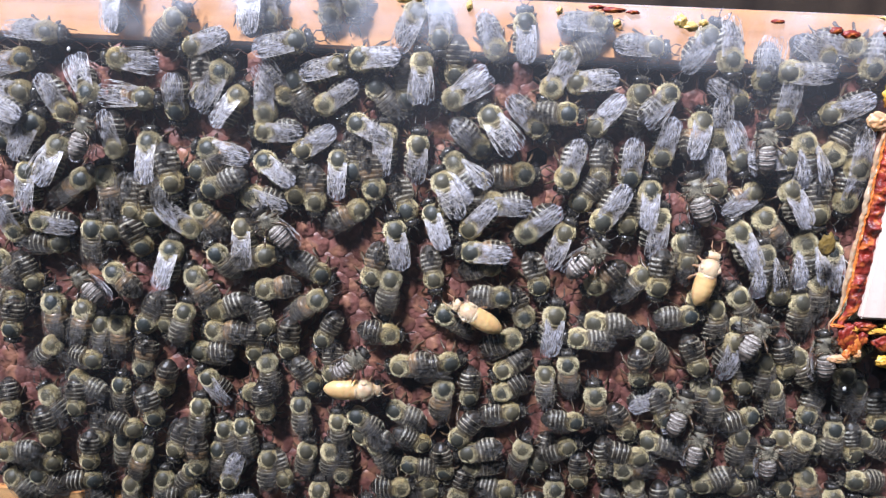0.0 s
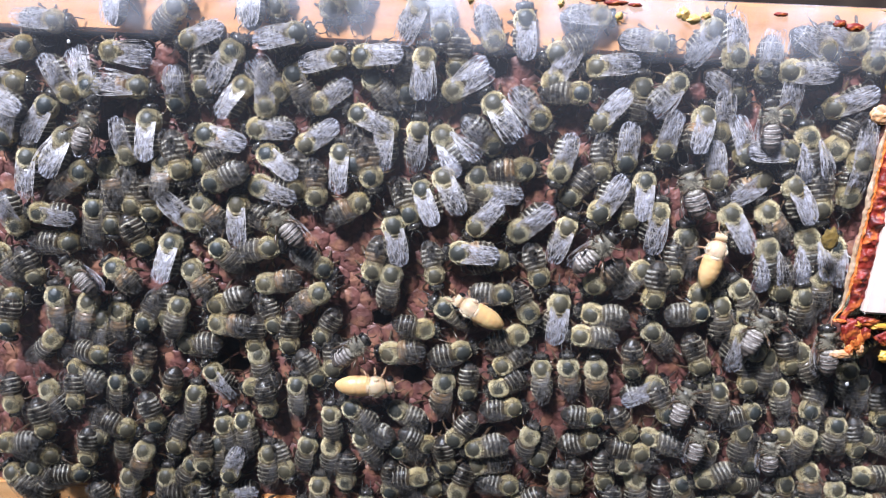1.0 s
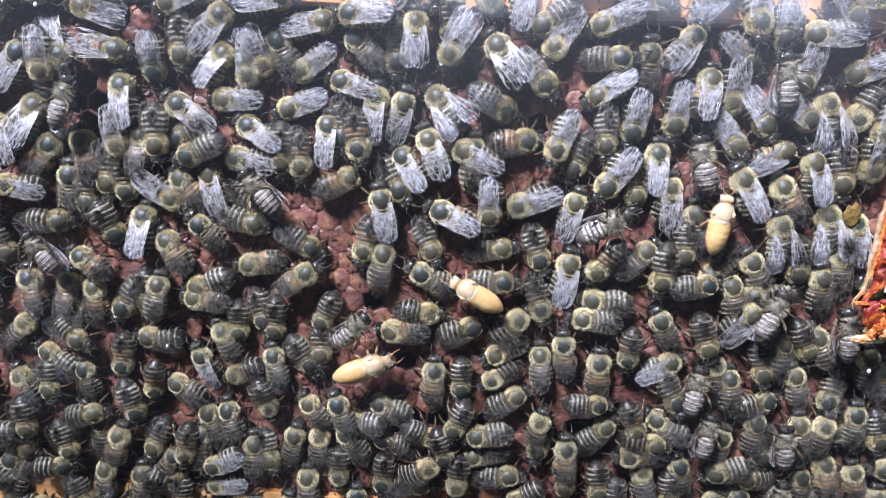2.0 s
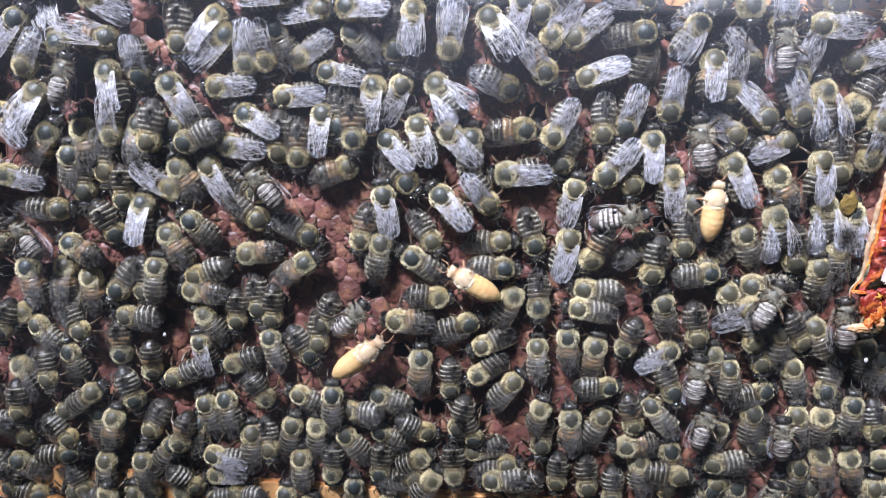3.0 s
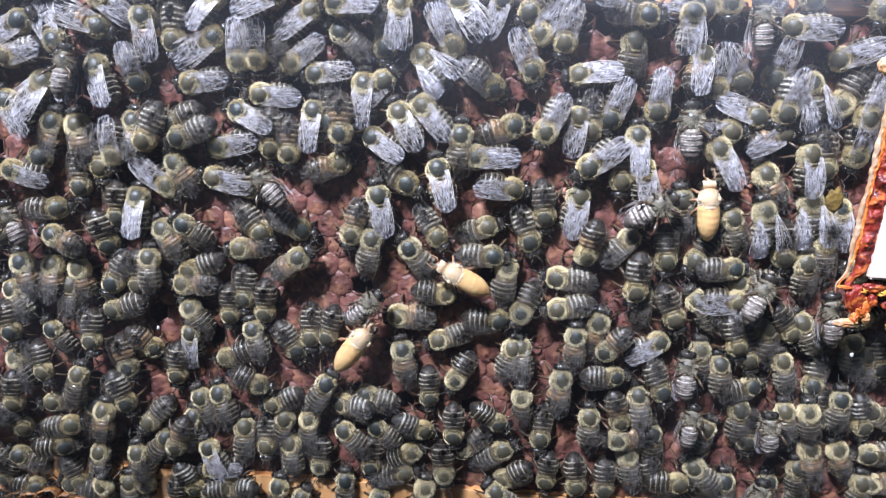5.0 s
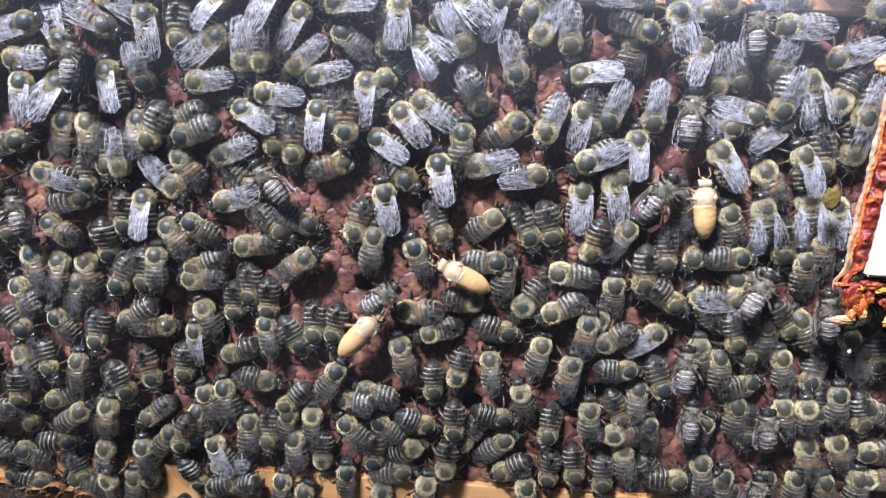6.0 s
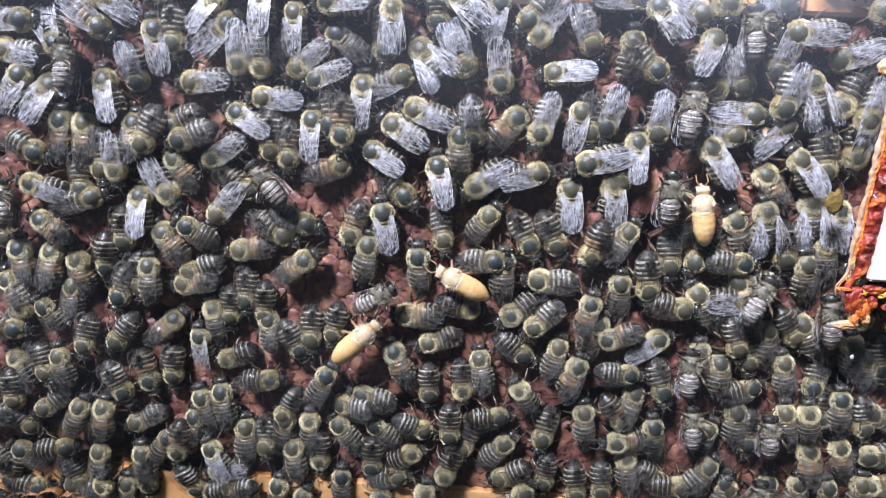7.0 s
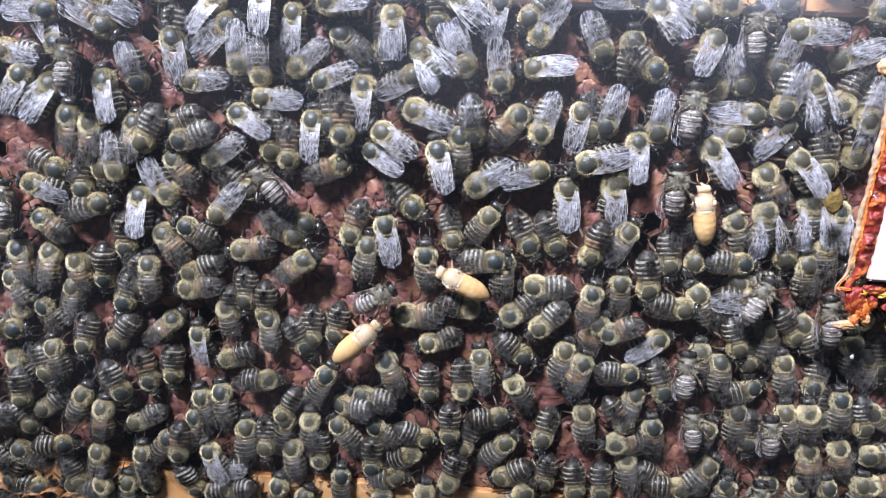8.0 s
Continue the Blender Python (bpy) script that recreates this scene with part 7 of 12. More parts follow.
    tread(116, [(0, at(-84.6, -32.2, 0, 3.1)), (0.5, at(-83.8, -30.0, 0, 3.1)), (1, at(-84.1, -28.8, 0, 3.1)), (1.5, at(-83.5, -27.1, 0, 3.1)), (2, at(-83.5, -26.7, -0, 3.1)), (3.5, at(-82.7, -24.2, -2, 3.1)), (4, at(-83.1, -25.4, -2, 3.1)), (4.5, at(-84.8, -27.2, 17, 3.1)), (6, at(-95.7, -23.2, 74, 3.1)), (6.5, at(-94.0, -23.8, 93, 3.1)), (7, at(-90.3, -24.5, 112, 3.1)), (7.5, at(-85.8, -28.2, 112, 3.1)), (8, at(-85.8, -28.2, 112, 3.1))])
    tread(117, [(0, at(-58.6, -26.2, 317, 3.1)), (0.5, at(-58.9, -26.1, 317, 3.1)), (1, at(-58.7, -26.0, 317, 3.1)), (1.5, at(-58.8, -26.0, 318, 3.1)), (2, at(-58.6, -26.2, 320, 3.1)), (4, at(-58.7, -26.1, 325, 3.1)), (4.5, at(-58.1, -26.2, 325, 3.1)), (6, at(-57.9, -25.1, 325, 3.1)), (6.5, at(-58.3, -25.6, 324, 3.1)), (7, at(-58.2, -24.7, 324, 3.1)), (7.5, at(-58.2, -25.0, 324, 3.1)), (8, at(-58.4, -24.6, 324, 3.1))])
    tread(118, [(0, at(-48.9, -30.2, 355, 2.7)), (0.5, at(-49.4, -28.1, 355, 2.7)), (1, at(-50.2, -26.2, 355, 2.7)), (1.5, at(-51.5, -26.4, 347, 2.7)), (2, at(-52.3, -24.9, 340, 2.7)), (3.5, at(-51.4, -25.9, 316, 2.7)), (4, at(-50.6, -26.2, 308, 2.7)), (4.5, at(-50.0, -26.6, 293, 2.7)), (6, at(-48.1, -34.6, 248, 2.7)), (6.5, at(-48.5, -36.0, 233, 2.7)), (7, at(-48.7, -36.4, 218, 2.7)), (7.5, at(-47.6, -35.7, 218, 2.7)), (8, at(-48.7, -36.4, 218, 2.7))])
    tread(119, [(0, at(58.6, -33.3, 13, 7.2)), (0.5, at(59.9, -30.5, 13, 7.2)), (1, at(59.3, -30.3, 13, 7.2)), (1.5, at(58.3, -29.1, 11, 7.2)), (2, at(57.6, -27.2, 8, 7.2)), (3.5, at(56.5, -26.6, 1, 7.2)), (4.5, at(58.2, -27.1, -3, 7.2)), (6, at(57.5, -27.5, -6, 7.2)), (6.5, at(57.2, -27.0, -7, 7.2)), (7, at(57.1, -28.2, -8, 7.2)), (7.5, at(57.4, -28.3, -8, 7.2)), (8, at(57.3, -28.0, -8, 7.2))])
    tread(120, [(0, at(29.1, -19.9, 216, 2.8)), (0.5, at(28.3, -19.7, 216, 2.8)), (1, at(26.4, -20.0, 216, 2.8)), (1.5, at(26.2, -19.5, 210, 2.8)), (2, at(26.5, -19.3, 205, 2.8)), (3.5, at(22.9, -23.5, 189, 2.8)), (4, at(21.6, -27.4, 184, 2.8)), (4.5, at(22.9, -30.7, 178, 2.8)), (6, at(26.1, -38.1, 162, 2.8)), (6.5, at(27.0, -39.7, 157, 2.8)), (7, at(27.3, -39.2, 152, 2.8)), (7.5, at(27.2, -40.5, 152, 2.8)), (8, at(27.3, -39.4, 152, 2.8))])
    tread(121, [(0, at(5.0, -32.5, 269, 5.1)), (0.5, at(3.2, -34.3, 269, 5.1)), (1, at(2.0, -34.2, 269, 5.1)), (1.5, at(-0.1, -31.8, 281, 5.1)), (2, at(-1.1, -30.2, 293, 5.1)), (3.5, at(-0.3, -28.7, 330, 5.1)), (4, at(0.1, -27.4, 342, 5.1)), (4.5, at(0.6, -25.3, 343, 5.1)), (6.5, at(0.2, -23.6, 347, 5.1)), (7, at(0.6, -23.4, 347, 5.1)), (7.5, at(0.6, -21.0, 347, 5.1)), (8, at(0.5, -20.0, 347, 5.1))])
    tread(122, [(0, at(80.8, -27.2, 347, 3.2)), (1.5, at(80.7, -27.3, 348, 3.2)), (2, at(80.9, -27.3, 349, 3.2)), (4, at(80.7, -27.4, 352, 3.2)), (7, at(80.8, -27.3, 352, 3.2)), (7.5, at(80.7, -27.4, 352, 3.2)), (8, at(80.8, -27.3, 352, 3.2))])
    tread(123, [(0, at(-75.1, -27.5, 179, 2.7)), (8, at(-75.1, -27.5, 180, 2.7))])
    tread(124, [(0, at(-41.8, -27.5, 317, 7.4, True)), (1, at(-39.5, -28.2, 317, 7.4, True)), (1.5, at(-39.4, -27.4, 317, 7.4, True)), (2, at(-41.3, -26.1, 317, 7.4, True)), (3.5, at(-38.6, -27.8, 318, 7.4, True)), (4, at(-37.3, -28.0, 319, 7.4, True)), (6, at(-37.8, -27.6, 319, 7.4, True)), (7, at(-37.6, -26.9, 318, 7.4, True)), (8, at(-37.7, -26.9, 318, 7.4, True))])
    tread(125, [(0, at(-10.7, -23.9, 158, 2.9)), (0.5, at(-10.9, -24.5, 158, 2.9)), (1, at(-10.2, -26.1, 158, 2.9)), (1.5, at(-9.1, -26.4, 151, 2.9)), (2, at(-10.7, -26.0, 144, 2.9)), (3.5, at(-6.8, -27.5, 124, 2.9)), (4, at(-6.1, -28.3, 117, 2.9)), (6, at(-7.0, -27.3, 124, 2.9)), (6.5, at(-7.4, -27.6, 126, 2.9)), (7, at(-6.7, -30.1, 127, 2.9)), (7.5, at(-5.5, -31.9, 127, 2.9)), (8, at(-4.7, -32.6, 127, 2.9))])
    tread(126, [(0, at(53.7, -28.4, -5, 2.7)), (1, at(53.7, -28.4, -9, 2.7)), (8, at(53.7, -28.4, -8, 2.7))])
    tread(127, [(0, at(4.3, -27.0, 221, 4.7)), (0.5, at(4.3, -28.0, 221, 4.7)), (1, at(5.6, -27.9, 221, 4.7)), (1.5, at(8.3, -30.2, 202, 4.7)), (3.5, at(10.3, -30.0, 122, 4.7)), (4, at(13.8, -28.6, 102, 4.7)), (4.5, at(14.9, -28.3, 98, 4.7)), (6, at(21.5, -24.8, 85, 4.7)), (6.5, at(21.8, -23.9, 81, 4.7)), (7, at(22.0, -23.5, 77, 4.7)), (7.5, at(22.4, -23.6, 77, 4.7)), (8, at(22.2, -23.2, 77, 4.7))])
    tread(128, [(0, at(86.9, -28.9, 352, 2.9)), (4.5, at(87.0, -28.7, 352, 2.9)), (6, at(86.8, -28.7, 352, 2.9)), (8, at(86.8, -28.9, 352, 2.9))])
    tread(129, [(0, at(-95.6, -30.5, 275, 5.2)), (0.5, at(-95.7, -30.4, 275, 5.2)), (1, at(-95.9, -30.0, 275, 5.2)), (1.5, at(-95.7, -30.1, 276, 5.2)), (2, at(-96.3, -29.0, 277, 5.2)), (4, at(-95.4, -29.5, 282, 5.2)), (4.5, at(-96.1, -29.1, 283, 5.2)), (6, at(-88.6, -29.9, 286, 5.2)), (6.5, at(-89.2, -33.3, 286, 5.2)), (7, at(-90.2, -31.5, 287, 5.2)), (7.5, at(-93.8, -30.2, 287, 5.2)), (8, at(-90.2, -31.5, 287, 5.2))])
    tread(130, [(0, at(71.0, -29.8, 353, 5.0)), (0.5, at(71.2, -29.5, 353, 5.0)), (1.5, at(70.9, -29.6, 352, 5.0)), (2, at(70.5, -29.7, 351, 5.0)), (3.5, at(70.1, -29.8, 349, 5.0)), (4, at(70.2, -29.7, 348, 5.0)), (4.5, at(70.4, -29.8, 349, 5.0)), (7, at(70.8, -29.5, 353, 5.0)), (7.5, at(70.7, -29.6, 353, 5.0)), (8, at(70.8, -29.5, 353, 5.0))])
    tread(131, [(0, at(-41.7, -30.5, 120, 2.7)), (0.5, at(-41.7, -30.5, 116, 2.7)), (8, at(-41.7, -30.5, 120, 2.7))])
    tread(132, [(0, at(-61.3, -30.4, 129, 2.8)), (0.5, at(-61.0, -30.5, 129, 2.8)), (1, at(-60.8, -30.4, 129, 2.8)), (1.5, at(-60.9, -30.1, 127, 2.8)), (2, at(-60.9, -30.5, 125, 2.8)), (3.5, at(-60.6, -30.7, 120, 2.8)), (4, at(-60.8, -30.6, 118, 2.8)), (4.5, at(-60.4, -30.8, 123, 2.8)), (6, at(-60.0, -31.7, 139, 2.8)), (6.5, at(-60.1, -32.3, 145, 2.8)), (7, at(-60.2, -32.3, 150, 2.8)), (7.5, at(-60.2, -32.1, 150, 2.8)), (8, at(-60.4, -32.3, 150, 2.8))])
    tread(133, [(0, at(-13.1, -28.5, 348, 5.0)), (0.5, at(-13.7, -28.7, 348, 5.0)), (1, at(-13.7, -28.9, 348, 5.0)), (1.5, at(-13.1, -28.9, 348, 5.0)), (2, at(-14.4, -28.3, 348, 5.0)), (3.5, at(-12.4, -31.0, 348, 5.0)), (4, at(-11.9, -31.7, 348, 5.0)), (4.5, at(-12.5, -30.7, 348, 5.0)), (6, at(-11.5, -30.6, 348, 5.0)), (6.5, at(-11.3, -31.6, 348, 5.0)), (7, at(-11.2, -34.0, 348, 5.0)), (7.5, at(-10.3, -35.8, 348, 5.0)), (8, at(-10.5, -36.7, 348, 5.0))])
    tread(134, [(0, at(32.4, -30.4, 40, 7.9, True)), (0.5, at(32.4, -30.4, 40, 7.9, True)), (1, at(33.6, -30.4, 40, 7.9, True)), (1.5, at(33.7, -30.8, 48, 7.9, True)), (2, at(35.0, -29.9, 56, 7.9, True)), (4, at(44.6, -31.8, 87, 7.9, True)), (4.5, at(47.0, -30.9, 72, 7.9, True)), (6, at(48.4, -26.0, 28, 7.9, True)), (6.5, at(48.8, -26.3, 14, 7.9, True)), (7, at(49.9, -25.0, -1, 7.9, True)), (7.5, at(50.8, -23.2, -1, 7.9, True)), (8, at(50.8, -23.2, -1, 7.9, True))])
    tread(135, [(0, at(25.1, -47.4, 7, 2.8)), (0.5, at(25.1, -47.3, 7, 2.8)), (1, at(25.8, -45.7, 7, 2.8)), (1.5, at(26.7, -43.1, 9, 2.8)), (2, at(27.1, -40.8, 10, 2.8)), (3.5, at(28.3, -35.1, 14, 2.8)), (4, at(30.0, -31.9, 15, 2.8)), (4.5, at(30.9, -29.7, 12, 2.8)), (6, at(31.9, -27.9, 2, 2.8)), (7, at(29.4, -26.8, -5, 2.8)), (7.5, at(28.6, -26.6, -5, 2.8)), (8, at(28.7, -26.7, -5, 2.8))])
    tread(136, [(0, at(-80.2, -32.3, 181, 2.7)), (8, at(-80.2, -32.3, 179, 2.7))])
    tread(137, [(0, at(67.3, -40.4, 325, 2.7)), (0.5, at(66.9, -40.0, 325, 2.7)), (1, at(67.0, -39.8, 325, 2.7)), (1.5, at(66.7, -38.5, 327, 2.7)), (2, at(66.5, -38.2, 330, 2.7)), (3.5, at(64.6, -32.7, 337, 2.7)), (4, at(64.7, -32.4, 339, 2.7)), (4.5, at(65.0, -32.2, 338, 2.7)), (6, at(64.5, -31.4, 336, 2.7)), (6.5, at(64.7, -31.6, 335, 2.7)), (7, at(65.6, -32.1, 334, 2.7)), (7.5, at(64.5, -32.8, 334, 2.7)), (8, at(65.6, -32.1, 334, 2.7))])
    tread(138, [(0, at(-102.0, -32.9, 163, 5.0)), (0.5, at(-101.8, -33.0, 163, 5.0)), (1, at(-101.9, -33.0, 163, 5.0)), (1.5, at(-101.6, -33.2, 163, 5.0)), (8, at(-101.6, -33.2, 163, 5.0))])
    tread(139, [(0, at(-66.2, -36.6, 9, 2.7)), (0.5, at(-65.9, -36.8, 9, 2.7)), (1, at(-66.3, -36.5, 9, 2.7)), (1.5, at(-67.0, -35.8, 8, 2.7)), (2, at(-67.4, -35.2, 6, 2.7)), (3.5, at(-67.2, -34.9, 2, 2.7)), (4, at(-67.4, -34.7, 0, 2.7)), (4.5, at(-67.2, -34.2, -0, 2.7)), (6, at(-66.9, -35.4, -2, 2.7)), (6.5, at(-66.5, -34.6, -2, 2.7)), (7, at(-66.7, -33.8, -3, 2.7)), (7.5, at(-66.6, -33.8, -3, 2.7)), (8, at(-66.8, -33.8, -3, 2.7))])
    tread(140, [(0, at(95.2, -34.7, 180, 2.7)), (8, at(95.2, -34.7, 179, 2.7))])
    tread(141, [(0, at(-70.3, -28.4, 174, 3.0)), (1, at(-70.8, -28.7, 174, 3.0)), (1.5, at(-70.8, -28.4, 175, 3.0)), (2, at(-70.9, -29.1, 176, 3.0)), (3.5, at(-71.5, -35.2, 179, 3.0)), (4, at(-71.8, -35.7, 180, 3.0)), (4.5, at(-71.7, -36.8, 180, 3.0)), (6, at(-71.4, -41.0, 180, 3.0)), (6.5, at(-70.5, -41.3, 180, 3.0)), (7, at(-70.7, -43.8, 180, 3.0)), (7.5, at(-71.0, -44.6, 180, 3.0)), (8, at(-70.3, -45.2, 180, 3.0))])
    tread(142, [(0, at(84.9, -36.1, -0, 2.7)), (8, at(84.9, -36.1, -1, 2.7))])
    tread(143, [(0, at(-92.8, -35.7, 89, 3.2)), (0.5, at(-91.8, -36.0, 89, 3.2)), (1, at(-90.5, -37.1, 89, 3.2)), (1.5, at(-88.9, -37.2, 89, 3.2)), (2, at(-86.6, -36.8, 90, 3.2)), (3.5, at(-86.2, -36.7, 91, 3.2)), (4, at(-86.2, -37.1, 92, 3.2)), (4.5, at(-86.2, -37.6, 89, 3.2)), (6, at(-81.7, -35.6, 79, 3.2)), (6.5, at(-78.6, -33.7, 76, 3.2)), (7, at(-77.9, -34.2, 73, 3.2)), (7.5, at(-77.4, -34.6, 73, 3.2)), (8, at(-76.3, -35.5, 73, 3.2))])
    tread(144, [(0, at(44.4, -36.5, 45, 3.1)), (0.5, at(44.7, -36.6, 45, 3.1)), (1, at(44.0, -36.6, 45, 3.1)), (1.5, at(43.4, -36.8, 46, 3.1)), (3.5, at(43.6, -37.2, 49, 3.1)), (4, at(43.3, -37.5, 50, 3.1)), (4.5, at(43.4, -37.6, 47, 3.1)), (6, at(42.5, -36.2, 36, 3.1)), (6.5, at(42.7, -35.9, 33, 3.1)), (7, at(42.7, -35.8, 30, 3.1)), (8, at(42.7, -35.8, 30, 3.1))])
    tread(145, [(0, at(-54.5, -36.2, 319, 4.8)), (0.5, at(-53.9, -36.3, 319, 4.8)), (1, at(-54.2, -36.4, 319, 4.8)), (1.5, at(-54.4, -36.3, 318, 4.8)), (2, at(-54.1, -35.9, 316, 4.8)), (3.5, at(-55.9, -38.4, 310, 4.8)), (4, at(-55.9, -38.6, 309, 4.8)), (4.5, at(-55.9, -39.1, 308, 4.8)), (6, at(-55.2, -39.7, 305, 4.8)), (7, at(-55.1, -39.5, 303, 4.8)), (7.5, at(-54.8, -39.5, 303, 4.8)), (8, at(-55.2, -39.5, 303, 4.8))])
    tread(146, [(0, at(9.4, -36.1, 77, 2.7)), (0.5, at(10.4, -36.6, 77, 2.7)), (1, at(11.1, -36.1, 77, 2.7)), (2, at(12.2, -37.9, 80, 2.7)), (3.5, at(12.9, -38.7, 85, 2.7)), (4, at(13.1, -38.6, 87, 2.7)), (4.5, at(11.5, -37.5, 78, 2.7)), (6, at(13.0, -35.3, 53, 2.7)), (7, at(12.2, -33.7, 36, 2.7)), (7.5, at(12.3, -33.6, 36, 2.7)), (8, at(12.2, -33.9, 36, 2.7))])
    tread(147, [(0, at(-3.8, -39.9, 168, 2.7)), (0.5, at(-3.6, -39.9, 168, 2.7)), (1, at(-3.8, -40.3, 168, 2.7)), (1.5, at(-3.7, -40.2, 162, 2.7)), (2, at(-3.2, -39.2, 156, 2.7)), (3.5, at(-1.9, -39.5, 138, 2.7)), (4, at(-0.7, -39.4, 133, 2.7)), (4.5, at(0.1, -39.3, 139, 2.7)), (6, at(1.6, -39.3, 157, 2.7)), (6.5, at(1.5, -39.2, 163, 2.7)), (7, at(2.3, -39.5, 170, 2.7)), (7.5, at(3.5, -39.5, 170, 2.7)), (8, at(4.4, -39.5, 170, 2.7))])
    tread(148, [(0, at(76.3, -39.3, 173, 3.2)), (0.5, at(76.2, -39.5, 173, 3.2)), (3.5, at(76.2, -39.5, 172, 3.2)), (6, at(76.8, -39.2, 172, 3.2)), (6.5, at(76.8, -39.4, 172, 3.2)), (8, at(76.8, -39.3, 172, 3.2))])
    tread(149, [(0, at(-30.7, -40.1, 123, 2.9)), (1.5, at(-30.2, -40.1, 122, 2.9)), (2, at(-30.2, -39.9, 121, 2.9)), (4.5, at(-30.2, -39.6, 116, 2.9)), (6, at(-29.1, -38.7, 111, 2.9)), (7, at(-28.8, -37.7, 107, 2.9)), (7.5, at(-28.7, -37.4, 107, 2.9)), (8, at(-29.0, -37.7, 107, 2.9))])
    tread(150, [(0, at(-18.4, -39.9, 193, 3.1)), (1, at(-18.4, -39.8, 193, 3.1)), (2, at(-18.1, -39.8, 193, 3.1)), (4, at(-18.2, -39.8, 193, 3.1)), (4.5, at(-18.4, -39.7, 194, 3.1)), (6, at(-18.1, -39.6, 197, 3.1)), (6.5, at(-18.3, -39.6, 198, 3.1)), (7, at(-18.4, -39.3, 199, 3.1)), (8, at(-18.4, -39.3, 199, 3.1))])
    tread(151, [(0, at(20.9, -40.1, 161, 2.8)), (0.5, at(20.9, -40.8, 161, 2.8)), (1, at(20.6, -39.5, 161, 2.8)), (1.5, at(20.6, -40.0, 161, 2.8)), (2, at(20.6, -39.8, 161, 2.8)), (3.5, at(19.9, -38.7, 161, 2.8)), (4, at(20.6, -40.1, 162, 2.8)), (4.5, at(21.5, -39.6, 160, 2.8)), (6, at(21.1, -38.7, 155, 2.8)), (6.5, at(21.4, -39.5, 153, 2.8)), (7, at(21.3, -39.6, 152, 2.8)), (7.5, at(20.9, -39.7, 152, 2.8)), (8, at(21.3, -39.6, 152, 2.8))])
    tread(152, [(0, at(-13.9, -40.7, 8, 3.1)), (0.5, at(-13.9, -40.6, 8, 3.1)), (1, at(-13.9, -40.8, 8, 3.1)), (2, at(-13.7, -40.7, 8, 3.1)), (6, at(-13.7, -40.8, 8, 3.1)), (6.5, at(-13.9, -41.1, 8, 3.1)), (7, at(-14.5, -42.0, 8, 3.1)), (7.5, at(-14.8, -42.4, 8, 3.1)), (8, at(-14.5, -42.0, 8, 3.1))])
    tread(153, [(0, at(-107.9, -40.8, 327, 2.9)), (8, at(-107.9, -40.8, 327, 2.9))])
    tread(154, [(0, at(81.5, -40.9, 352, 3.2)), (4.5, at(81.4, -40.8, 352, 3.2)), (6.5, at(81.6, -40.8, 352, 3.2)), (7, at(81.4, -40.7, 352, 3.2)), (7.5, at(81.7, -40.8, 352, 3.2)), (8, at(81.6, -40.7, 352, 3.2))])
    tread(155, [(0, at(33.9, -38.7, 225, 4.7)), (0.5, at(33.7, -39.5, 225, 4.7)), (1, at(33.4, -39.8, 225, 4.7)), (1.5, at(33.5, -40.5, 219, 4.7)), (2, at(33.3, -41.0, 213, 4.7)), (3.5, at(32.3, -40.9, 196, 4.7)), (4, at(33.2, -41.2, 190, 4.7)), (4.5, at(33.3, -41.1, 191, 4.7)), (6, at(34.9, -40.9, 193, 4.7)), (7, at(34.8, -40.7, 195, 4.7)), (7.5, at(34.6, -41.1, 195, 4.7)), (8, at(34.8, -40.7, 195, 4.7))])
    tread(156, [(0, at(-85.5, -43.1, 315, 7.9, True)), (0.5, at(-87.3, -41.7, 315, 7.9, True)), (1, at(-87.4, -42.4, 315, 7.9, True)), (3.5, at(-93.4, -41.1, 320, 7.9, True)), (4, at(-93.7, -41.2, 321, 7.9, True)), (4.5, at(-93.8, -40.4, 327, 7.9, True)), (6, at(-94.2, -37.1, 346, 7.9, True)), (6.5, at(-94.5, -36.7, 353, 7.9, True)), (7, at(-95.6, -33.8, 359, 7.9, True)), (7.5, at(-96.6, -31.9, 359, 7.9, True)), (8, at(-95.6, -33.9, 359, 7.9, True))])
    tread(157, [(0, at(54.5, -32.5, 184, 3.2)), (0.5, at(52.6, -34.0, 184, 3.2)), (1, at(51.2, -36.8, 184, 3.2)), (1.5, at(51.0, -37.2, 183, 3.2)), (2, at(51.6, -37.1, 181, 3.2)), (3.5, at(52.2, -38.8, 178, 3.2)), (4, at(51.3, -41.3, 177, 3.2)), (4.5, at(51.4, -41.4, 177, 3.2)), (6, at(51.6, -42.7, 176, 3.2)), (6.5, at(52.0, -43.0, 176, 3.2)), (7, at(52.3, -42.3, 176, 3.2)), (7.5, at(52.3, -43.5, 176, 3.2)), (8, at(52.3, -42.3, 176, 3.2))])
    tread(158, [(0, at(58.1, -41.4, -147, 2.7)), (1.5, at(58.1, -41.4, -144, 2.7)), (8, at(58.1, -41.4, -147, 2.7))])
    tread(159, [(0, at(-60.5, -42.6, 325, 2.8)), (1, at(-61.2, -42.4, 325, 2.8)), (1.5, at(-61.9, -41.2, 325, 2.8)), (2, at(-62.1, -40.4, 325, 2.8)), (3.5, at(-61.1, -41.7, 325, 2.8)), (4.5, at(-61.3, -41.2, 324, 2.8)), (6, at(-61.1, -41.5, 321, 2.8)), (6.5, at(-60.9, -41.4, 321, 2.8)), (7, at(-61.5, -41.7, 320, 2.8)), (7.5, at(-61.2, -42.0, 320, 2.8)), (8, at(-61.4, -41.9, 320, 2.8))])
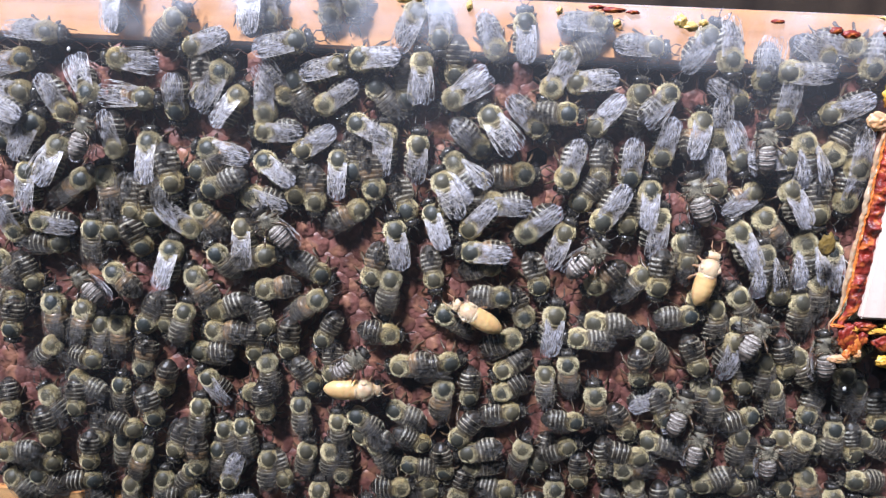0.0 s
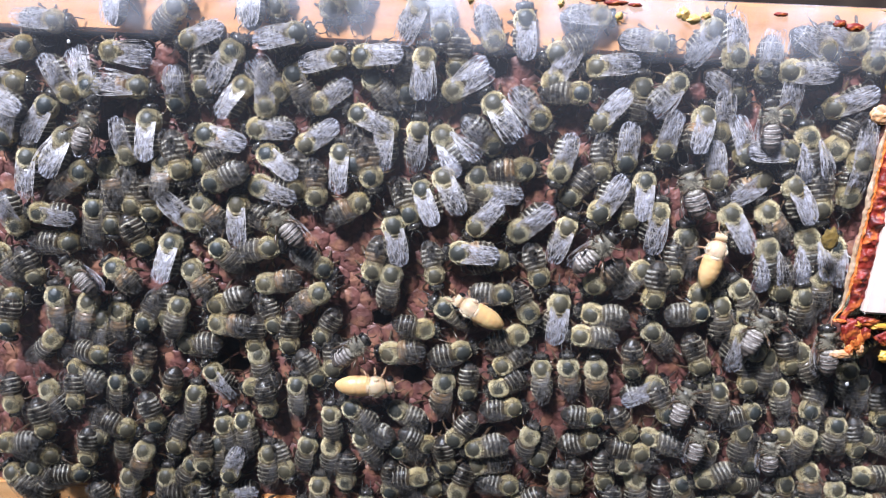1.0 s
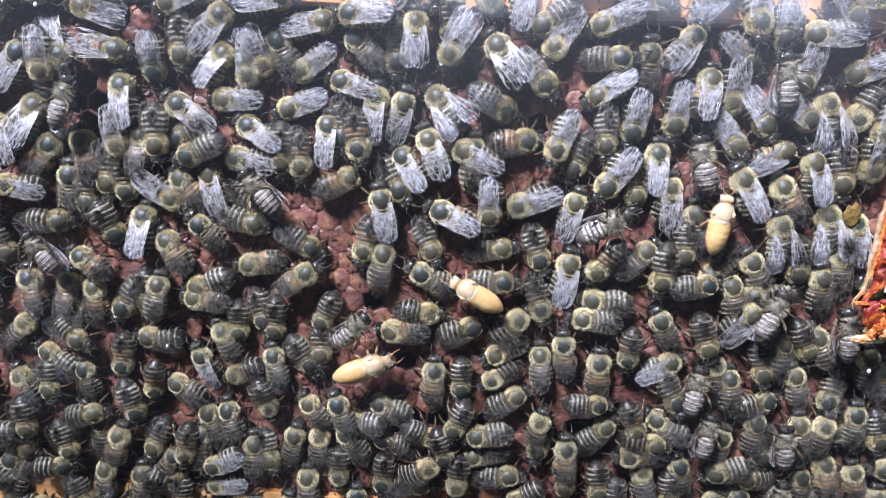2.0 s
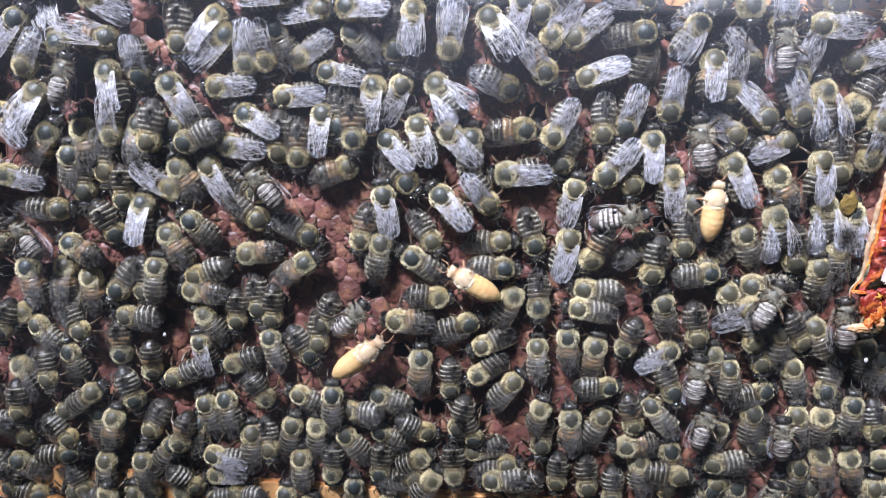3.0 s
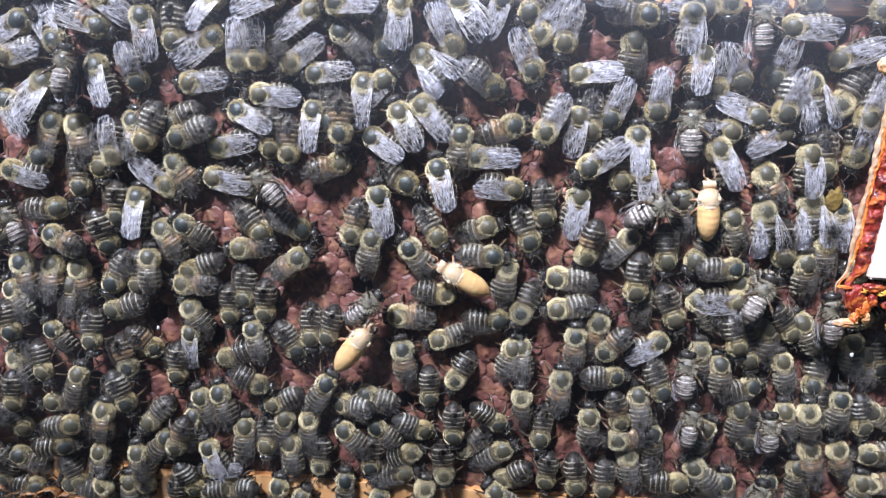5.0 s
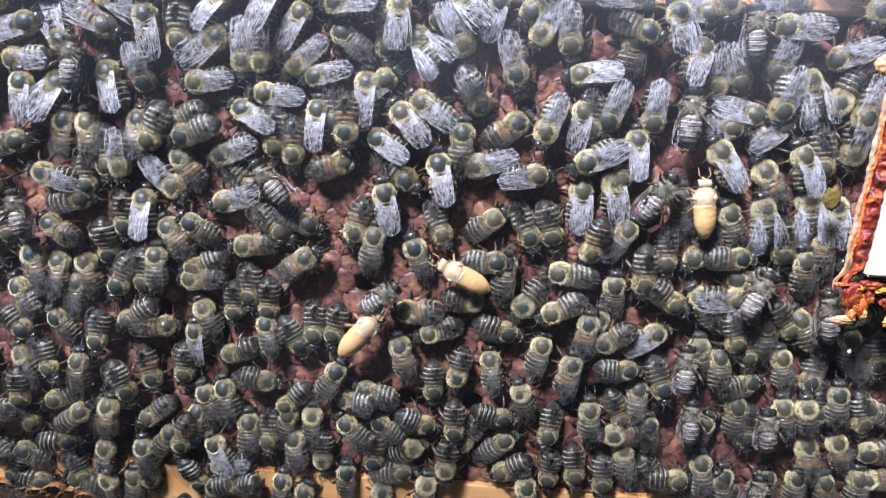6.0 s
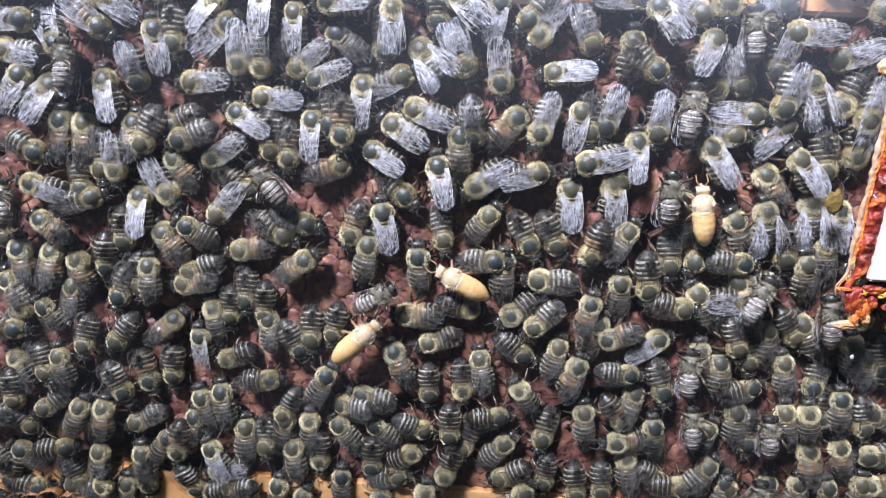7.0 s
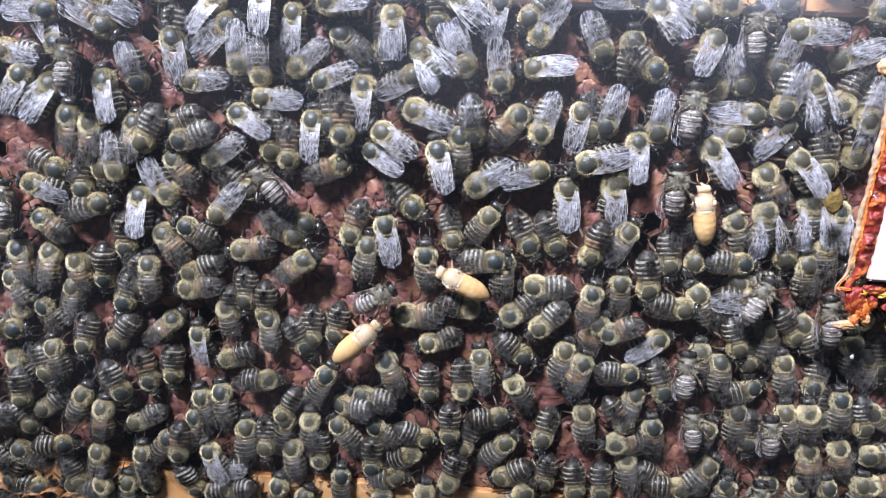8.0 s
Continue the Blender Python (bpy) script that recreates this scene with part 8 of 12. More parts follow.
    tread(160, [(0, at(-43.6, -36.3, 77, 3.2)), (0.5, at(-43.5, -38.1, 77, 3.2)), (1, at(-42.9, -35.8, 77, 3.2)), (1.5, at(-42.2, -34.9, 89, 3.2)), (2, at(-42.5, -35.1, 101, 3.2)), (3.5, at(-40.7, -39.0, 138, 3.2)), (4, at(-41.2, -41.7, 150, 3.2)), (4.5, at(-40.6, -40.6, 144, 3.2)), (6, at(-35.1, -40.4, 128, 3.2)), (6.5, at(-34.3, -40.1, 123, 3.2)), (7, at(-33.7, -40.3, 118, 3.2)), (7.5, at(-32.6, -40.6, 118, 3.2)), (8, at(-31.4, -40.4, 118, 3.2))])
    tread(161, [(0, at(93.0, -41.9, -76, 2.7)), (7, at(93.0, -41.9, -74, 2.7)), (7.5, at(93.0, -41.9, -77, 2.7)), (8, at(93.0, -41.9, -74, 2.7))])
    tread(162, [(0, at(55.7, -45.0, 81, 4.8)), (0.5, at(56.9, -45.3, 81, 4.8)), (1, at(57.7, -45.3, 81, 4.8)), (1.5, at(57.3, -44.2, 81, 4.8)), (2, at(56.7, -43.2, 81, 4.8)), (3.5, at(60.1, -42.8, 81, 4.8)), (4, at(63.5, -42.7, 81, 4.8)), (4.5, at(64.7, -42.9, 83, 4.8)), (6, at(67.1, -40.6, 88, 4.8)), (6.5, at(67.3, -40.5, 90, 4.8)), (7, at(67.4, -40.8, 92, 4.8)), (7.5, at(67.3, -41.1, 92, 4.8)), (8, at(67.4, -40.8, 92, 4.8))])
    tread(163, [(0, at(-73.2, -35.5, 151, 2.8)), (0.5, at(-72.8, -37.3, 151, 2.8)), (1, at(-73.1, -37.0, 151, 2.8)), (1.5, at(-73.7, -38.4, 150, 2.8)), (2, at(-74.2, -38.9, 150, 2.8)), (3.5, at(-73.4, -42.5, 148, 2.8)), (4, at(-73.7, -42.9, 148, 2.8)), (4.5, at(-73.8, -43.7, 153, 2.8)), (6, at(-75.5, -48.0, 170, 2.8)), (6.5, at(-75.3, -48.7, 175, 2.8)), (7, at(-75.0, -50.1, 181, 2.8)), (7.5, at(-76.0, -50.6, 181, 2.8)), (8, at(-75.7, -52.8, 181, 2.8))])
    tread(164, [(0, at(-0.7, -48.4, 298, 3.2)), (0.5, at(0.1, -48.9, 298, 3.2)), (1, at(-1.0, -48.1, 298, 3.2)), (1.5, at(-2.8, -46.4, 299, 3.2)), (2, at(-5.1, -44.5, 299, 3.2)), (3.5, at(-6.6, -43.3, 302, 3.2)), (4, at(-5.7, -43.4, 303, 3.2)), (4.5, at(-5.2, -42.3, 312, 3.2)), (6, at(-4.4, -42.8, 338, 3.2)), (6.5, at(-3.4, -43.5, 347, 3.2)), (7, at(-3.1, -43.9, 356, 3.2)), (7.5, at(-2.1, -43.2, 356, 3.2)), (8, at(-1.4, -43.4, 356, 3.2))])
    tread(165, [(0, at(12.2, -43.0, 87, 4.7)), (1, at(12.4, -43.7, 87, 4.7)), (1.5, at(12.5, -44.8, 87, 4.7)), (2, at(12.9, -45.1, 87, 4.7)), (3.5, at(13.8, -43.9, 87, 4.7)), (4, at(13.9, -43.6, 87, 4.7)), (4.5, at(13.2, -42.0, 87, 4.7)), (6, at(14.0, -44.7, 87, 4.7)), (6.5, at(14.0, -43.6, 87, 4.7)), (7.5, at(13.7, -43.5, 87, 4.7)), (8, at(13.9, -43.5, 87, 4.7))])
    tread(166, [(0, at(-79.0, -42.1, 311, 4.9)), (0.5, at(-78.1, -42.7, 311, 4.9)), (1, at(-79.1, -42.6, 311, 4.9)), (1.5, at(-80.4, -42.6, 308, 4.9)), (2, at(-80.8, -44.6, 305, 4.9)), (3.5, at(-83.6, -44.1, 296, 4.9)), (4, at(-84.0, -44.1, 293, 4.9)), (4.5, at(-84.8, -44.1, 295, 4.9)), (6, at(-87.9, -41.8, 300, 4.9)), (6.5, at(-88.3, -41.4, 302, 4.9)), (7, at(-88.7, -40.0, 304, 4.9)), (7.5, at(-89.0, -39.2, 304, 4.9)), (8, at(-88.7, -39.5, 304, 4.9))])
    tread(167, [(0, at(-99.6, -45.6, 152, 2.9)), (0.5, at(-99.7, -45.7, 152, 2.9)), (1, at(-99.3, -45.8, 152, 2.9)), (1.5, at(-99.1, -44.5, 152, 2.9)), (8, at(-99.1, -44.5, 152, 2.9))])
    tread(168, [(0, at(-43.5, -44.6, -99, 2.7)), (8, at(-43.5, -44.6, -100, 2.7))])
    tread(169, [(0, at(68.6, -47.4, 267, 3.1)), (0.5, at(67.8, -47.2, 267, 3.1)), (1, at(69.6, -46.5, 267, 3.1)), (1.5, at(68.2, -46.0, 267, 3.1)), (2, at(68.0, -45.5, 267, 3.1)), (8, at(68.0, -45.5, 267, 3.1))])
    tread(170, [(0, at(-30.8, -46.0, 57, 5.0)), (0.5, at(-30.9, -46.0, 57, 5.0)), (1, at(-30.5, -45.8, 57, 5.0)), (1.5, at(-30.4, -45.8, 56, 5.0)), (2, at(-30.5, -45.6, 55, 5.0)), (3.5, at(-30.2, -45.6, 53, 5.0)), (4.5, at(-30.2, -45.5, 52, 5.0)), (6, at(-29.0, -46.3, 52, 5.0)), (6.5, at(-29.2, -46.0, 52, 5.0)), (7, at(-28.5, -45.8, 52, 5.0)), (7.5, at(-28.1, -46.3, 52, 5.0)), (8, at(-28.6, -45.8, 52, 5.0))])
    tread(171, [(0, at(4.9, -46.4, 298, 7.2)), (1, at(5.0, -46.7, 298, 7.2)), (1.5, at(5.3, -46.6, 298, 7.2)), (3.5, at(5.3, -46.6, 297, 7.2)), (4, at(5.5, -46.7, 297, 7.2)), (4.5, at(5.4, -46.6, 297, 7.2)), (6, at(5.1, -46.8, 296, 7.2)), (6.5, at(5.1, -47.1, 296, 7.2)), (8, at(5.2, -47.4, 295, 7.2))])
    tread(172, [(0, at(71.0, -46.6, 22, 7.8, True)), (3.5, at(71.0, -46.6, 22, 7.8, True)), (4, at(71.3, -46.7, 22, 7.8, True)), (4.5, at(71.6, -46.2, 22, 7.8, True)), (8, at(71.6, -46.2, 22, 7.8, True))])
    tread(173, [(0, at(48.0, -38.2, 184, 4.8)), (0.5, at(48.1, -41.0, 184, 4.8)), (1, at(47.0, -42.4, 184, 4.8)), (1.5, at(46.9, -42.8, 185, 4.8)), (2, at(47.0, -42.8, 186, 4.8)), (4, at(44.2, -47.0, 189, 4.8)), (4.5, at(44.6, -49.0, 187, 4.8)), (6, at(47.0, -47.3, 179, 4.8)), (6.5, at(47.9, -47.3, 177, 4.8)), (7, at(47.9, -47.6, 174, 4.8)), (7.5, at(47.2, -48.3, 174, 4.8)), (8, at(47.9, -47.6, 174, 4.8))])
    tread(174, [(0, at(34.8, -48.3, 272, 3.1)), (0.5, at(34.6, -47.8, 272, 3.1)), (1, at(33.6, -47.5, 272, 3.1)), (1.5, at(33.0, -48.5, 272, 3.1)), (2, at(33.2, -48.3, 272, 3.1)), (3.5, at(30.5, -48.2, 272, 3.1)), (4, at(28.8, -47.9, 272, 3.1)), (4.5, at(28.1, -47.5, 271, 3.1)), (6, at(28.6, -46.6, 270, 3.1)), (6.5, at(26.0, -47.7, 269, 3.1)), (7, at(24.3, -47.5, 269, 3.1)), (7.5, at(23.4, -48.4, 269, 3.1)), (8, at(23.4, -48.9, 269, 3.1))])
    tread(175, [(0, at(15.3, -53.5, 66, 3.2)), (0.5, at(16.1, -53.8, 66, 3.2)), (1, at(16.5, -53.8, 66, 3.2)), (1.5, at(16.7, -54.2, 56, 3.2)), (2, at(16.7, -54.0, 46, 3.2)), (3.5, at(15.8, -49.5, 16, 3.2)), (4, at(16.2, -48.1, 6, 3.2)), (4.5, at(16.9, -45.7, 5, 3.2)), (6, at(16.2, -45.8, 3, 3.2)), (6.5, at(16.2, -44.5, 2, 3.2)), (7, at(16.0, -44.2, 1, 3.2)), (7.5, at(15.8, -44.1, 1, 3.2)), (8, at(16.0, -44.2, 1, 3.2))])
    tread(176, [(0, at(-62.5, -50.8, 13, 5.0)), (0.5, at(-62.7, -50.7, 13, 5.0)), (1, at(-63.9, -50.8, 13, 5.0)), (1.5, at(-64.2, -50.8, 11, 5.0)), (2, at(-63.8, -50.2, 8, 5.0)), (3.5, at(-63.7, -48.2, 2, 5.0)), (4, at(-63.9, -48.2, -0, 5.0)), (4.5, at(-64.1, -47.7, -1, 5.0)), (6, at(-63.5, -47.9, -2, 5.0)), (6.5, at(-63.8, -49.4, -3, 5.0)), (7.5, at(-64.5, -49.3, -3, 5.0)), (8, at(-64.3, -48.9, -3, 5.0))])
    tread(177, [(0, at(86.2, -49.6, 352, 7.7, True)), (4.5, at(86.4, -49.6, 352, 7.7, True)), (7, at(86.2, -49.6, 352, 7.7, True)), (7.5, at(86.2, -49.5, 352, 7.7, True)), (8, at(86.1, -49.6, 352, 7.7, True))])
    tread(178, [(0, at(47.2, -52.3, 317, 2.8)), (0.5, at(47.7, -51.9, 317, 2.8)), (1, at(47.9, -51.1, 317, 2.8)), (1.5, at(47.8, -51.5, 325, 2.8)), (2, at(48.3, -52.4, 332, 2.8)), (3.5, at(49.6, -49.9, 356, 2.8)), (4, at(49.4, -49.8, 364, 2.8)), (4.5, at(49.5, -50.1, 363, 2.8)), (6, at(41.0, -48.9, 361, 2.8)), (6.5, at(41.4, -46.7, 360, 2.8)), (7, at(42.2, -47.4, 360, 2.8)), (7.5, at(41.4, -46.9, 360, 2.8)), (8, at(42.2, -47.4, 360, 2.8))])
    tread(179, [(0, at(-94.0, -50.2, 353, 5.0)), (1, at(-93.2, -50.0, 353, 5.0)), (1.5, at(-92.9, -50.6, 350, 5.0)), (2, at(-93.0, -50.3, 348, 5.0)), (3.5, at(-92.8, -50.3, 340, 5.0)), (4, at(-94.2, -49.9, 338, 5.0)), (4.5, at(-94.1, -50.9, 340, 5.0)), (6, at(-92.5, -49.2, 345, 5.0)), (6.5, at(-93.3, -48.9, 347, 5.0)), (7, at(-94.3, -47.0, 349, 5.0)), (7.5, at(-95.2, -46.2, 349, 5.0)), (8, at(-94.5, -47.0, 349, 5.0))])
    tread(180, [(0, at(67.0, -50.7, 17, 5.0)), (0.5, at(67.0, -51.1, 17, 5.0)), (1, at(68.2, -49.9, 17, 5.0)), (1.5, at(66.9, -49.6, 29, 5.0)), (2, at(66.9, -49.1, 40, 5.0)), (3.5, at(67.7, -50.2, 75, 5.0)), (4, at(67.4, -50.1, 86, 5.0)), (4.5, at(67.5, -49.6, 86, 5.0)), (6, at(67.4, -49.8, 86, 5.0)), (6.5, at(67.8, -49.7, 86, 5.0)), (7.5, at(70.5, -48.7, 86, 5.0)), (8, at(70.5, -48.7, 86, 5.0))])
    tread(181, [(0, at(-55.2, -50.4, -112, 2.7)), (8, at(-55.2, -50.4, -114, 2.7))])
    tread(182, [(0, at(-87.6, -52.0, 7, 3.2)), (0.5, at(-87.5, -50.8, 7, 3.2)), (1, at(-86.4, -51.9, 7, 3.2)), (1.5, at(-86.2, -52.1, 5, 3.2)), (2, at(-84.9, -51.0, 3, 3.2)), (3.5, at(-85.9, -49.9, -4, 3.2)), (4, at(-86.8, -50.7, -7, 3.2)), (4.5, at(-87.2, -51.1, -5, 3.2)), (6, at(-87.4, -50.9, 0, 3.2)), (6.5, at(-87.2, -49.4, 2, 3.2)), (7, at(-87.8, -47.8, 4, 3.2)), (7.5, at(-89.5, -46.9, 4, 3.2)), (8, at(-88.2, -47.8, 4, 3.2))])
    tread(183, [(0, at(-104.8, -50.8, 92, 2.8)), (0.5, at(-105.3, -51.2, 92, 2.8)), (1, at(-105.2, -51.7, 92, 2.8)), (8, at(-105.2, -51.7, 92, 2.8))])
    tread(184, [(0, at(62.0, -43.8, 353, 3.2)), (1, at(62.9, -44.2, 353, 3.2)), (1.5, at(62.9, -43.9, 347, 3.2)), (2, at(62.5, -43.7, 341, 3.2)), (3.5, at(63.2, -50.4, 322, 3.2)), (4, at(60.2, -51.8, 316, 3.2)), (4.5, at(59.2, -50.7, 318, 3.2)), (6, at(59.9, -50.5, 323, 3.2)), (6.5, at(58.2, -47.9, 324, 3.2)), (7, at(59.2, -48.9, 326, 3.2)), (7.5, at(60.3, -49.5, 326, 3.2)), (8, at(59.2, -48.9, 326, 3.2))])
    tread(185, [(0, at(-79.2, -55.2, 0, 3.0)), (0.5, at(-79.8, -54.3, 0, 3.0)), (1, at(-79.1, -53.4, 0, 3.0)), (1.5, at(-79.0, -52.9, -2, 3.0)), (2, at(-79.2, -52.1, -4, 3.0)), (3.5, at(-80.0, -52.3, -10, 3.0)), (4, at(-80.8, -51.8, -12, 3.0)), (4.5, at(-81.4, -51.8, -12, 3.0)), (6, at(-81.0, -50.6, -12, 3.0)), (6.5, at(-81.7, -50.1, -12, 3.0)), (7, at(-81.9, -49.3, -12, 3.0)), (7.5, at(-82.6, -48.9, -12, 3.0)), (8, at(-82.1, -49.5, -12, 3.0))])
    tread(186, [(0, at(-13.9, -54.0, 97, 3.0)), (0.5, at(-9.4, -53.3, 97, 3.0)), (1, at(-5.7, -53.6, 97, 3.0)), (1.5, at(-3.5, -54.3, 95, 3.0)), (2, at(-3.2, -53.6, 94, 3.0)), (3.5, at(0.7, -52.0, 88, 3.0)), (4, at(1.2, -52.2, 87, 3.0)), (4.5, at(1.0, -51.7, 89, 3.0)), (6, at(9.3, -54.5, 97, 3.0)), (6.5, at(9.2, -54.7, 99, 3.0)), (7, at(8.9, -55.0, 102, 3.0)), (7.5, at(8.3, -55.0, 102, 3.0)), (8, at(8.9, -55.0, 102, 3.0))])
    tread(187, [(0, at(95.4, -52.2, -134, 2.7)), (8, at(95.4, -52.2, -134, 2.7))])
    tread(188, [(0, at(30.7, -51.9, 272, 4.8)), (0.5, at(31.5, -51.6, 272, 4.8)), (1, at(31.2, -52.5, 272, 4.8)), (1.5, at(29.9, -53.8, 273, 4.8)), (2, at(30.9, -52.4, 274, 4.8)), (3.5, at(30.2, -52.4, 276, 4.8)), (4, at(29.2, -53.1, 277, 4.8)), (4.5, at(28.8, -53.4, 268, 4.8)), (6, at(27.4, -55.6, 242, 4.8)), (6.5, at(24.8, -56.8, 234, 4.8)), (7, at(23.9, -57.9, 225, 4.8)), (7.5, at(24.2, -57.8, 225, 4.8)), (8, at(25.0, -57.9, 225, 4.8))])
    tread(189, [(0, at(-55.5, -55.3, 272, 3.1)), (0.5, at(-55.2, -54.8, 272, 3.1)), (1, at(-54.8, -55.0, 272, 3.1)), (1.5, at(-55.5, -53.8, 272, 3.1)), (2, at(-55.8, -53.0, 272, 3.1)), (3.5, at(-55.9, -54.0, 272, 3.1)), (4, at(-56.3, -53.6, 272, 3.1)), (4.5, at(-56.7, -53.5, 269, 3.1)), (6, at(-55.7, -53.0, 263, 3.1)), (6.5, at(-55.7, -52.0, 261, 3.1)), (7, at(-56.4, -53.1, 259, 3.1)), (7.5, at(-56.3, -53.5, 259, 3.1)), (8, at(-55.7, -54.1, 259, 3.1))])
    tread(190, [(0, at(-72.5, -54.4, 205, 3.2)), (0.5, at(-72.4, -54.7, 205, 3.2)), (1, at(-72.8, -55.7, 205, 3.2)), (2, at(-72.6, -56.0, 209, 3.2)), (3.5, at(-73.5, -54.0, 214, 3.2)), (4, at(-73.4, -54.0, 215, 3.2)), (4.5, at(-73.4, -54.1, 212, 3.2)), (6, at(-73.4, -55.5, 203, 3.2)), (6.5, at(-73.4, -56.8, 200, 3.2)), (7, at(-72.2, -57.0, 197, 3.2)), (7.5, at(-72.4, -57.6, 197, 3.2)), (8, at(-71.2, -58.3, 197, 3.2))])
    tread(191, [(0, at(-67.5, -54.3, 180, 2.7)), (8, at(-67.5, -54.3, 180, 2.7))])
    tread(192, [(0, at(82.7, -54.5, -35, 2.7)), (8, at(82.7, -54.5, -34, 2.7))])
    tread(193, [(0, at(-21.0, -59.2, 46, 7.4, True)), (0.5, at(-20.0, -58.4, 46, 7.4, True)), (1, at(-21.0, -57.3, 46, 7.4, True)), (1.5, at(-20.1, -56.2, 45, 7.4, True)), (2, at(-18.7, -55.9, 43, 7.4, True)), (3.5, at(-17.5, -55.3, 38, 7.4, True)), (4, at(-15.9, -55.2, 37, 7.4, True)), (4.5, at(-14.9, -54.9, 40, 7.4, True)), (6, at(-10.0, -52.6, 50, 7.4, True)), (6.5, at(-10.9, -52.3, 53, 7.4, True)), (7, at(-10.5, -51.8, 56, 7.4, True)), (7.5, at(-10.3, -50.5, 56, 7.4, True)), (8, at(-10.5, -51.8, 56, 7.4, True))])
    tread(194, [(0, at(-83.6, -55.8, 1, 2.7)), (8, at(-83.6, -55.8, 2, 2.7))])
    tread(195, [(0, at(75.1, -56.1, 1, 2.7)), (8, at(75.1, -56.1, -1, 2.7))])
    tread(196, [(0, at(18.0, -47.8, 147, 3.2)), (0.5, at(18.2, -47.9, 147, 3.2)), (1, at(18.7, -48.0, 147, 3.2)), (1.5, at(19.7, -49.5, 154, 3.2)), (2, at(21.6, -51.1, 162, 3.2)), (3.5, at(21.9, -54.5, 183, 3.2)), (4, at(20.5, -56.2, 191, 3.2)), (4.5, at(20.5, -56.1, 198, 3.2)), (6, at(20.9, -54.8, 220, 3.2)), (6.5, at(19.4, -55.7, 228, 3.2)), (7, at(18.5, -56.0, 235, 3.2)), (7.5, at(17.9, -56.2, 235, 3.2)), (8, at(18.5, -56.0, 235, 3.2))])
    tread(197, [(0, at(-43.6, -53.8, 155, 2.8)), (0.5, at(-41.8, -53.9, 155, 2.8)), (1, at(-41.6, -54.5, 155, 2.8)), (1.5, at(-41.0, -56.4, 159, 2.8)), (2, at(-40.6, -57.2, 163, 2.8)), (3.5, at(-41.8, -56.6, 175, 2.8)), (4, at(-42.5, -56.2, 178, 2.8)), (4.5, at(-42.9, -56.2, 179, 2.8)), (6, at(-42.5, -56.3, 180, 2.8)), (6.5, at(-42.7, -56.3, 180, 2.8)), (7, at(-42.5, -56.2, 181, 2.8)), (7.5, at(-42.2, -54.7, 181, 2.8)), (8, at(-42.8, -56.2, 181, 2.8))])
    tread(198, [(0, at(0.8, -60.1, 71, 3.1)), (0.5, at(1.6, -59.8, 71, 3.1)), (1, at(3.4, -58.5, 71, 3.1)), (1.5, at(4.3, -57.0, 70, 3.1)), (2, at(6.4, -56.2, 69, 3.1)), (3.5, at(6.5, -58.3, 67, 3.1)), (4, at(9.1, -57.0, 66, 3.1)), (4.5, at(12.8, -57.2, 75, 3.1)), (6, at(17.5, -61.1, 104, 3.1)), (6.5, at(18.0, -64.2, 113, 3.1)), (7, at(21.6, -65.1, 123, 3.1)), (7.5, at(21.0, -64.2, 123, 3.1)), (8, at(21.6, -65.3, 123, 3.1))])
    tread(199, [(0, at(59.2, -57.1, 155, 4.9)), (0.5, at(59.2, -57.1, 155, 4.9)), (1, at(59.3, -58.1, 155, 4.9)), (1.5, at(58.0, -56.9, 158, 4.9)), (2, at(58.5, -57.3, 161, 4.9)), (4, at(54.7, -57.1, 174, 4.9)), (6, at(54.1, -51.6, 123, 4.9)), (6.5, at(54.4, -52.5, 110, 4.9)), (7, at(55.7, -51.7, 97, 4.9)), (7.5, at(56.8, -51.7, 97, 4.9)), (8, at(55.7, -51.7, 97, 4.9))])
    tread(200, [(0, at(80.4, -57.2, 163, 3.1)), (0.5, at(80.6, -57.1, 163, 3.1)), (1, at(80.7, -57.2, 163, 3.1)), (1.5, at(80.9, -57.2, 159, 3.1)), (3.5, at(79.7, -57.4, 144, 3.1)), (4, at(79.5, -57.2, 140, 3.1)), (4.5, at(80.2, -56.6, 141, 3.1)), (6, at(80.4, -56.4, 144, 3.1)), (6.5, at(80.4, -56.7, 144, 3.1)), (7, at(81.2, -56.9, 145, 3.1)), (7.5, at(81.3, -56.9, 145, 3.1)), (8, at(81.2, -56.9, 145, 3.1))])
    tread(201, [(0, at(-10.7, -61.9, 258, 2.7)), (0.5, at(-11.8, -61.2, 258, 2.7)), (1, at(-13.5, -60.1, 258, 2.7)), (1.5, at(-12.1, -60.1, 260, 2.7)), (2, at(-11.0, -58.3, 261, 2.7)), (3.5, at(-8.4, -58.2, 265, 2.7)), (4, at(-7.5, -58.0, 266, 2.7)), (4.5, at(-7.3, -58.3, 266, 2.7)), (6, at(-5.6, -57.9, 266, 2.7)), (6.5, at(-5.1, -59.3, 266, 2.7)), (7, at(-5.2, -57.5, 266, 2.7)), (7.5, at(-5.9, -56.5, 266, 2.7)), (8, at(-5.2, -57.5, 266, 2.7))])
    tread(202, [(0, at(94.5, -58.3, 352, 2.7)), (1, at(94.5, -58.1, 352, 2.7)), (2, at(94.4, -58.3, 351, 2.7)), (6, at(94.3, -58.1, 351, 2.7)), (8, at(94.1, -58.2, 351, 2.7))])
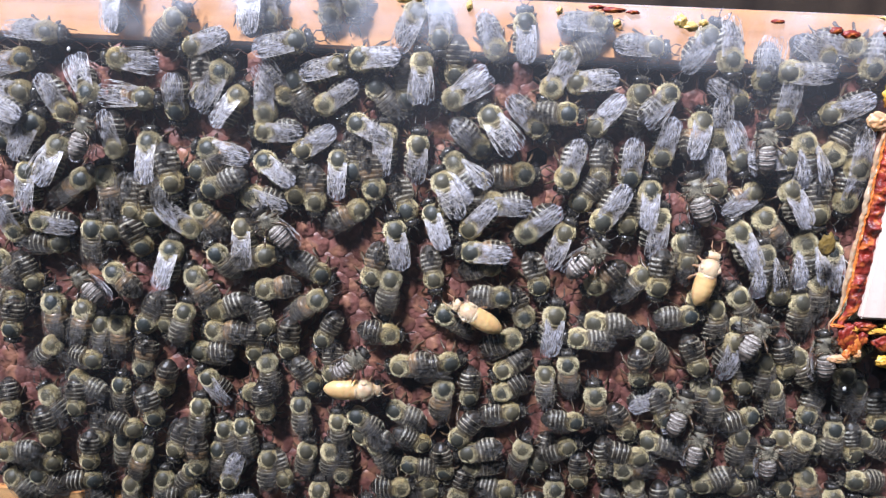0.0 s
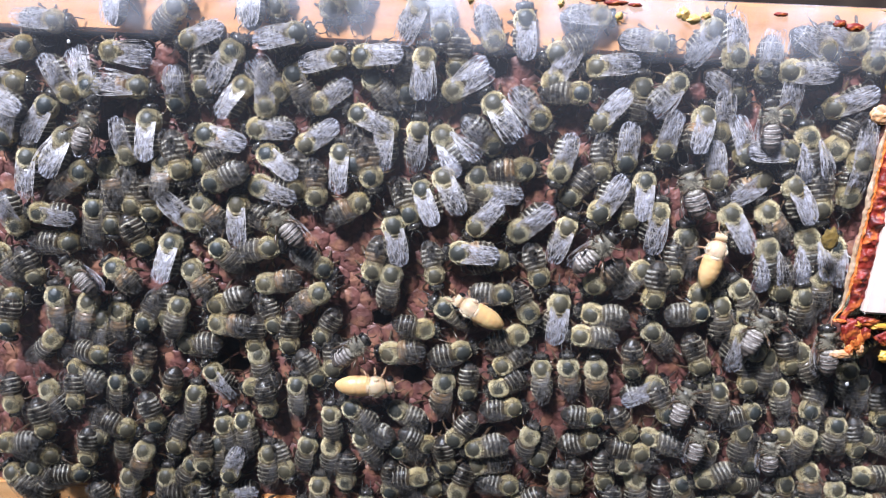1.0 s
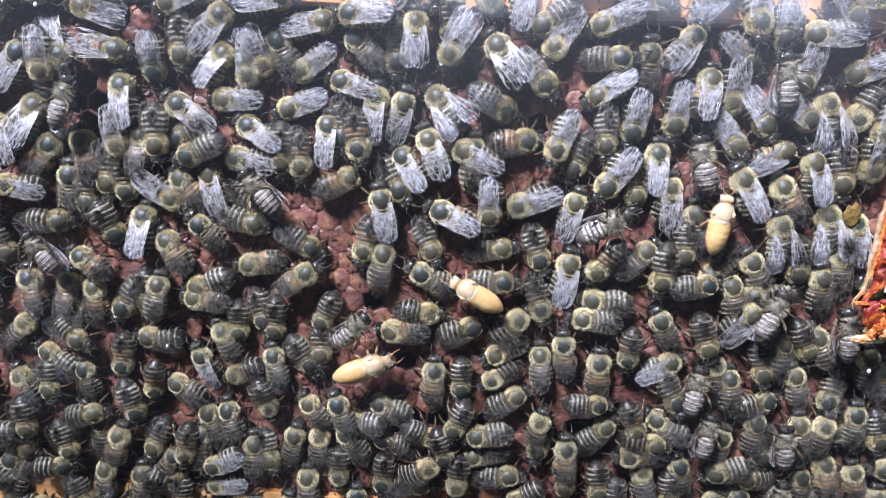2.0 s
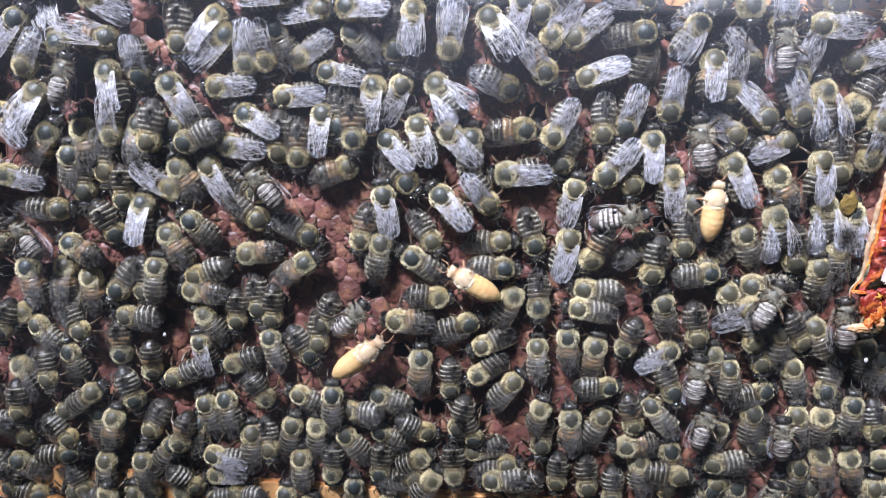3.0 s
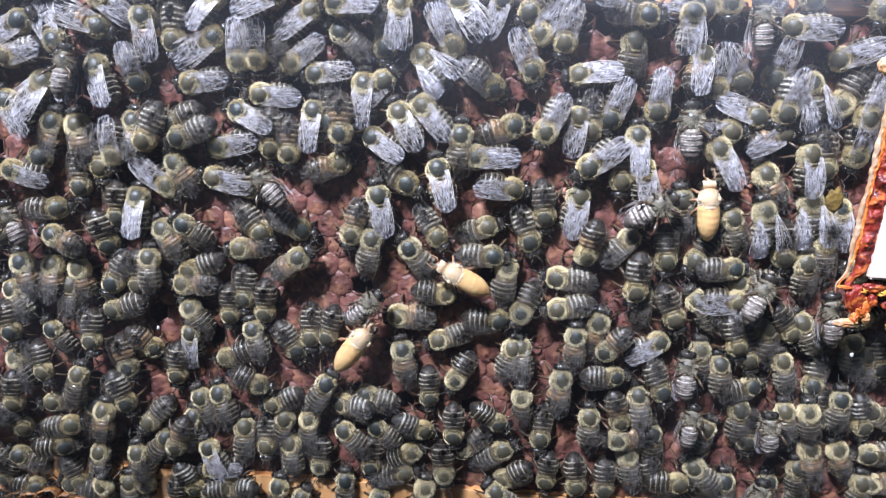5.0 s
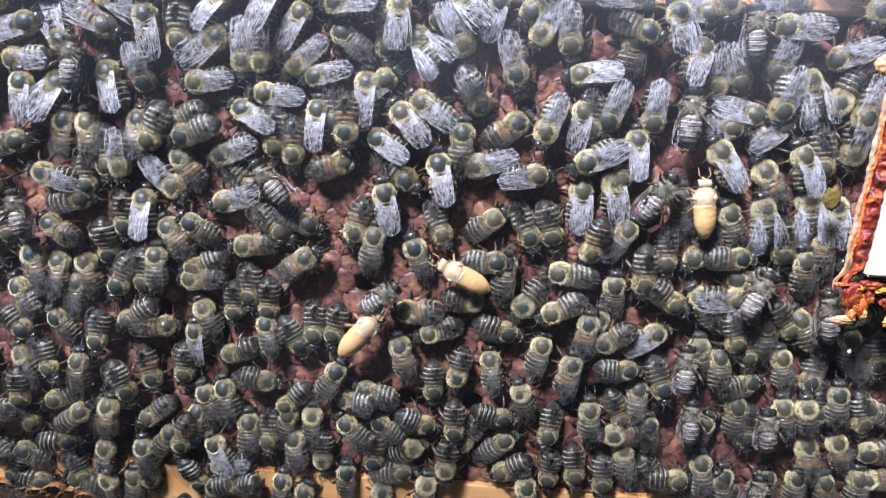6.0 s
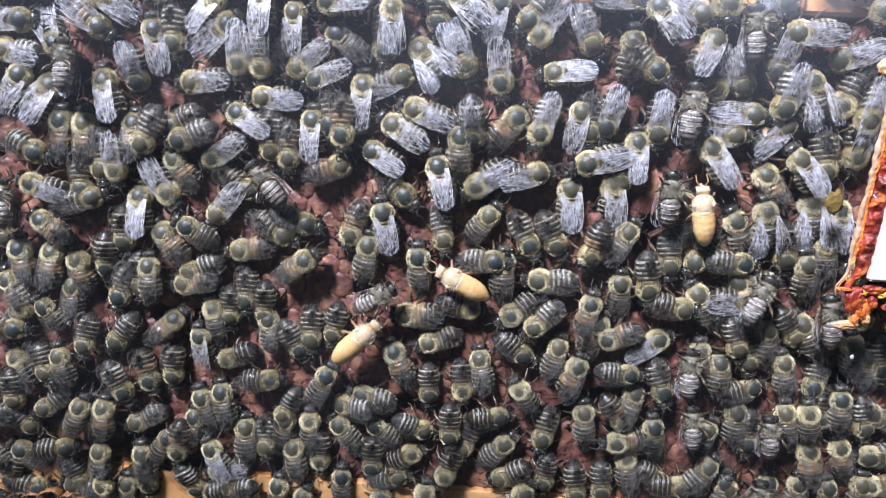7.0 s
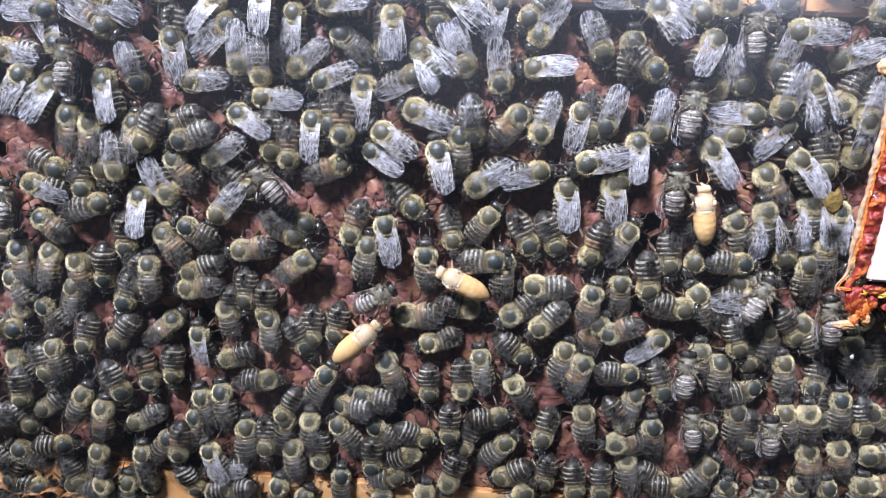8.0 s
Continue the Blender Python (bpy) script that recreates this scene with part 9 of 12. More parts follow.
    tread(203, [(0, at(36.2, -66.5, 350, 3.2)), (0.5, at(37.5, -62.4, 350, 3.2)), (1, at(35.6, -61.1, 350, 3.2)), (1.5, at(35.5, -63.5, 355, 3.2)), (2, at(35.6, -63.0, 360, 3.2)), (3.5, at(35.1, -60.6, 374, 3.2)), (4, at(36.4, -58.9, 379, 3.2)), (4.5, at(37.9, -57.0, 379, 3.2)), (8, at(37.9, -57.0, 379, 3.2))])
    tread(204, [(0, at(-38.0, -59.3, 182, 2.7)), (8, at(-38.0, -59.3, 179, 2.7))])
    tread(205, [(0, at(-89.7, -69.9, 299, 2.9)), (0.5, at(-90.9, -69.0, 299, 2.9)), (1, at(-90.1, -68.7, 299, 2.9)), (1.5, at(-90.2, -69.0, 303, 2.9)), (2, at(-90.7, -68.1, 306, 2.9)), (3.5, at(-93.8, -62.0, 318, 2.9)), (4, at(-95.5, -59.5, 321, 2.9)), (4.5, at(-97.3, -57.4, 323, 2.9)), (6, at(-97.6, -57.6, 329, 2.9)), (6.5, at(-98.5, -56.0, 331, 2.9)), (7.5, at(-98.9, -54.8, 332, 2.9)), (8, at(-97.9, -54.4, 332, 2.9))])
    tread(206, [(0, at(-43.2, -63.1, 345, 2.9)), (0.5, at(-43.5, -63.1, 345, 2.9)), (1, at(-45.4, -62.5, 345, 2.9)), (1.5, at(-48.4, -61.7, 339, 2.9)), (2, at(-50.0, -60.8, 333, 2.9)), (3.5, at(-54.2, -59.4, 315, 2.9)), (4, at(-53.8, -59.6, 309, 2.9)), (4.5, at(-55.4, -59.4, 315, 2.9)), (6, at(-53.3, -60.3, 334, 2.9)), (6.5, at(-51.0, -59.5, 340, 2.9)), (7, at(-50.2, -59.1, 346, 2.9)), (7.5, at(-49.3, -59.0, 346, 2.9)), (8, at(-47.1, -58.7, 346, 2.9))])
    tread(207, [(0, at(70.9, -53.2, 173, 4.8)), (0.5, at(71.4, -52.7, 173, 4.8)), (1, at(71.9, -54.0, 173, 4.8)), (1.5, at(70.8, -53.4, 171, 4.8)), (2, at(71.0, -52.0, 170, 4.8)), (3.5, at(68.5, -59.9, 165, 4.8)), (8, at(68.6, -59.9, 164, 4.8))])
    tread(208, [(0, at(-59.2, -60.8, 267, 3.0)), (0.5, at(-59.9, -60.1, 267, 3.0)), (1, at(-62.6, -60.5, 267, 3.0)), (1.5, at(-64.7, -62.4, 267, 3.0)), (2, at(-66.8, -62.9, 268, 3.0)), (3.5, at(-72.3, -59.9, 271, 3.0)), (4, at(-72.2, -59.9, 272, 3.0)), (4.5, at(-73.9, -59.9, 262, 3.0)), (6, at(-71.2, -64.0, 234, 3.0)), (6.5, at(-71.9, -65.7, 224, 3.0)), (7, at(-73.3, -68.0, 215, 3.0)), (7.5, at(-72.6, -67.7, 215, 3.0)), (8, at(-73.5, -67.8, 215, 3.0))])
    tread(209, [(0, at(-46.2, -60.3, 179, 2.7)), (8, at(-46.2, -60.3, 181, 2.7))])
    tread(210, [(0, at(51.7, -64.9, 65, 2.9)), (0.5, at(51.1, -65.5, 65, 2.9)), (1, at(49.6, -64.5, 65, 2.9)), (1.5, at(51.3, -62.8, 65, 2.9)), (2, at(51.2, -62.0, 65, 2.9)), (3.5, at(51.7, -61.4, 65, 2.9)), (4, at(51.8, -60.4, 65, 2.9)), (4.5, at(52.1, -61.0, 64, 2.9)), (6, at(51.1, -59.6, 61, 2.9)), (6.5, at(51.8, -60.5, 60, 2.9)), (7, at(51.6, -59.8, 59, 2.9)), (7.5, at(51.1, -59.3, 59, 2.9)), (8, at(51.6, -59.8, 59, 2.9))])
    tread(211, [(0, at(28.9, -58.5, 351, 4.9)), (0.5, at(29.3, -57.9, 351, 4.9)), (1, at(28.8, -60.4, 351, 4.9)), (1.5, at(27.8, -60.0, 351, 4.9)), (2, at(27.2, -58.6, 352, 4.9)), (3.5, at(29.3, -59.9, 353, 4.9)), (4, at(28.4, -60.4, 354, 4.9)), (4.5, at(30.4, -60.2, 356, 4.9)), (6, at(35.7, -57.7, 364, 4.9)), (6.5, at(35.4, -54.7, 367, 4.9)), (7, at(35.8, -52.1, 370, 4.9)), (7.5, at(35.3, -51.1, 370, 4.9)), (8, at(36.0, -49.7, 370, 4.9))])
    tread(212, [(0, at(45.7, -60.5, 173, 5.2)), (0.5, at(45.5, -60.7, 173, 5.2)), (1, at(43.8, -59.7, 173, 5.2)), (1.5, at(42.1, -60.2, 179, 5.2)), (2, at(41.5, -60.6, 185, 5.2)), (3.5, at(41.5, -60.4, 203, 5.2)), (4, at(41.4, -60.6, 209, 5.2)), (4.5, at(40.3, -62.8, 215, 5.2)), (6, at(40.0, -61.7, 233, 5.2)), (6.5, at(41.1, -60.4, 239, 5.2)), (7, at(40.6, -59.7, 245, 5.2)), (7.5, at(40.7, -58.4, 245, 5.2)), (8, at(40.7, -58.3, 245, 5.2))])
    tread(213, [(0, at(97.7, -60.9, 1, 2.7)), (8, at(97.7, -60.9, 0, 2.7))])
    tread(214, [(0, at(-96.0, -61.5, 43, 2.7)), (8, at(-96.0, -61.5, 40, 2.7))])
    tread(215, [(0, at(-29.6, -56.0, 208, 3.0)), (0.5, at(-29.9, -56.6, 208, 3.0)), (1, at(-30.0, -56.6, 208, 3.0)), (1.5, at(-28.4, -56.2, 205, 3.0)), (2, at(-27.1, -56.8, 203, 3.0)), (3.5, at(-25.3, -60.9, 196, 3.0)), (4, at(-23.5, -61.7, 193, 3.0)), (4.5, at(-23.3, -63.8, 193, 3.0)), (6, at(-22.6, -64.2, 190, 3.0)), (6.5, at(-21.9, -63.3, 190, 3.0)), (7, at(-22.0, -62.9, 189, 3.0)), (7.5, at(-22.1, -62.9, 189, 3.0)), (8, at(-21.6, -62.9, 189, 3.0))])
    tread(216, [(0, at(61.3, -62.3, 1, 2.7)), (8, at(61.3, -62.3, -1, 2.7))])
    tread(217, [(0, at(70.7, -61.8, 173, 3.2)), (1, at(71.5, -62.5, 173, 3.2)), (1.5, at(71.6, -63.0, 171, 3.2)), (4, at(72.0, -62.9, 164, 3.2)), (6, at(72.0, -63.5, 167, 3.2)), (6.5, at(72.0, -63.5, 168, 3.2)), (7, at(71.8, -63.4, 168, 3.2)), (7.5, at(71.6, -63.4, 168, 3.2)), (8, at(71.7, -63.6, 168, 3.2))])
    tread(218, [(0, at(103.5, -68.8, 171, 3.2)), (1, at(103.5, -68.8, 171, 3.2)), (4, at(100.9, -63.1, 171, 3.2)), (8, at(100.9, -63.1, 171, 3.2))])
    tread(219, [(0, at(13.9, -61.3, 235, 3.1)), (0.5, at(14.1, -61.0, 235, 3.1)), (1, at(13.5, -61.5, 235, 3.1)), (1.5, at(13.0, -62.2, 238, 3.1)), (2, at(12.5, -62.4, 240, 3.1)), (3.5, at(7.9, -63.1, 248, 3.1)), (4, at(5.5, -63.3, 251, 3.1)), (4.5, at(3.9, -63.5, 251, 3.1)), (6, at(-0.1, -62.7, 251, 3.1)), (6.5, at(-0.6, -63.8, 251, 3.1)), (7, at(0.2, -63.8, 251, 3.1)), (7.5, at(-1.8, -62.6, 251, 3.1)), (8, at(0.2, -63.8, 251, 3.1))])
    tread(220, [(0, at(-19.1, -66.8, 89, 7.2)), (0.5, at(-18.4, -67.1, 89, 7.2)), (1, at(-16.4, -67.1, 89, 7.2)), (1.5, at(-17.4, -67.3, 78, 7.2)), (2, at(-14.9, -65.1, 68, 7.2)), (3.5, at(-16.1, -64.2, 37, 7.2)), (4, at(-15.7, -63.5, 27, 7.2)), (4.5, at(-15.5, -63.5, 30, 7.2)), (6, at(-14.2, -60.7, 40, 7.2)), (6.5, at(-14.6, -62.0, 43, 7.2)), (7, at(-14.4, -61.6, 46, 7.2)), (8, at(-14.2, -61.6, 46, 7.2))])
    tread(221, [(0, at(24.1, -62.2, 354, 2.8)), (0.5, at(23.4, -61.7, 354, 2.8)), (1, at(22.8, -62.1, 354, 2.8)), (1.5, at(22.4, -62.2, 354, 2.8)), (3.5, at(22.6, -63.2, 352, 2.8)), (4, at(23.0, -63.5, 351, 2.8)), (4.5, at(23.1, -62.9, 351, 2.8)), (6, at(14.2, -68.5, 349, 2.8)), (6.5, at(13.4, -68.9, 348, 2.8)), (7, at(12.1, -67.2, 347, 2.8)), (7.5, at(10.4, -64.9, 347, 2.8)), (8, at(12.2, -66.9, 347, 2.8))])
    tread(222, [(0, at(77.9, -62.3, 343, 2.9)), (0.5, at(78.1, -62.4, 343, 2.9)), (1, at(78.9, -63.2, 343, 2.9)), (1.5, at(79.2, -63.3, 343, 2.9)), (2, at(79.0, -63.5, 342, 2.9)), (3.5, at(79.1, -63.9, 339, 2.9)), (4, at(79.0, -63.9, 339, 2.9)), (4.5, at(79.3, -63.5, 340, 2.9)), (7, at(79.8, -63.6, 348, 2.9)), (7.5, at(79.6, -63.5, 348, 2.9)), (8, at(79.8, -63.6, 348, 2.9))])
    tread(223, [(0, at(55.8, -65.8, 13, 7.9, True)), (0.5, at(55.9, -64.8, 13, 7.9, True)), (1, at(55.9, -64.8, 13, 7.9, True)), (1.5, at(55.7, -64.8, 10, 7.9, True)), (2, at(56.4, -64.4, 7, 7.9, True)), (3.5, at(57.2, -64.1, -1, 7.9, True)), (4, at(57.3, -64.5, -3, 7.9, True)), (4.5, at(57.3, -64.6, -3, 7.9, True)), (6, at(57.5, -63.9, -2, 7.9, True)), (6.5, at(57.3, -63.9, -2, 7.9, True)), (7, at(58.1, -63.5, -1, 7.9, True)), (7.5, at(57.1, -63.6, -1, 7.9, True)), (8, at(57.4, -63.9, -1, 7.9, True))])
    tread(224, [(0, at(-27.4, -64.6, 180, 2.7)), (8, at(-27.4, -64.6, 181, 2.7))])
    tread(225, [(0, at(-34.9, -73.3, 355, 3.2)), (0.5, at(-35.8, -71.5, 355, 3.2)), (1, at(-35.9, -69.6, 355, 3.2)), (1.5, at(-37.3, -67.8, 351, 3.2)), (2, at(-38.1, -65.9, 347, 3.2)), (3.5, at(-38.6, -64.0, 334, 3.2)), (4, at(-39.9, -64.8, 330, 3.2)), (4.5, at(-41.3, -64.1, 334, 3.2)), (6, at(-38.4, -63.1, 347, 3.2)), (6.5, at(-38.1, -61.8, 351, 3.2)), (7, at(-37.1, -60.8, 355, 3.2)), (7.5, at(-36.8, -59.9, 355, 3.2)), (8, at(-37.1, -60.8, 355, 3.2))])
    tread(226, [(0, at(-57.6, -67.5, 320, 2.9)), (0.5, at(-56.8, -67.6, 320, 2.9)), (1, at(-56.6, -67.4, 320, 2.9)), (1.5, at(-56.1, -67.3, 327, 2.9)), (2, at(-54.9, -66.9, 333, 2.9)), (3.5, at(-54.5, -65.6, 353, 2.9)), (4, at(-55.1, -65.1, 359, 2.9)), (6, at(-55.3, -65.9, 354, 2.9)), (6.5, at(-54.8, -65.2, 353, 2.9)), (7, at(-53.4, -65.8, 351, 2.9)), (7.5, at(-53.7, -65.2, 351, 2.9)), (8, at(-53.7, -65.2, 351, 2.9))])
    tread(227, [(0, at(64.1, -64.8, 353, 3.1)), (0.5, at(64.6, -65.2, 353, 3.1)), (1, at(64.9, -65.1, 353, 3.1)), (2, at(64.7, -65.1, 353, 3.1)), (3.5, at(65.4, -65.2, 353, 3.1)), (4, at(65.4, -65.4, 353, 3.1)), (4.5, at(65.8, -65.4, 354, 3.1)), (6, at(66.1, -64.5, 356, 3.1)), (6.5, at(66.0, -64.5, 357, 3.1)), (7, at(65.9, -64.6, 358, 3.1)), (7.5, at(64.9, -65.1, 358, 3.1)), (8, at(65.9, -64.4, 358, 3.1))])
    tread(228, [(0, at(-0.3, -67.2, 7, 3.1)), (0.5, at(-0.1, -67.1, 7, 3.1)), (1, at(-0.3, -66.8, 7, 3.1)), (1.5, at(-0.3, -67.3, 5, 3.1)), (2, at(-1.4, -67.4, 3, 3.1)), (3.5, at(-4.9, -66.4, -2, 3.1)), (4, at(-5.7, -65.9, -4, 3.1)), (4.5, at(-5.7, -66.2, -8, 3.1)), (6.5, at(-7.4, -66.5, -22, 3.1)), (7, at(-7.8, -66.8, -26, 3.1)), (7.5, at(-8.9, -68.5, -26, 3.1)), (8, at(-9.6, -69.0, -26, 3.1))])
    tread(229, [(0, at(-104.6, -57.0, 184, 4.9)), (0.5, at(-104.9, -57.7, 184, 4.9)), (1, at(-105.6, -58.2, 184, 4.9)), (3.5, at(-98.8, -66.1, 200, 4.9)), (4, at(-98.0, -66.1, 203, 4.9)), (4.5, at(-97.9, -66.5, 184, 4.9)), (6, at(-96.3, -67.3, 129, 4.9)), (6.5, at(-96.7, -66.9, 110, 4.9)), (7, at(-97.1, -66.1, 91, 4.9)), (7.5, at(-96.6, -65.8, 91, 4.9)), (8, at(-97.3, -66.1, 91, 4.9))])
    tread(230, [(0, at(16.2, -71.9, 81, 3.2)), (0.5, at(16.6, -71.4, 81, 3.2)), (1, at(16.4, -72.1, 81, 3.2)), (1.5, at(17.0, -72.4, 70, 3.2)), (2, at(17.4, -72.0, 59, 3.2)), (3.5, at(17.3, -69.6, 26, 3.2)), (4, at(17.9, -66.5, 15, 3.2)), (4.5, at(17.5, -64.9, 15, 3.2)), (6, at(25.7, -64.1, 15, 3.2)), (6.5, at(27.3, -64.0, 15, 3.2)), (7, at(29.5, -63.1, 15, 3.2)), (7.5, at(29.7, -63.2, 15, 3.2)), (8, at(31.1, -63.8, 15, 3.2))])
    tread(231, [(0, at(-79.2, -70.6, 2, 3.0)), (0.5, at(-79.2, -70.8, 2, 3.0)), (1, at(-80.2, -71.5, 2, 3.0)), (1.5, at(-81.1, -72.5, -4, 3.0)), (2, at(-82.4, -71.8, -10, 3.0)), (3.5, at(-86.0, -68.9, -27, 3.0)), (4, at(-85.9, -67.1, -33, 3.0)), (4.5, at(-87.5, -66.9, -33, 3.0)), (6.5, at(-89.2, -62.8, -33, 3.0)), (7, at(-90.5, -61.0, -33, 3.0)), (7.5, at(-91.8, -60.7, -33, 3.0)), (8, at(-90.6, -60.8, -33, 3.0))])
    tread(232, [(0, at(-32.0, -67.5, 145, 3.1)), (0.5, at(-31.0, -67.0, 145, 3.1)), (1, at(-31.1, -67.1, 145, 3.1)), (1.5, at(-30.7, -67.0, 145, 3.1)), (2, at(-30.1, -66.9, 145, 3.1)), (3.5, at(-29.4, -67.4, 145, 3.1)), (4, at(-29.4, -67.5, 145, 3.1)), (4.5, at(-30.4, -67.8, 145, 3.1)), (6, at(-30.7, -67.4, 148, 3.1)), (6.5, at(-30.2, -67.2, 149, 3.1)), (7, at(-30.0, -67.2, 150, 3.1)), (7.5, at(-29.1, -66.7, 150, 3.1)), (8, at(-28.6, -66.3, 150, 3.1))])
    tread(233, [(0, at(-84.9, -63.8, 97, 5.0)), (0.5, at(-84.9, -63.3, 97, 5.0)), (1, at(-83.5, -63.9, 97, 5.0)), (1.5, at(-83.0, -64.0, 110, 5.0)), (2, at(-82.8, -63.8, 122, 5.0)), (3.5, at(-79.9, -65.5, 160, 5.0)), (4, at(-77.9, -67.8, 173, 5.0)), (4.5, at(-78.1, -67.7, 175, 5.0)), (6, at(-78.3, -68.9, 183, 5.0)), (7, at(-80.3, -68.9, 188, 5.0)), (7.5, at(-79.8, -69.0, 188, 5.0)), (8, at(-80.4, -68.9, 188, 5.0))])
    tread(234, [(0, at(31.3, -72.6, 92, 5.0)), (0.5, at(34.0, -72.6, 92, 5.0)), (1, at(35.7, -72.4, 92, 5.0)), (1.5, at(35.7, -73.4, 90, 5.0)), (2, at(35.6, -72.1, 88, 5.0)), (3.5, at(40.2, -69.3, 83, 5.0)), (4, at(41.2, -68.5, 81, 5.0)), (4.5, at(41.4, -68.7, 83, 5.0)), (6, at(45.2, -67.8, 88, 5.0)), (6.5, at(45.9, -67.3, 90, 5.0)), (7, at(45.4, -67.6, 91, 5.0)), (7.5, at(45.2, -67.5, 91, 5.0)), (8, at(45.4, -67.4, 91, 5.0))])
    tread(235, [(0, at(87.0, -68.7, 196, 2.7)), (1, at(87.1, -68.5, 196, 2.7)), (2, at(87.1, -68.8, 194, 2.7)), (3.5, at(87.2, -68.7, 192, 2.7)), (6.5, at(87.0, -68.6, 191, 2.7)), (7.5, at(87.3, -68.7, 191, 2.7)), (8, at(87.1, -68.7, 191, 2.7))])
    tread(236, [(0, at(73.4, -69.8, 69, 2.7)), (3.5, at(73.4, -69.8, 72, 2.7)), (8, at(73.4, -69.8, 69, 2.7))])
    tread(237, [(0, at(52.7, -70.3, 156, 5.2)), (3.5, at(52.7, -70.3, 156, 5.2)), (4, at(52.8, -70.4, 156, 5.2)), (4.5, at(53.0, -71.2, 157, 5.2)), (6, at(53.3, -71.7, 162, 5.2)), (6.5, at(52.9, -71.6, 163, 5.2)), (7, at(53.3, -71.2, 165, 5.2)), (8, at(53.3, -71.2, 165, 5.2))])
    tread(238, [(0, at(-46.8, -70.8, -114, 2.7)), (8, at(-46.8, -70.8, -115, 2.7))])
    tread(239, [(0, at(14.0, -66.8, 240, 3.1)), (1, at(13.0, -67.0, 240, 3.1)), (1.5, at(12.7, -67.7, 238, 3.1)), (2, at(12.1, -68.2, 235, 3.1)), (3.5, at(7.9, -70.4, 228, 3.1)), (4, at(6.7, -71.0, 225, 3.1)), (4.5, at(6.7, -72.1, 217, 3.1)), (6, at(6.6, -72.8, 192, 3.1)), (6.5, at(8.1, -74.1, 184, 3.1)), (7, at(8.3, -74.6, 175, 3.1)), (7.5, at(8.1, -74.3, 175, 3.1)), (8, at(8.3, -74.6, 175, 3.1))])
    tread(240, [(0, at(-73.7, -65.6, 191, 2.8)), (0.5, at(-73.9, -68.2, 191, 2.8)), (1, at(-74.3, -68.7, 191, 2.8)), (1.5, at(-73.5, -69.7, 186, 2.8)), (2, at(-73.5, -70.0, 182, 2.8)), (3.5, at(-72.7, -69.7, 167, 2.8)), (4, at(-71.4, -71.0, 162, 2.8)), (4.5, at(-72.3, -72.5, 162, 2.8)), (6, at(-66.2, -78.0, 162, 2.8)), (6.5, at(-66.5, -77.3, 162, 2.8)), (7, at(-66.0, -77.4, 162, 2.8)), (7.5, at(-66.5, -77.2, 162, 2.8)), (8, at(-66.1, -77.4, 162, 2.8))])
    tread(241, [(0, at(92.7, -71.0, 359, 4.9)), (4, at(92.6, -71.1, 361, 4.9)), (6.5, at(92.7, -70.7, 357, 4.9)), (7.5, at(92.5, -70.6, 356, 4.9)), (8, at(92.5, -70.7, 356, 4.9))])
    tread(242, [(0, at(-68.5, -70.6, 191, 2.9)), (0.5, at(-67.8, -71.6, 191, 2.9)), (1, at(-67.2, -73.8, 191, 2.9)), (1.5, at(-65.5, -76.2, 188, 2.9)), (2, at(-66.2, -75.4, 185, 2.9)), (3.5, at(-66.1, -72.9, 177, 2.9)), (4, at(-65.1, -72.5, 174, 2.9)), (4.5, at(-65.1, -71.8, 152, 2.9)), (6, at(-62.5, -64.9, 84, 2.9)), (6.5, at(-61.9, -64.2, 61, 2.9)), (7, at(-59.7, -62.2, 39, 2.9)), (7.5, at(-59.8, -62.4, 39, 2.9)), (8, at(-60.0, -62.2, 39, 2.9))])
    tread(243, [(0, at(100.8, -74.2, -66, 2.7)), (8, at(100.8, -74.2, -66, 2.7))])
    tread(244, [(0, at(86.1, -74.1, 21, 5.1)), (0.5, at(86.1, -74.2, 21, 5.1)), (1, at(86.0, -74.1, 21, 5.1)), (3.5, at(86.3, -74.1, -3, 5.1)), (4, at(86.2, -74.2, -8, 5.1)), (6.5, at(86.1, -74.3, -8, 5.1)), (8, at(86.0, -74.1, -8, 5.1))])
    tread(245, [(0, at(50.2, -77.4, 277, 3.0)), (0.5, at(50.2, -77.8, 277, 3.0)), (1, at(49.9, -77.8, 277, 3.0)), (1.5, at(49.7, -76.4, 287, 3.0)), (2, at(50.0, -75.8, 297, 3.0)), (3.5, at(49.0, -74.6, 326, 3.0)), (4, at(49.0, -74.5, 336, 3.0)), (4.5, at(48.8, -74.2, 344, 3.0)), (6, at(48.5, -73.3, 367, 3.0)), (6.5, at(48.2, -73.0, 375, 3.0)), (7, at(47.5, -73.1, 383, 3.0)), (7.5, at(47.7, -73.4, 383, 3.0)), (8, at(47.5, -73.3, 383, 3.0))])
    tread(246, [(0, at(80.8, -74.0, 352, 4.8)), (0.5, at(80.9, -74.5, 352, 4.8)), (1, at(80.8, -74.6, 352, 4.8)), (2, at(80.8, -74.3, 352, 4.8)), (4, at(81.0, -74.6, 352, 4.8)), (4.5, at(81.0, -74.7, 352, 4.8)), (8, at(81.1, -74.7, 352, 4.8))])
    tread(247, [(0, at(-97.4, -74.6, 322, 2.8)), (0.5, at(-97.5, -74.5, 322, 2.8)), (1, at(-97.5, -74.8, 322, 2.8)), (1.5, at(-97.5, -74.7, 323, 2.8)), (2, at(-97.7, -74.7, 324, 2.8)), (3.5, at(-97.3, -74.7, 327, 2.8)), (4.5, at(-97.6, -74.5, 327, 2.8)), (6, at(-97.8, -74.5, 327, 2.8)), (6.5, at(-97.9, -74.2, 327, 2.8)), (8, at(-98.5, -74.2, 327, 2.8))])
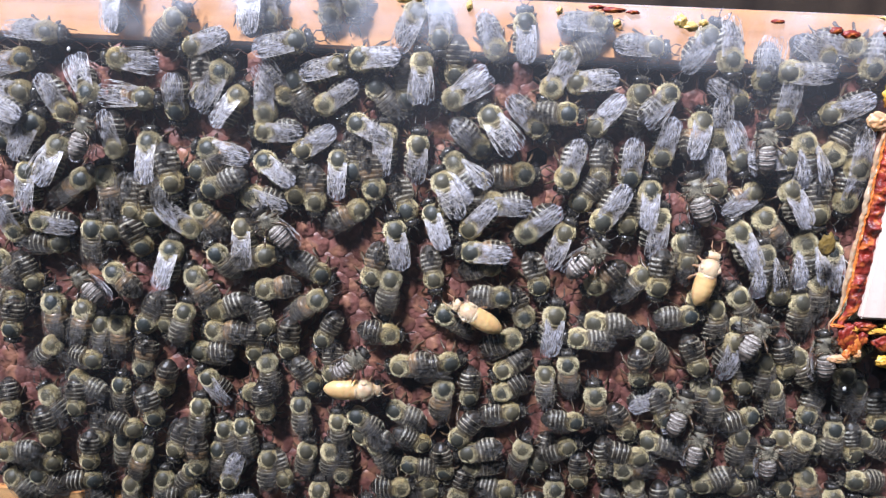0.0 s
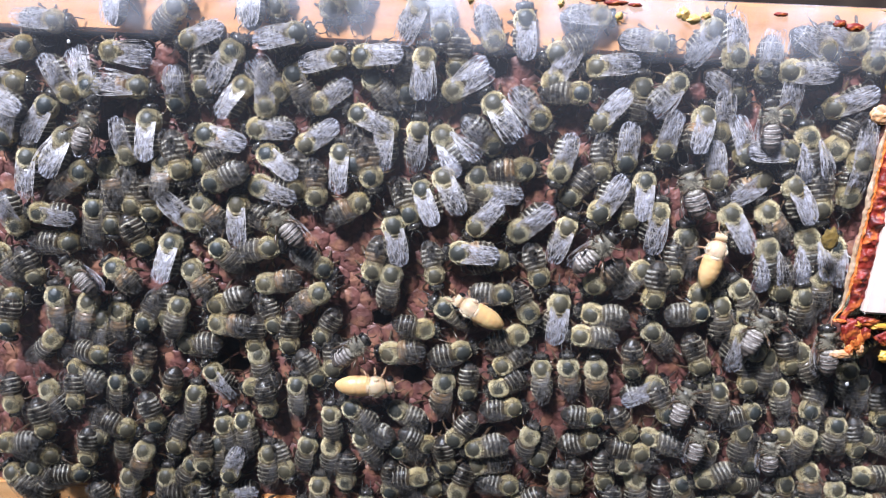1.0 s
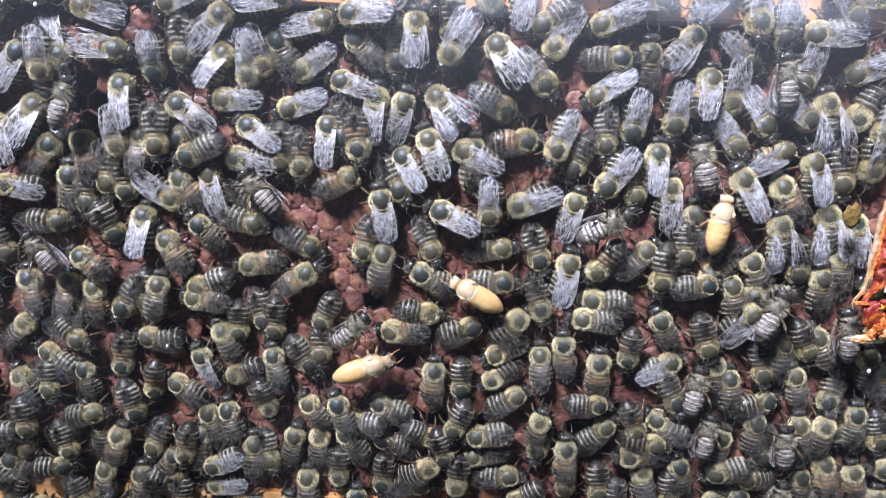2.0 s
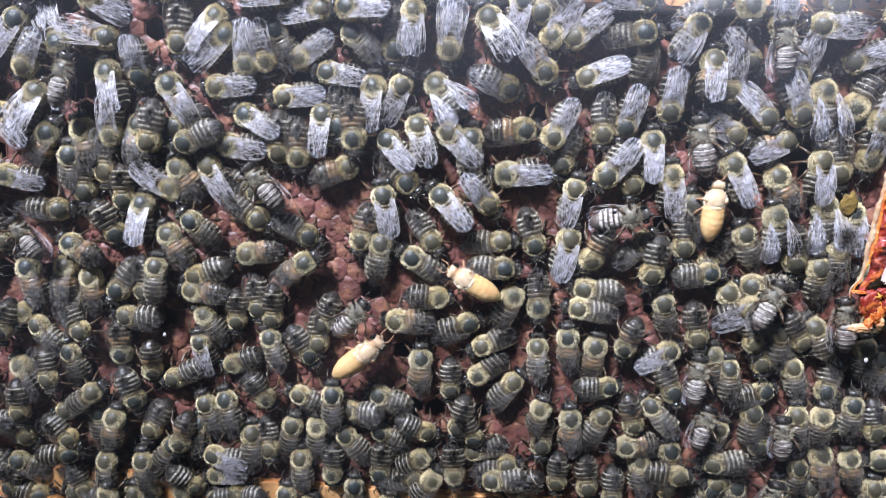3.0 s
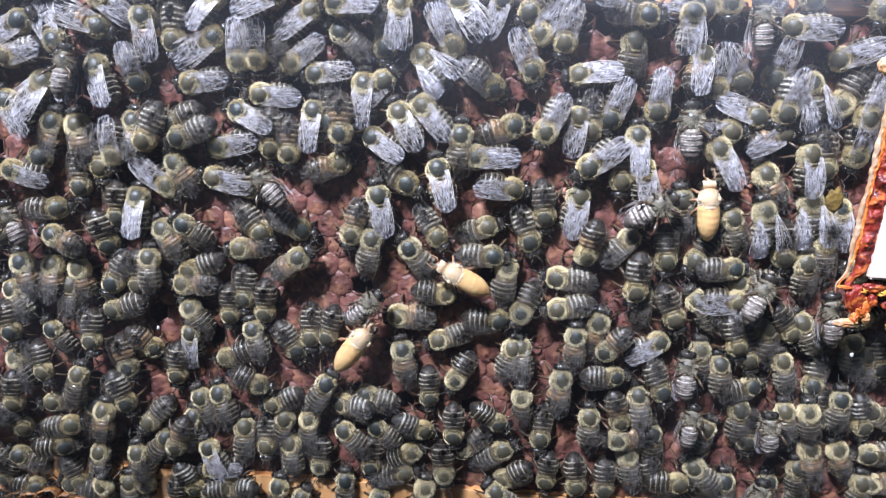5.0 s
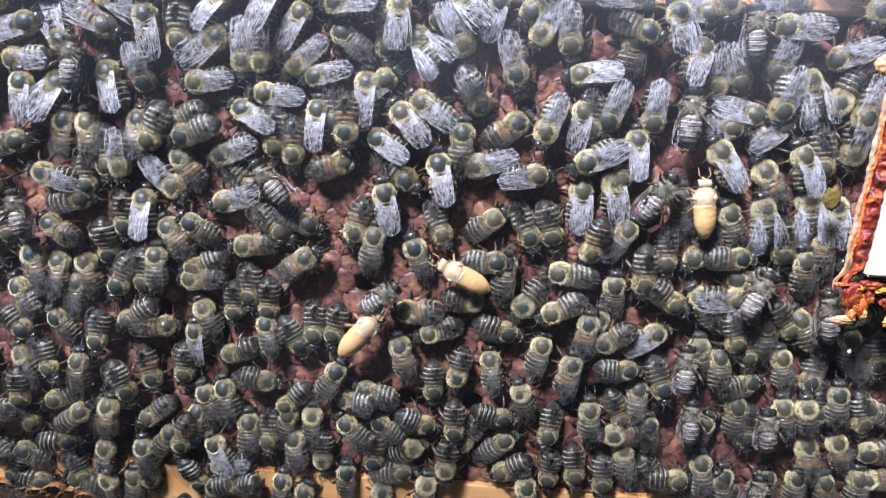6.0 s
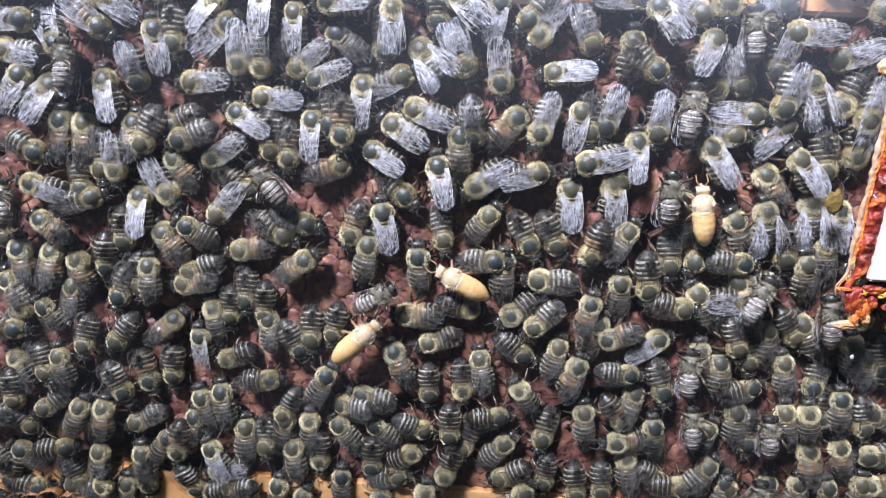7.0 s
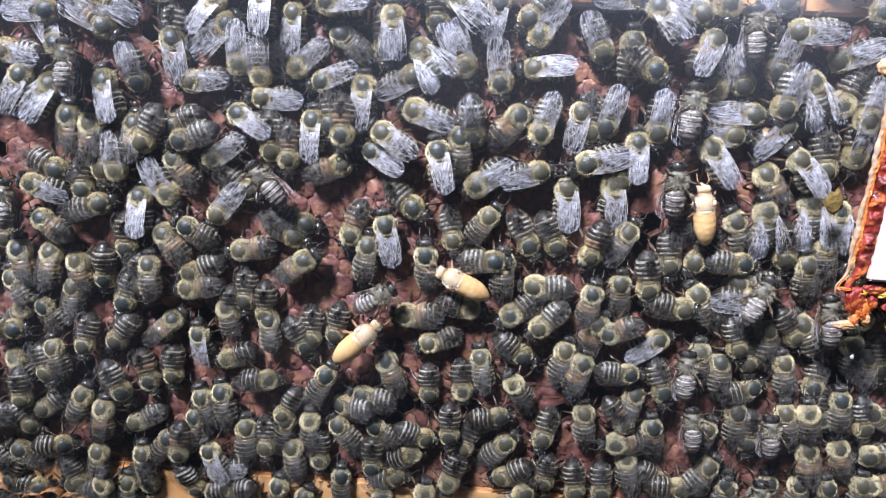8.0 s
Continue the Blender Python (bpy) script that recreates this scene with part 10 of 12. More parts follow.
    tread(248, [(0, at(-20.6, -74.4, 309, 5.0)), (0.5, at(-21.6, -74.2, 309, 5.0)), (1, at(-22.1, -73.9, 309, 5.0)), (1.5, at(-21.7, -75.1, 322, 5.0)), (2, at(-22.8, -76.1, 335, 5.0)), (3.5, at(-23.6, -76.3, 374, 5.0)), (4, at(-23.1, -75.5, 387, 5.0)), (4.5, at(-23.7, -75.8, 387, 5.0)), (6, at(-21.6, -73.0, 387, 5.0)), (6.5, at(-23.2, -73.1, 387, 5.0)), (7, at(-23.2, -72.9, 387, 5.0)), (7.5, at(-23.8, -72.7, 387, 5.0)), (8, at(-23.3, -72.7, 387, 5.0))])
    tread(249, [(0, at(71.7, -75.0, 2, 2.9)), (0.5, at(71.9, -75.3, 2, 2.9)), (1, at(71.9, -75.2, 2, 2.9)), (3.5, at(71.7, -75.5, -2, 2.9)), (4, at(71.9, -75.6, -2, 2.9)), (4.5, at(71.8, -75.6, -2, 2.9)), (6, at(71.2, -75.9, -2, 2.9)), (6.5, at(71.1, -75.8, -2, 2.9)), (7, at(70.9, -76.1, -2, 2.9)), (7.5, at(71.0, -75.9, -2, 2.9)), (8, at(70.9, -76.0, -2, 2.9))])
    tread(250, [(0, at(89.8, -75.8, 179, 2.7)), (8, at(89.8, -75.8, 181, 2.7))])
    tread(251, [(0, at(-11.6, -73.2, 293, 2.8)), (0.5, at(-11.6, -73.8, 293, 2.8)), (1, at(-11.3, -74.5, 293, 2.8)), (1.5, at(-13.3, -75.9, 292, 2.8)), (2, at(-13.4, -75.9, 291, 2.8)), (3.5, at(-12.2, -76.4, 288, 2.8)), (4, at(-11.6, -76.0, 287, 2.8)), (4.5, at(-13.1, -77.4, 287, 2.8)), (6, at(-14.5, -77.9, 284, 2.8)), (6.5, at(-15.2, -77.6, 283, 2.8)), (7, at(-14.8, -77.7, 282, 2.8)), (7.5, at(-15.0, -77.6, 282, 2.8)), (8, at(-14.8, -77.7, 282, 2.8))])
    tread(252, [(0, at(60.2, -74.1, 8, 7.8, True)), (0.5, at(60.4, -74.2, 8, 7.8, True)), (1, at(60.1, -74.4, 8, 7.8, True)), (1.5, at(60.1, -74.6, 9, 7.8, True)), (2, at(60.0, -75.1, 9, 7.8, True)), (3.5, at(59.8, -75.5, 12, 7.8, True)), (4, at(59.7, -76.0, 12, 7.8, True)), (4.5, at(59.7, -76.4, 9, 7.8, True)), (6, at(59.9, -76.3, 0, 7.8, True)), (6.5, at(60.1, -76.6, -3, 7.8, True)), (7, at(59.9, -76.4, -6, 7.8, True)), (7.5, at(60.1, -76.9, -6, 7.8, True)), (8, at(59.9, -76.6, -6, 7.8, True))])
    tread(253, [(0, at(-89.7, -76.2, 173, 5.0)), (1, at(-90.0, -76.1, 173, 5.0)), (3.5, at(-89.9, -76.4, 161, 5.0)), (4.5, at(-90.0, -76.2, 158, 5.0)), (6.5, at(-90.2, -76.5, 158, 5.0)), (7, at(-90.2, -76.2, 158, 5.0)), (8, at(-90.1, -76.2, 158, 5.0))])
    tread(254, [(0, at(19.7, -80.5, 15, 5.0)), (0.5, at(19.3, -80.2, 15, 5.0)), (1, at(21.0, -78.3, 15, 5.0)), (1.5, at(22.4, -77.1, 14, 5.0)), (2, at(23.3, -77.1, 13, 5.0)), (3.5, at(24.0, -76.2, 11, 5.0)), (4, at(23.9, -76.4, 10, 5.0)), (4.5, at(22.7, -75.4, 3, 5.0)), (6, at(21.6, -74.9, -18, 5.0)), (6.5, at(21.1, -74.1, -25, 5.0)), (7, at(21.5, -73.0, -32, 5.0)), (7.5, at(20.6, -71.3, -32, 5.0)), (8, at(20.0, -71.6, -32, 5.0))])
    tread(255, [(0, at(28.0, -90.7, 0, 4.8)), (0.5, at(28.7, -88.9, 0, 4.8)), (1, at(28.9, -88.7, 0, 4.8)), (1.5, at(28.6, -85.9, -0, 4.8)), (2, at(29.5, -83.7, -1, 4.8)), (3.5, at(31.2, -77.0, -4, 4.8)), (4, at(31.6, -76.5, -4, 4.8)), (4.5, at(30.1, -73.4, -1, 4.8)), (6, at(32.5, -67.8, 11, 4.8)), (6.5, at(33.2, -67.5, 15, 4.8)), (7, at(33.9, -66.9, 19, 4.8)), (7.5, at(34.8, -65.9, 19, 4.8)), (8, at(35.0, -66.0, 19, 4.8))])
    tread(256, [(0, at(-59.8, -75.3, 1, 3.0)), (0.5, at(-60.8, -75.2, 1, 3.0)), (1, at(-60.9, -73.4, 1, 3.0)), (1.5, at(-60.6, -74.1, -29, 3.0)), (2, at(-60.5, -73.8, -59, 3.0)), (2.75, at(-60.7, -74.8, -104, 3.0)), (3.5, at(-60.8, -75.7, -149, 3.0)), (4, at(-60.5, -76.5, -178, 3.0)), (4.5, at(-59.6, -75.5, -178, 3.0)), (6, at(-58.2, -76.2, -178, 3.0)), (6.5, at(-59.6, -76.4, -178, 3.0)), (7, at(-60.1, -75.5, -178, 3.0)), (7.5, at(-60.9, -76.1, -178, 3.0)), (8, at(-60.2, -75.5, -178, 3.0))])
    tread(257, [(0, at(-43.1, -74.5, 170, 4.8)), (0.5, at(-43.0, -74.6, 170, 4.8)), (1, at(-42.6, -75.0, 170, 4.8)), (1.5, at(-41.2, -76.2, 163, 4.8)), (2, at(-38.9, -77.3, 157, 4.8)), (3.5, at(-39.8, -77.8, 136, 4.8)), (4, at(-40.6, -76.7, 129, 4.8)), (4.5, at(-39.8, -76.3, 122, 4.8)), (6, at(-38.0, -76.3, 100, 4.8)), (6.5, at(-37.5, -75.7, 93, 4.8)), (7, at(-36.7, -74.7, 86, 4.8)), (7.5, at(-36.4, -74.4, 86, 4.8)), (8, at(-37.0, -74.7, 86, 4.8))])
    tread(258, [(0, at(6.0, -68.8, 182, 2.7)), (0.5, at(5.6, -69.6, 182, 2.7)), (1, at(5.4, -69.0, 182, 2.7)), (1.5, at(5.3, -70.1, 181, 2.7)), (2, at(4.8, -70.9, 180, 2.7)), (3.5, at(1.8, -75.4, 178, 2.7)), (4, at(0.5, -76.7, 178, 2.7)), (4.5, at(0.5, -77.6, 178, 2.7)), (6, at(1.2, -76.8, 178, 2.7)), (6.5, at(1.0, -76.7, 178, 2.7)), (7, at(0.5, -76.2, 178, 2.7)), (7.5, at(1.0, -76.5, 178, 2.7)), (8, at(0.5, -76.2, 178, 2.7))])
    tread(259, [(0, at(76.8, -76.2, 353, 7.7, True)), (1, at(76.7, -76.2, 353, 7.7, True)), (1.5, at(76.9, -76.5, 353, 7.7, True)), (2, at(76.9, -76.5, 353, 7.7, True)), (4, at(77.1, -76.9, 353, 7.7, True)), (4.5, at(77.0, -76.9, 353, 7.7, True)), (6.5, at(76.9, -77.3, 353, 7.7, True)), (7.5, at(77.2, -77.4, 353, 7.7, True)), (8, at(77.2, -77.3, 353, 7.7, True))])
    tread(260, [(0, at(99.1, -77.3, 170, 2.9)), (0.5, at(99.1, -77.4, 170, 2.9)), (1, at(99.1, -77.2, 170, 2.9)), (2, at(99.3, -77.5, 170, 2.9)), (4.5, at(99.2, -77.4, 169, 2.9)), (6, at(99.8, -77.6, 169, 2.9)), (7.5, at(99.4, -77.4, 170, 2.9)), (8, at(99.4, -77.5, 170, 2.9))])
    tread(261, [(0, at(30.4, -80.0, 70, 3.2)), (0.5, at(32.6, -78.7, 70, 3.2)), (1, at(35.6, -78.9, 70, 3.2)), (1.5, at(37.5, -78.5, 58, 3.2)), (2, at(38.1, -78.2, 47, 3.2)), (3.5, at(37.8, -78.1, 12, 3.2)), (4, at(37.5, -78.2, -0, 3.2)), (4.5, at(37.9, -79.9, -1, 3.2)), (6, at(37.9, -79.1, -3, 3.2)), (6.5, at(37.1, -79.1, -4, 3.2)), (7, at(36.6, -78.5, -5, 3.2)), (7.5, at(36.0, -79.3, -5, 3.2)), (8, at(36.6, -78.5, -5, 3.2))])
    tread(262, [(0, at(-75.7, -81.0, 108, 5.0)), (0.5, at(-75.4, -81.8, 108, 5.0)), (1, at(-77.5, -82.6, 108, 5.0)), (1.5, at(-79.0, -82.8, 94, 5.0)), (2, at(-80.0, -81.7, 79, 5.0)), (3.5, at(-79.7, -78.7, 36, 5.0)), (4, at(-79.9, -78.5, 21, 5.0)), (4.5, at(-81.1, -78.0, 15, 5.0)), (6, at(-83.0, -74.6, -4, 5.0)), (6.5, at(-85.6, -74.5, -11, 5.0)), (7, at(-86.5, -72.3, -17, 5.0)), (7.5, at(-87.7, -71.2, -17, 5.0)), (8, at(-87.9, -70.2, -17, 5.0))])
    tread(263, [(0, at(-107.4, -78.4, 164, 2.9)), (0.5, at(-107.3, -78.3, 164, 2.9)), (1, at(-106.9, -78.6, 164, 2.9)), (8, at(-106.9, -78.6, 164, 2.9))])
    tread(264, [(0, at(44.1, -74.2, 147, 4.7)), (0.5, at(44.4, -75.5, 147, 4.7)), (1, at(44.3, -76.1, 147, 4.7)), (1.5, at(44.3, -77.1, 151, 4.7)), (2, at(44.9, -77.8, 156, 4.7)), (3.5, at(45.0, -79.1, 169, 4.7)), (4, at(44.7, -79.2, 173, 4.7)), (4.5, at(44.5, -79.2, 168, 4.7)), (6, at(45.0, -79.5, 152, 4.7)), (6.5, at(44.8, -78.9, 147, 4.7)), (7, at(44.9, -79.0, 142, 4.7)), (7.5, at(45.9, -79.6, 142, 4.7)), (8, at(45.5, -79.6, 142, 4.7))])
    tread(265, [(0, at(-49.1, -80.0, 346, 2.8)), (1, at(-49.0, -79.9, 346, 2.8)), (1.5, at(-49.2, -80.0, 344, 2.8)), (2, at(-48.8, -80.1, 343, 2.8)), (3.5, at(-48.8, -80.1, 338, 2.8)), (4, at(-48.8, -80.3, 336, 2.8)), (6.5, at(-48.6, -79.8, 345, 2.8)), (7, at(-48.5, -79.6, 346, 2.8)), (7.5, at(-48.2, -79.3, 346, 2.8)), (8, at(-48.6, -79.6, 346, 2.8))])
    tread(266, [(0, at(-19.5, -80.3, -89, 2.7)), (8, at(-19.5, -80.3, -89, 2.7))])
    tread(267, [(0, at(63.3, -79.5, 12, 3.0)), (0.5, at(64.1, -79.2, 12, 3.0)), (1, at(64.3, -79.3, 12, 3.0)), (1.5, at(64.7, -79.3, 14, 3.0)), (3.5, at(64.6, -80.0, 20, 3.0)), (4, at(64.7, -80.6, 22, 3.0)), (4.5, at(64.7, -80.7, 22, 3.0)), (6, at(64.5, -80.6, 22, 3.0)), (6.5, at(64.6, -80.5, 22, 3.0)), (7.5, at(65.2, -80.6, 22, 3.0)), (8, at(64.8, -80.5, 22, 3.0))])
    tread(268, [(0, at(-25.5, -77.0, 354, 3.2)), (0.5, at(-26.8, -76.8, 354, 3.2)), (1, at(-27.5, -76.5, 354, 3.2)), (1.5, at(-29.2, -77.1, 339, 3.2)), (2, at(-29.8, -76.9, 324, 3.2)), (3.5, at(-33.1, -78.2, 279, 3.2)), (4, at(-35.3, -81.1, 264, 3.2)), (4.5, at(-36.5, -81.2, 255, 3.2)), (6, at(-33.6, -82.5, 228, 3.2)), (6.5, at(-33.7, -82.9, 219, 3.2)), (7, at(-33.6, -83.6, 209, 3.2)), (7.5, at(-33.7, -84.8, 209, 3.2)), (8, at(-33.7, -83.6, 209, 3.2))])
    tread(269, [(0, at(-53.6, -80.8, 341, 2.8)), (0.5, at(-53.8, -81.4, 341, 2.8)), (1, at(-54.0, -81.1, 341, 2.8)), (1.5, at(-54.0, -81.2, 339, 2.8)), (2, at(-53.5, -81.0, 338, 2.8)), (3.5, at(-53.6, -81.3, 333, 2.8)), (4, at(-53.4, -81.2, 331, 2.8)), (6.5, at(-53.2, -81.4, 340, 2.8)), (7.5, at(-53.5, -81.0, 341, 2.8)), (8, at(-53.4, -81.1, 341, 2.8))])
    tread(270, [(0, at(1.1, -87.6, 168, 4.7)), (0.5, at(0.8, -87.8, 168, 4.7)), (1, at(1.3, -87.3, 168, 4.7)), (1.5, at(1.8, -87.3, 164, 4.7)), (2, at(2.0, -87.3, 160, 4.7)), (3.5, at(12.9, -82.5, 147, 4.7)), (4, at(14.0, -81.5, 143, 4.7)), (4.5, at(15.6, -81.9, 133, 4.7)), (6, at(17.6, -81.5, 101, 4.7)), (6.5, at(17.4, -81.6, 91, 4.7)), (7, at(17.0, -79.9, 81, 4.7)), (7.5, at(18.5, -80.8, 81, 4.7)), (8, at(17.0, -79.9, 81, 4.7))])
    tread(271, [(0, at(-70.6, -77.5, 162, 4.7)), (0.5, at(-69.3, -79.9, 162, 4.7)), (1, at(-70.5, -80.8, 162, 4.7)), (1.5, at(-69.8, -81.3, 161, 4.7)), (2, at(-70.1, -80.6, 160, 4.7)), (3.5, at(-69.4, -80.2, 158, 4.7)), (4, at(-69.2, -82.1, 157, 4.7)), (4.5, at(-69.8, -83.1, 156, 4.7)), (6, at(-71.8, -81.1, 154, 4.7)), (6.5, at(-71.8, -80.3, 153, 4.7)), (7, at(-71.6, -79.9, 152, 4.7)), (7.5, at(-72.5, -79.5, 152, 4.7)), (8, at(-72.3, -79.8, 152, 4.7))])
    tread(272, [(0, at(74.3, -82.9, 180, 2.7)), (8, at(74.3, -82.9, 181, 2.7))])
    tread(273, [(0, at(96.1, -89.3, 352, 2.9)), (0.5, at(96.1, -89.3, 352, 2.9)), (1, at(95.8, -88.3, 352, 2.9)), (1.5, at(95.3, -86.7, 350, 2.9)), (2, at(95.2, -85.8, 347, 2.9)), (3.5, at(94.7, -84.3, 341, 2.9)), (4, at(94.6, -84.0, 338, 2.9)), (4.5, at(94.6, -84.1, 339, 2.9)), (6, at(95.0, -83.1, 341, 2.9)), (6.5, at(94.9, -83.2, 342, 2.9)), (7, at(95.0, -83.0, 343, 2.9)), (8, at(94.7, -83.0, 343, 2.9))])
    tread(274, [(0, at(58.9, -90.7, 340, 2.8)), (0.5, at(59.0, -90.2, 340, 2.8)), (1, at(58.8, -89.6, 340, 2.8)), (1.5, at(57.5, -87.9, 343, 2.8)), (2, at(56.0, -87.1, 345, 2.8)), (4, at(53.7, -84.1, 354, 2.8)), (6, at(51.8, -82.0, 354, 2.8)), (7, at(52.8, -81.0, 354, 2.8)), (7.5, at(53.7, -80.8, 354, 2.8)), (8, at(52.5, -81.0, 354, 2.8))])
    tread(275, [(0, at(100.3, -84.4, 272, 3.2)), (0.5, at(100.7, -84.5, 272, 3.2)), (1, at(101.2, -84.3, 272, 3.2)), (1.5, at(101.9, -84.2, 271, 3.2)), (3.5, at(101.3, -84.5, 267, 3.2)), (4, at(101.4, -84.1, 266, 3.2)), (4.5, at(101.3, -84.0, 266, 3.2)), (6, at(102.0, -84.7, 266, 3.2)), (6.5, at(102.0, -84.6, 266, 3.2)), (7, at(101.5, -84.2, 266, 3.2)), (7.5, at(101.6, -84.2, 266, 3.2)), (8, at(101.4, -84.1, 266, 3.2))])
    tread(276, [(0, at(44.1, -84.2, 266, 4.7)), (4, at(44.0, -84.2, 266, 4.7)), (4.5, at(44.8, -84.1, 266, 4.7)), (6, at(43.8, -83.9, 266, 4.7)), (6.5, at(44.3, -84.1, 266, 4.7)), (7, at(44.4, -84.4, 266, 4.7)), (7.5, at(43.9, -84.9, 266, 4.7)), (8, at(44.2, -84.6, 266, 4.7))])
    tread(277, [(0, at(88.6, -84.5, 352, 3.0)), (0.5, at(88.6, -84.6, 352, 3.0)), (1, at(88.7, -84.4, 352, 3.0)), (2, at(88.4, -84.6, 352, 3.0)), (4.5, at(88.3, -84.3, 352, 3.0)), (6.5, at(88.2, -84.7, 352, 3.0)), (7.5, at(88.0, -84.4, 352, 3.0)), (8, at(87.8, -84.5, 352, 3.0))])
    tread(278, [(0, at(4.0, -78.3, 215, 5.2)), (0.5, at(3.0, -79.6, 215, 5.2)), (1, at(3.0, -79.9, 215, 5.2)), (1.5, at(3.6, -80.1, 209, 5.2)), (2, at(3.9, -80.1, 202, 5.2)), (3.5, at(6.0, -83.3, 184, 5.2)), (4, at(5.7, -84.5, 177, 5.2)), (4.5, at(6.9, -85.1, 177, 5.2)), (6, at(6.7, -85.5, 177, 5.2)), (6.5, at(6.3, -85.4, 177, 5.2)), (7, at(6.0, -85.1, 177, 5.2)), (7.5, at(6.0, -85.8, 177, 5.2)), (8, at(5.9, -85.1, 177, 5.2))])
    tread(279, [(0, at(-85.4, -85.0, 182, 3.2)), (0.5, at(-86.2, -84.8, 182, 3.2)), (1, at(-85.3, -86.1, 182, 3.2)), (1.5, at(-85.4, -86.2, 198, 3.2)), (2, at(-85.4, -85.8, 214, 3.2)), (3.5, at(-87.9, -84.5, 261, 3.2)), (4, at(-88.4, -84.7, 277, 3.2)), (4.5, at(-88.8, -84.6, 269, 3.2)), (6, at(-90.2, -85.2, 247, 3.2)), (6.5, at(-91.4, -85.8, 240, 3.2)), (7, at(-91.9, -86.2, 233, 3.2)), (7.5, at(-90.5, -86.8, 233, 3.2)), (8, at(-92.3, -86.3, 233, 3.2))])
    tread(280, [(0, at(-96.9, -84.6, 163, 4.8)), (0.5, at(-96.5, -84.8, 163, 4.8)), (1, at(-98.1, -84.2, 163, 4.8)), (1.5, at(-96.5, -85.8, 167, 4.8)), (2, at(-96.2, -86.3, 170, 4.8)), (3.5, at(-98.0, -84.7, 181, 4.8)), (4, at(-98.1, -84.7, 184, 4.8)), (4.5, at(-97.9, -84.6, 182, 4.8)), (6, at(-98.1, -84.7, 178, 4.8)), (6.5, at(-98.5, -83.9, 176, 4.8)), (7, at(-98.4, -83.8, 174, 4.8)), (7.5, at(-96.7, -83.4, 174, 4.8)), (8, at(-96.6, -83.5, 174, 4.8))])
    tread(281, [(0, at(-79.3, -85.2, 1, 2.7)), (8, at(-79.3, -85.2, -0, 2.7))])
    tread(282, [(0, at(-27.4, -85.2, 2, 2.7)), (8, at(-27.4, -85.2, -2, 2.7))])
    tread(283, [(0, at(-5.0, -81.4, 118, 3.1)), (0.5, at(-5.0, -81.7, 118, 3.1)), (1, at(-3.8, -82.9, 118, 3.1)), (1.5, at(-2.1, -83.5, 117, 3.1)), (2, at(-1.6, -83.4, 117, 3.1)), (3.5, at(-2.2, -85.1, 114, 3.1)), (4, at(-1.9, -85.3, 113, 3.1)), (4.5, at(-0.7, -85.6, 113, 3.1)), (6, at(-0.3, -85.4, 113, 3.1)), (7, at(-0.5, -85.3, 113, 3.1)), (7.5, at(-0.4, -86.8, 113, 3.1)), (8, at(-0.1, -87.3, 113, 3.1))])
    tread(284, [(0, at(-33.2, -85.3, 10, 2.7)), (8, at(-33.2, -85.3, 11, 2.7))])
    tread(285, [(0, at(-73.5, -87.1, 15, 5.1)), (0.5, at(-72.8, -87.9, 15, 5.1)), (1, at(-73.2, -88.3, 15, 5.1)), (1.5, at(-73.5, -88.5, 14, 5.1)), (2, at(-74.0, -87.0, 12, 5.1)), (3.5, at(-75.0, -85.3, 6, 5.1)), (4.5, at(-75.8, -85.5, 4, 5.1)), (6, at(-76.1, -85.6, 3, 5.1)), (6.5, at(-76.5, -85.0, 3, 5.1)), (7, at(-76.4, -84.7, 3, 5.1)), (7.5, at(-76.3, -84.9, 3, 5.1)), (8, at(-76.6, -84.7, 3, 5.1))])
    tread(286, [(0, at(-7.7, -87.5, 277, 2.8)), (0.5, at(-8.9, -86.1, 277, 2.8)), (1, at(-10.7, -84.9, 277, 2.8)), (1.5, at(-10.9, -84.8, 283, 2.8)), (2, at(-12.4, -84.8, 289, 2.8)), (3.5, at(-12.3, -85.8, 308, 2.8)), (4, at(-11.9, -86.0, 314, 2.8)), (4.5, at(-11.5, -85.9, 313, 2.8)), (6, at(-11.0, -85.9, 311, 2.8)), (6.5, at(-11.1, -85.6, 310, 2.8)), (7.5, at(-12.1, -85.2, 309, 2.8)), (8, at(-11.6, -85.5, 309, 2.8))])
    tread(287, [(0, at(24.0, -84.5, 199, 3.2)), (0.5, at(23.9, -84.0, 199, 3.2)), (1, at(23.5, -84.5, 199, 3.2)), (1.5, at(23.1, -84.3, 196, 3.2)), (2, at(23.2, -84.8, 192, 3.2)), (3.5, at(25.8, -86.2, 181, 3.2)), (4, at(26.4, -86.1, 178, 3.2)), (4.5, at(26.4, -85.6, 181, 3.2)), (6, at(28.6, -85.9, 189, 3.2)), (6.5, at(27.7, -85.6, 192, 3.2)), (7.5, at(27.4, -85.3, 195, 3.2)), (8, at(27.5, -85.4, 195, 3.2))])
    tread(288, [(0, at(-55.3, -86.5, -0, 2.7)), (8, at(-55.3, -86.5, 1, 2.7))])
    tread(289, [(0, at(83.5, -87.7, 352, 3.1)), (3.5, at(83.5, -87.7, 352, 3.1)), (4.5, at(83.6, -87.5, 352, 3.1)), (6, at(93.5, -93.2, 352, 3.1)), (6.5, at(93.7, -93.4, 352, 3.1)), (7, at(93.5, -93.0, 352, 3.1)), (7.5, at(93.8, -92.8, 352, 3.1)), (8, at(93.4, -92.9, 352, 3.1))])
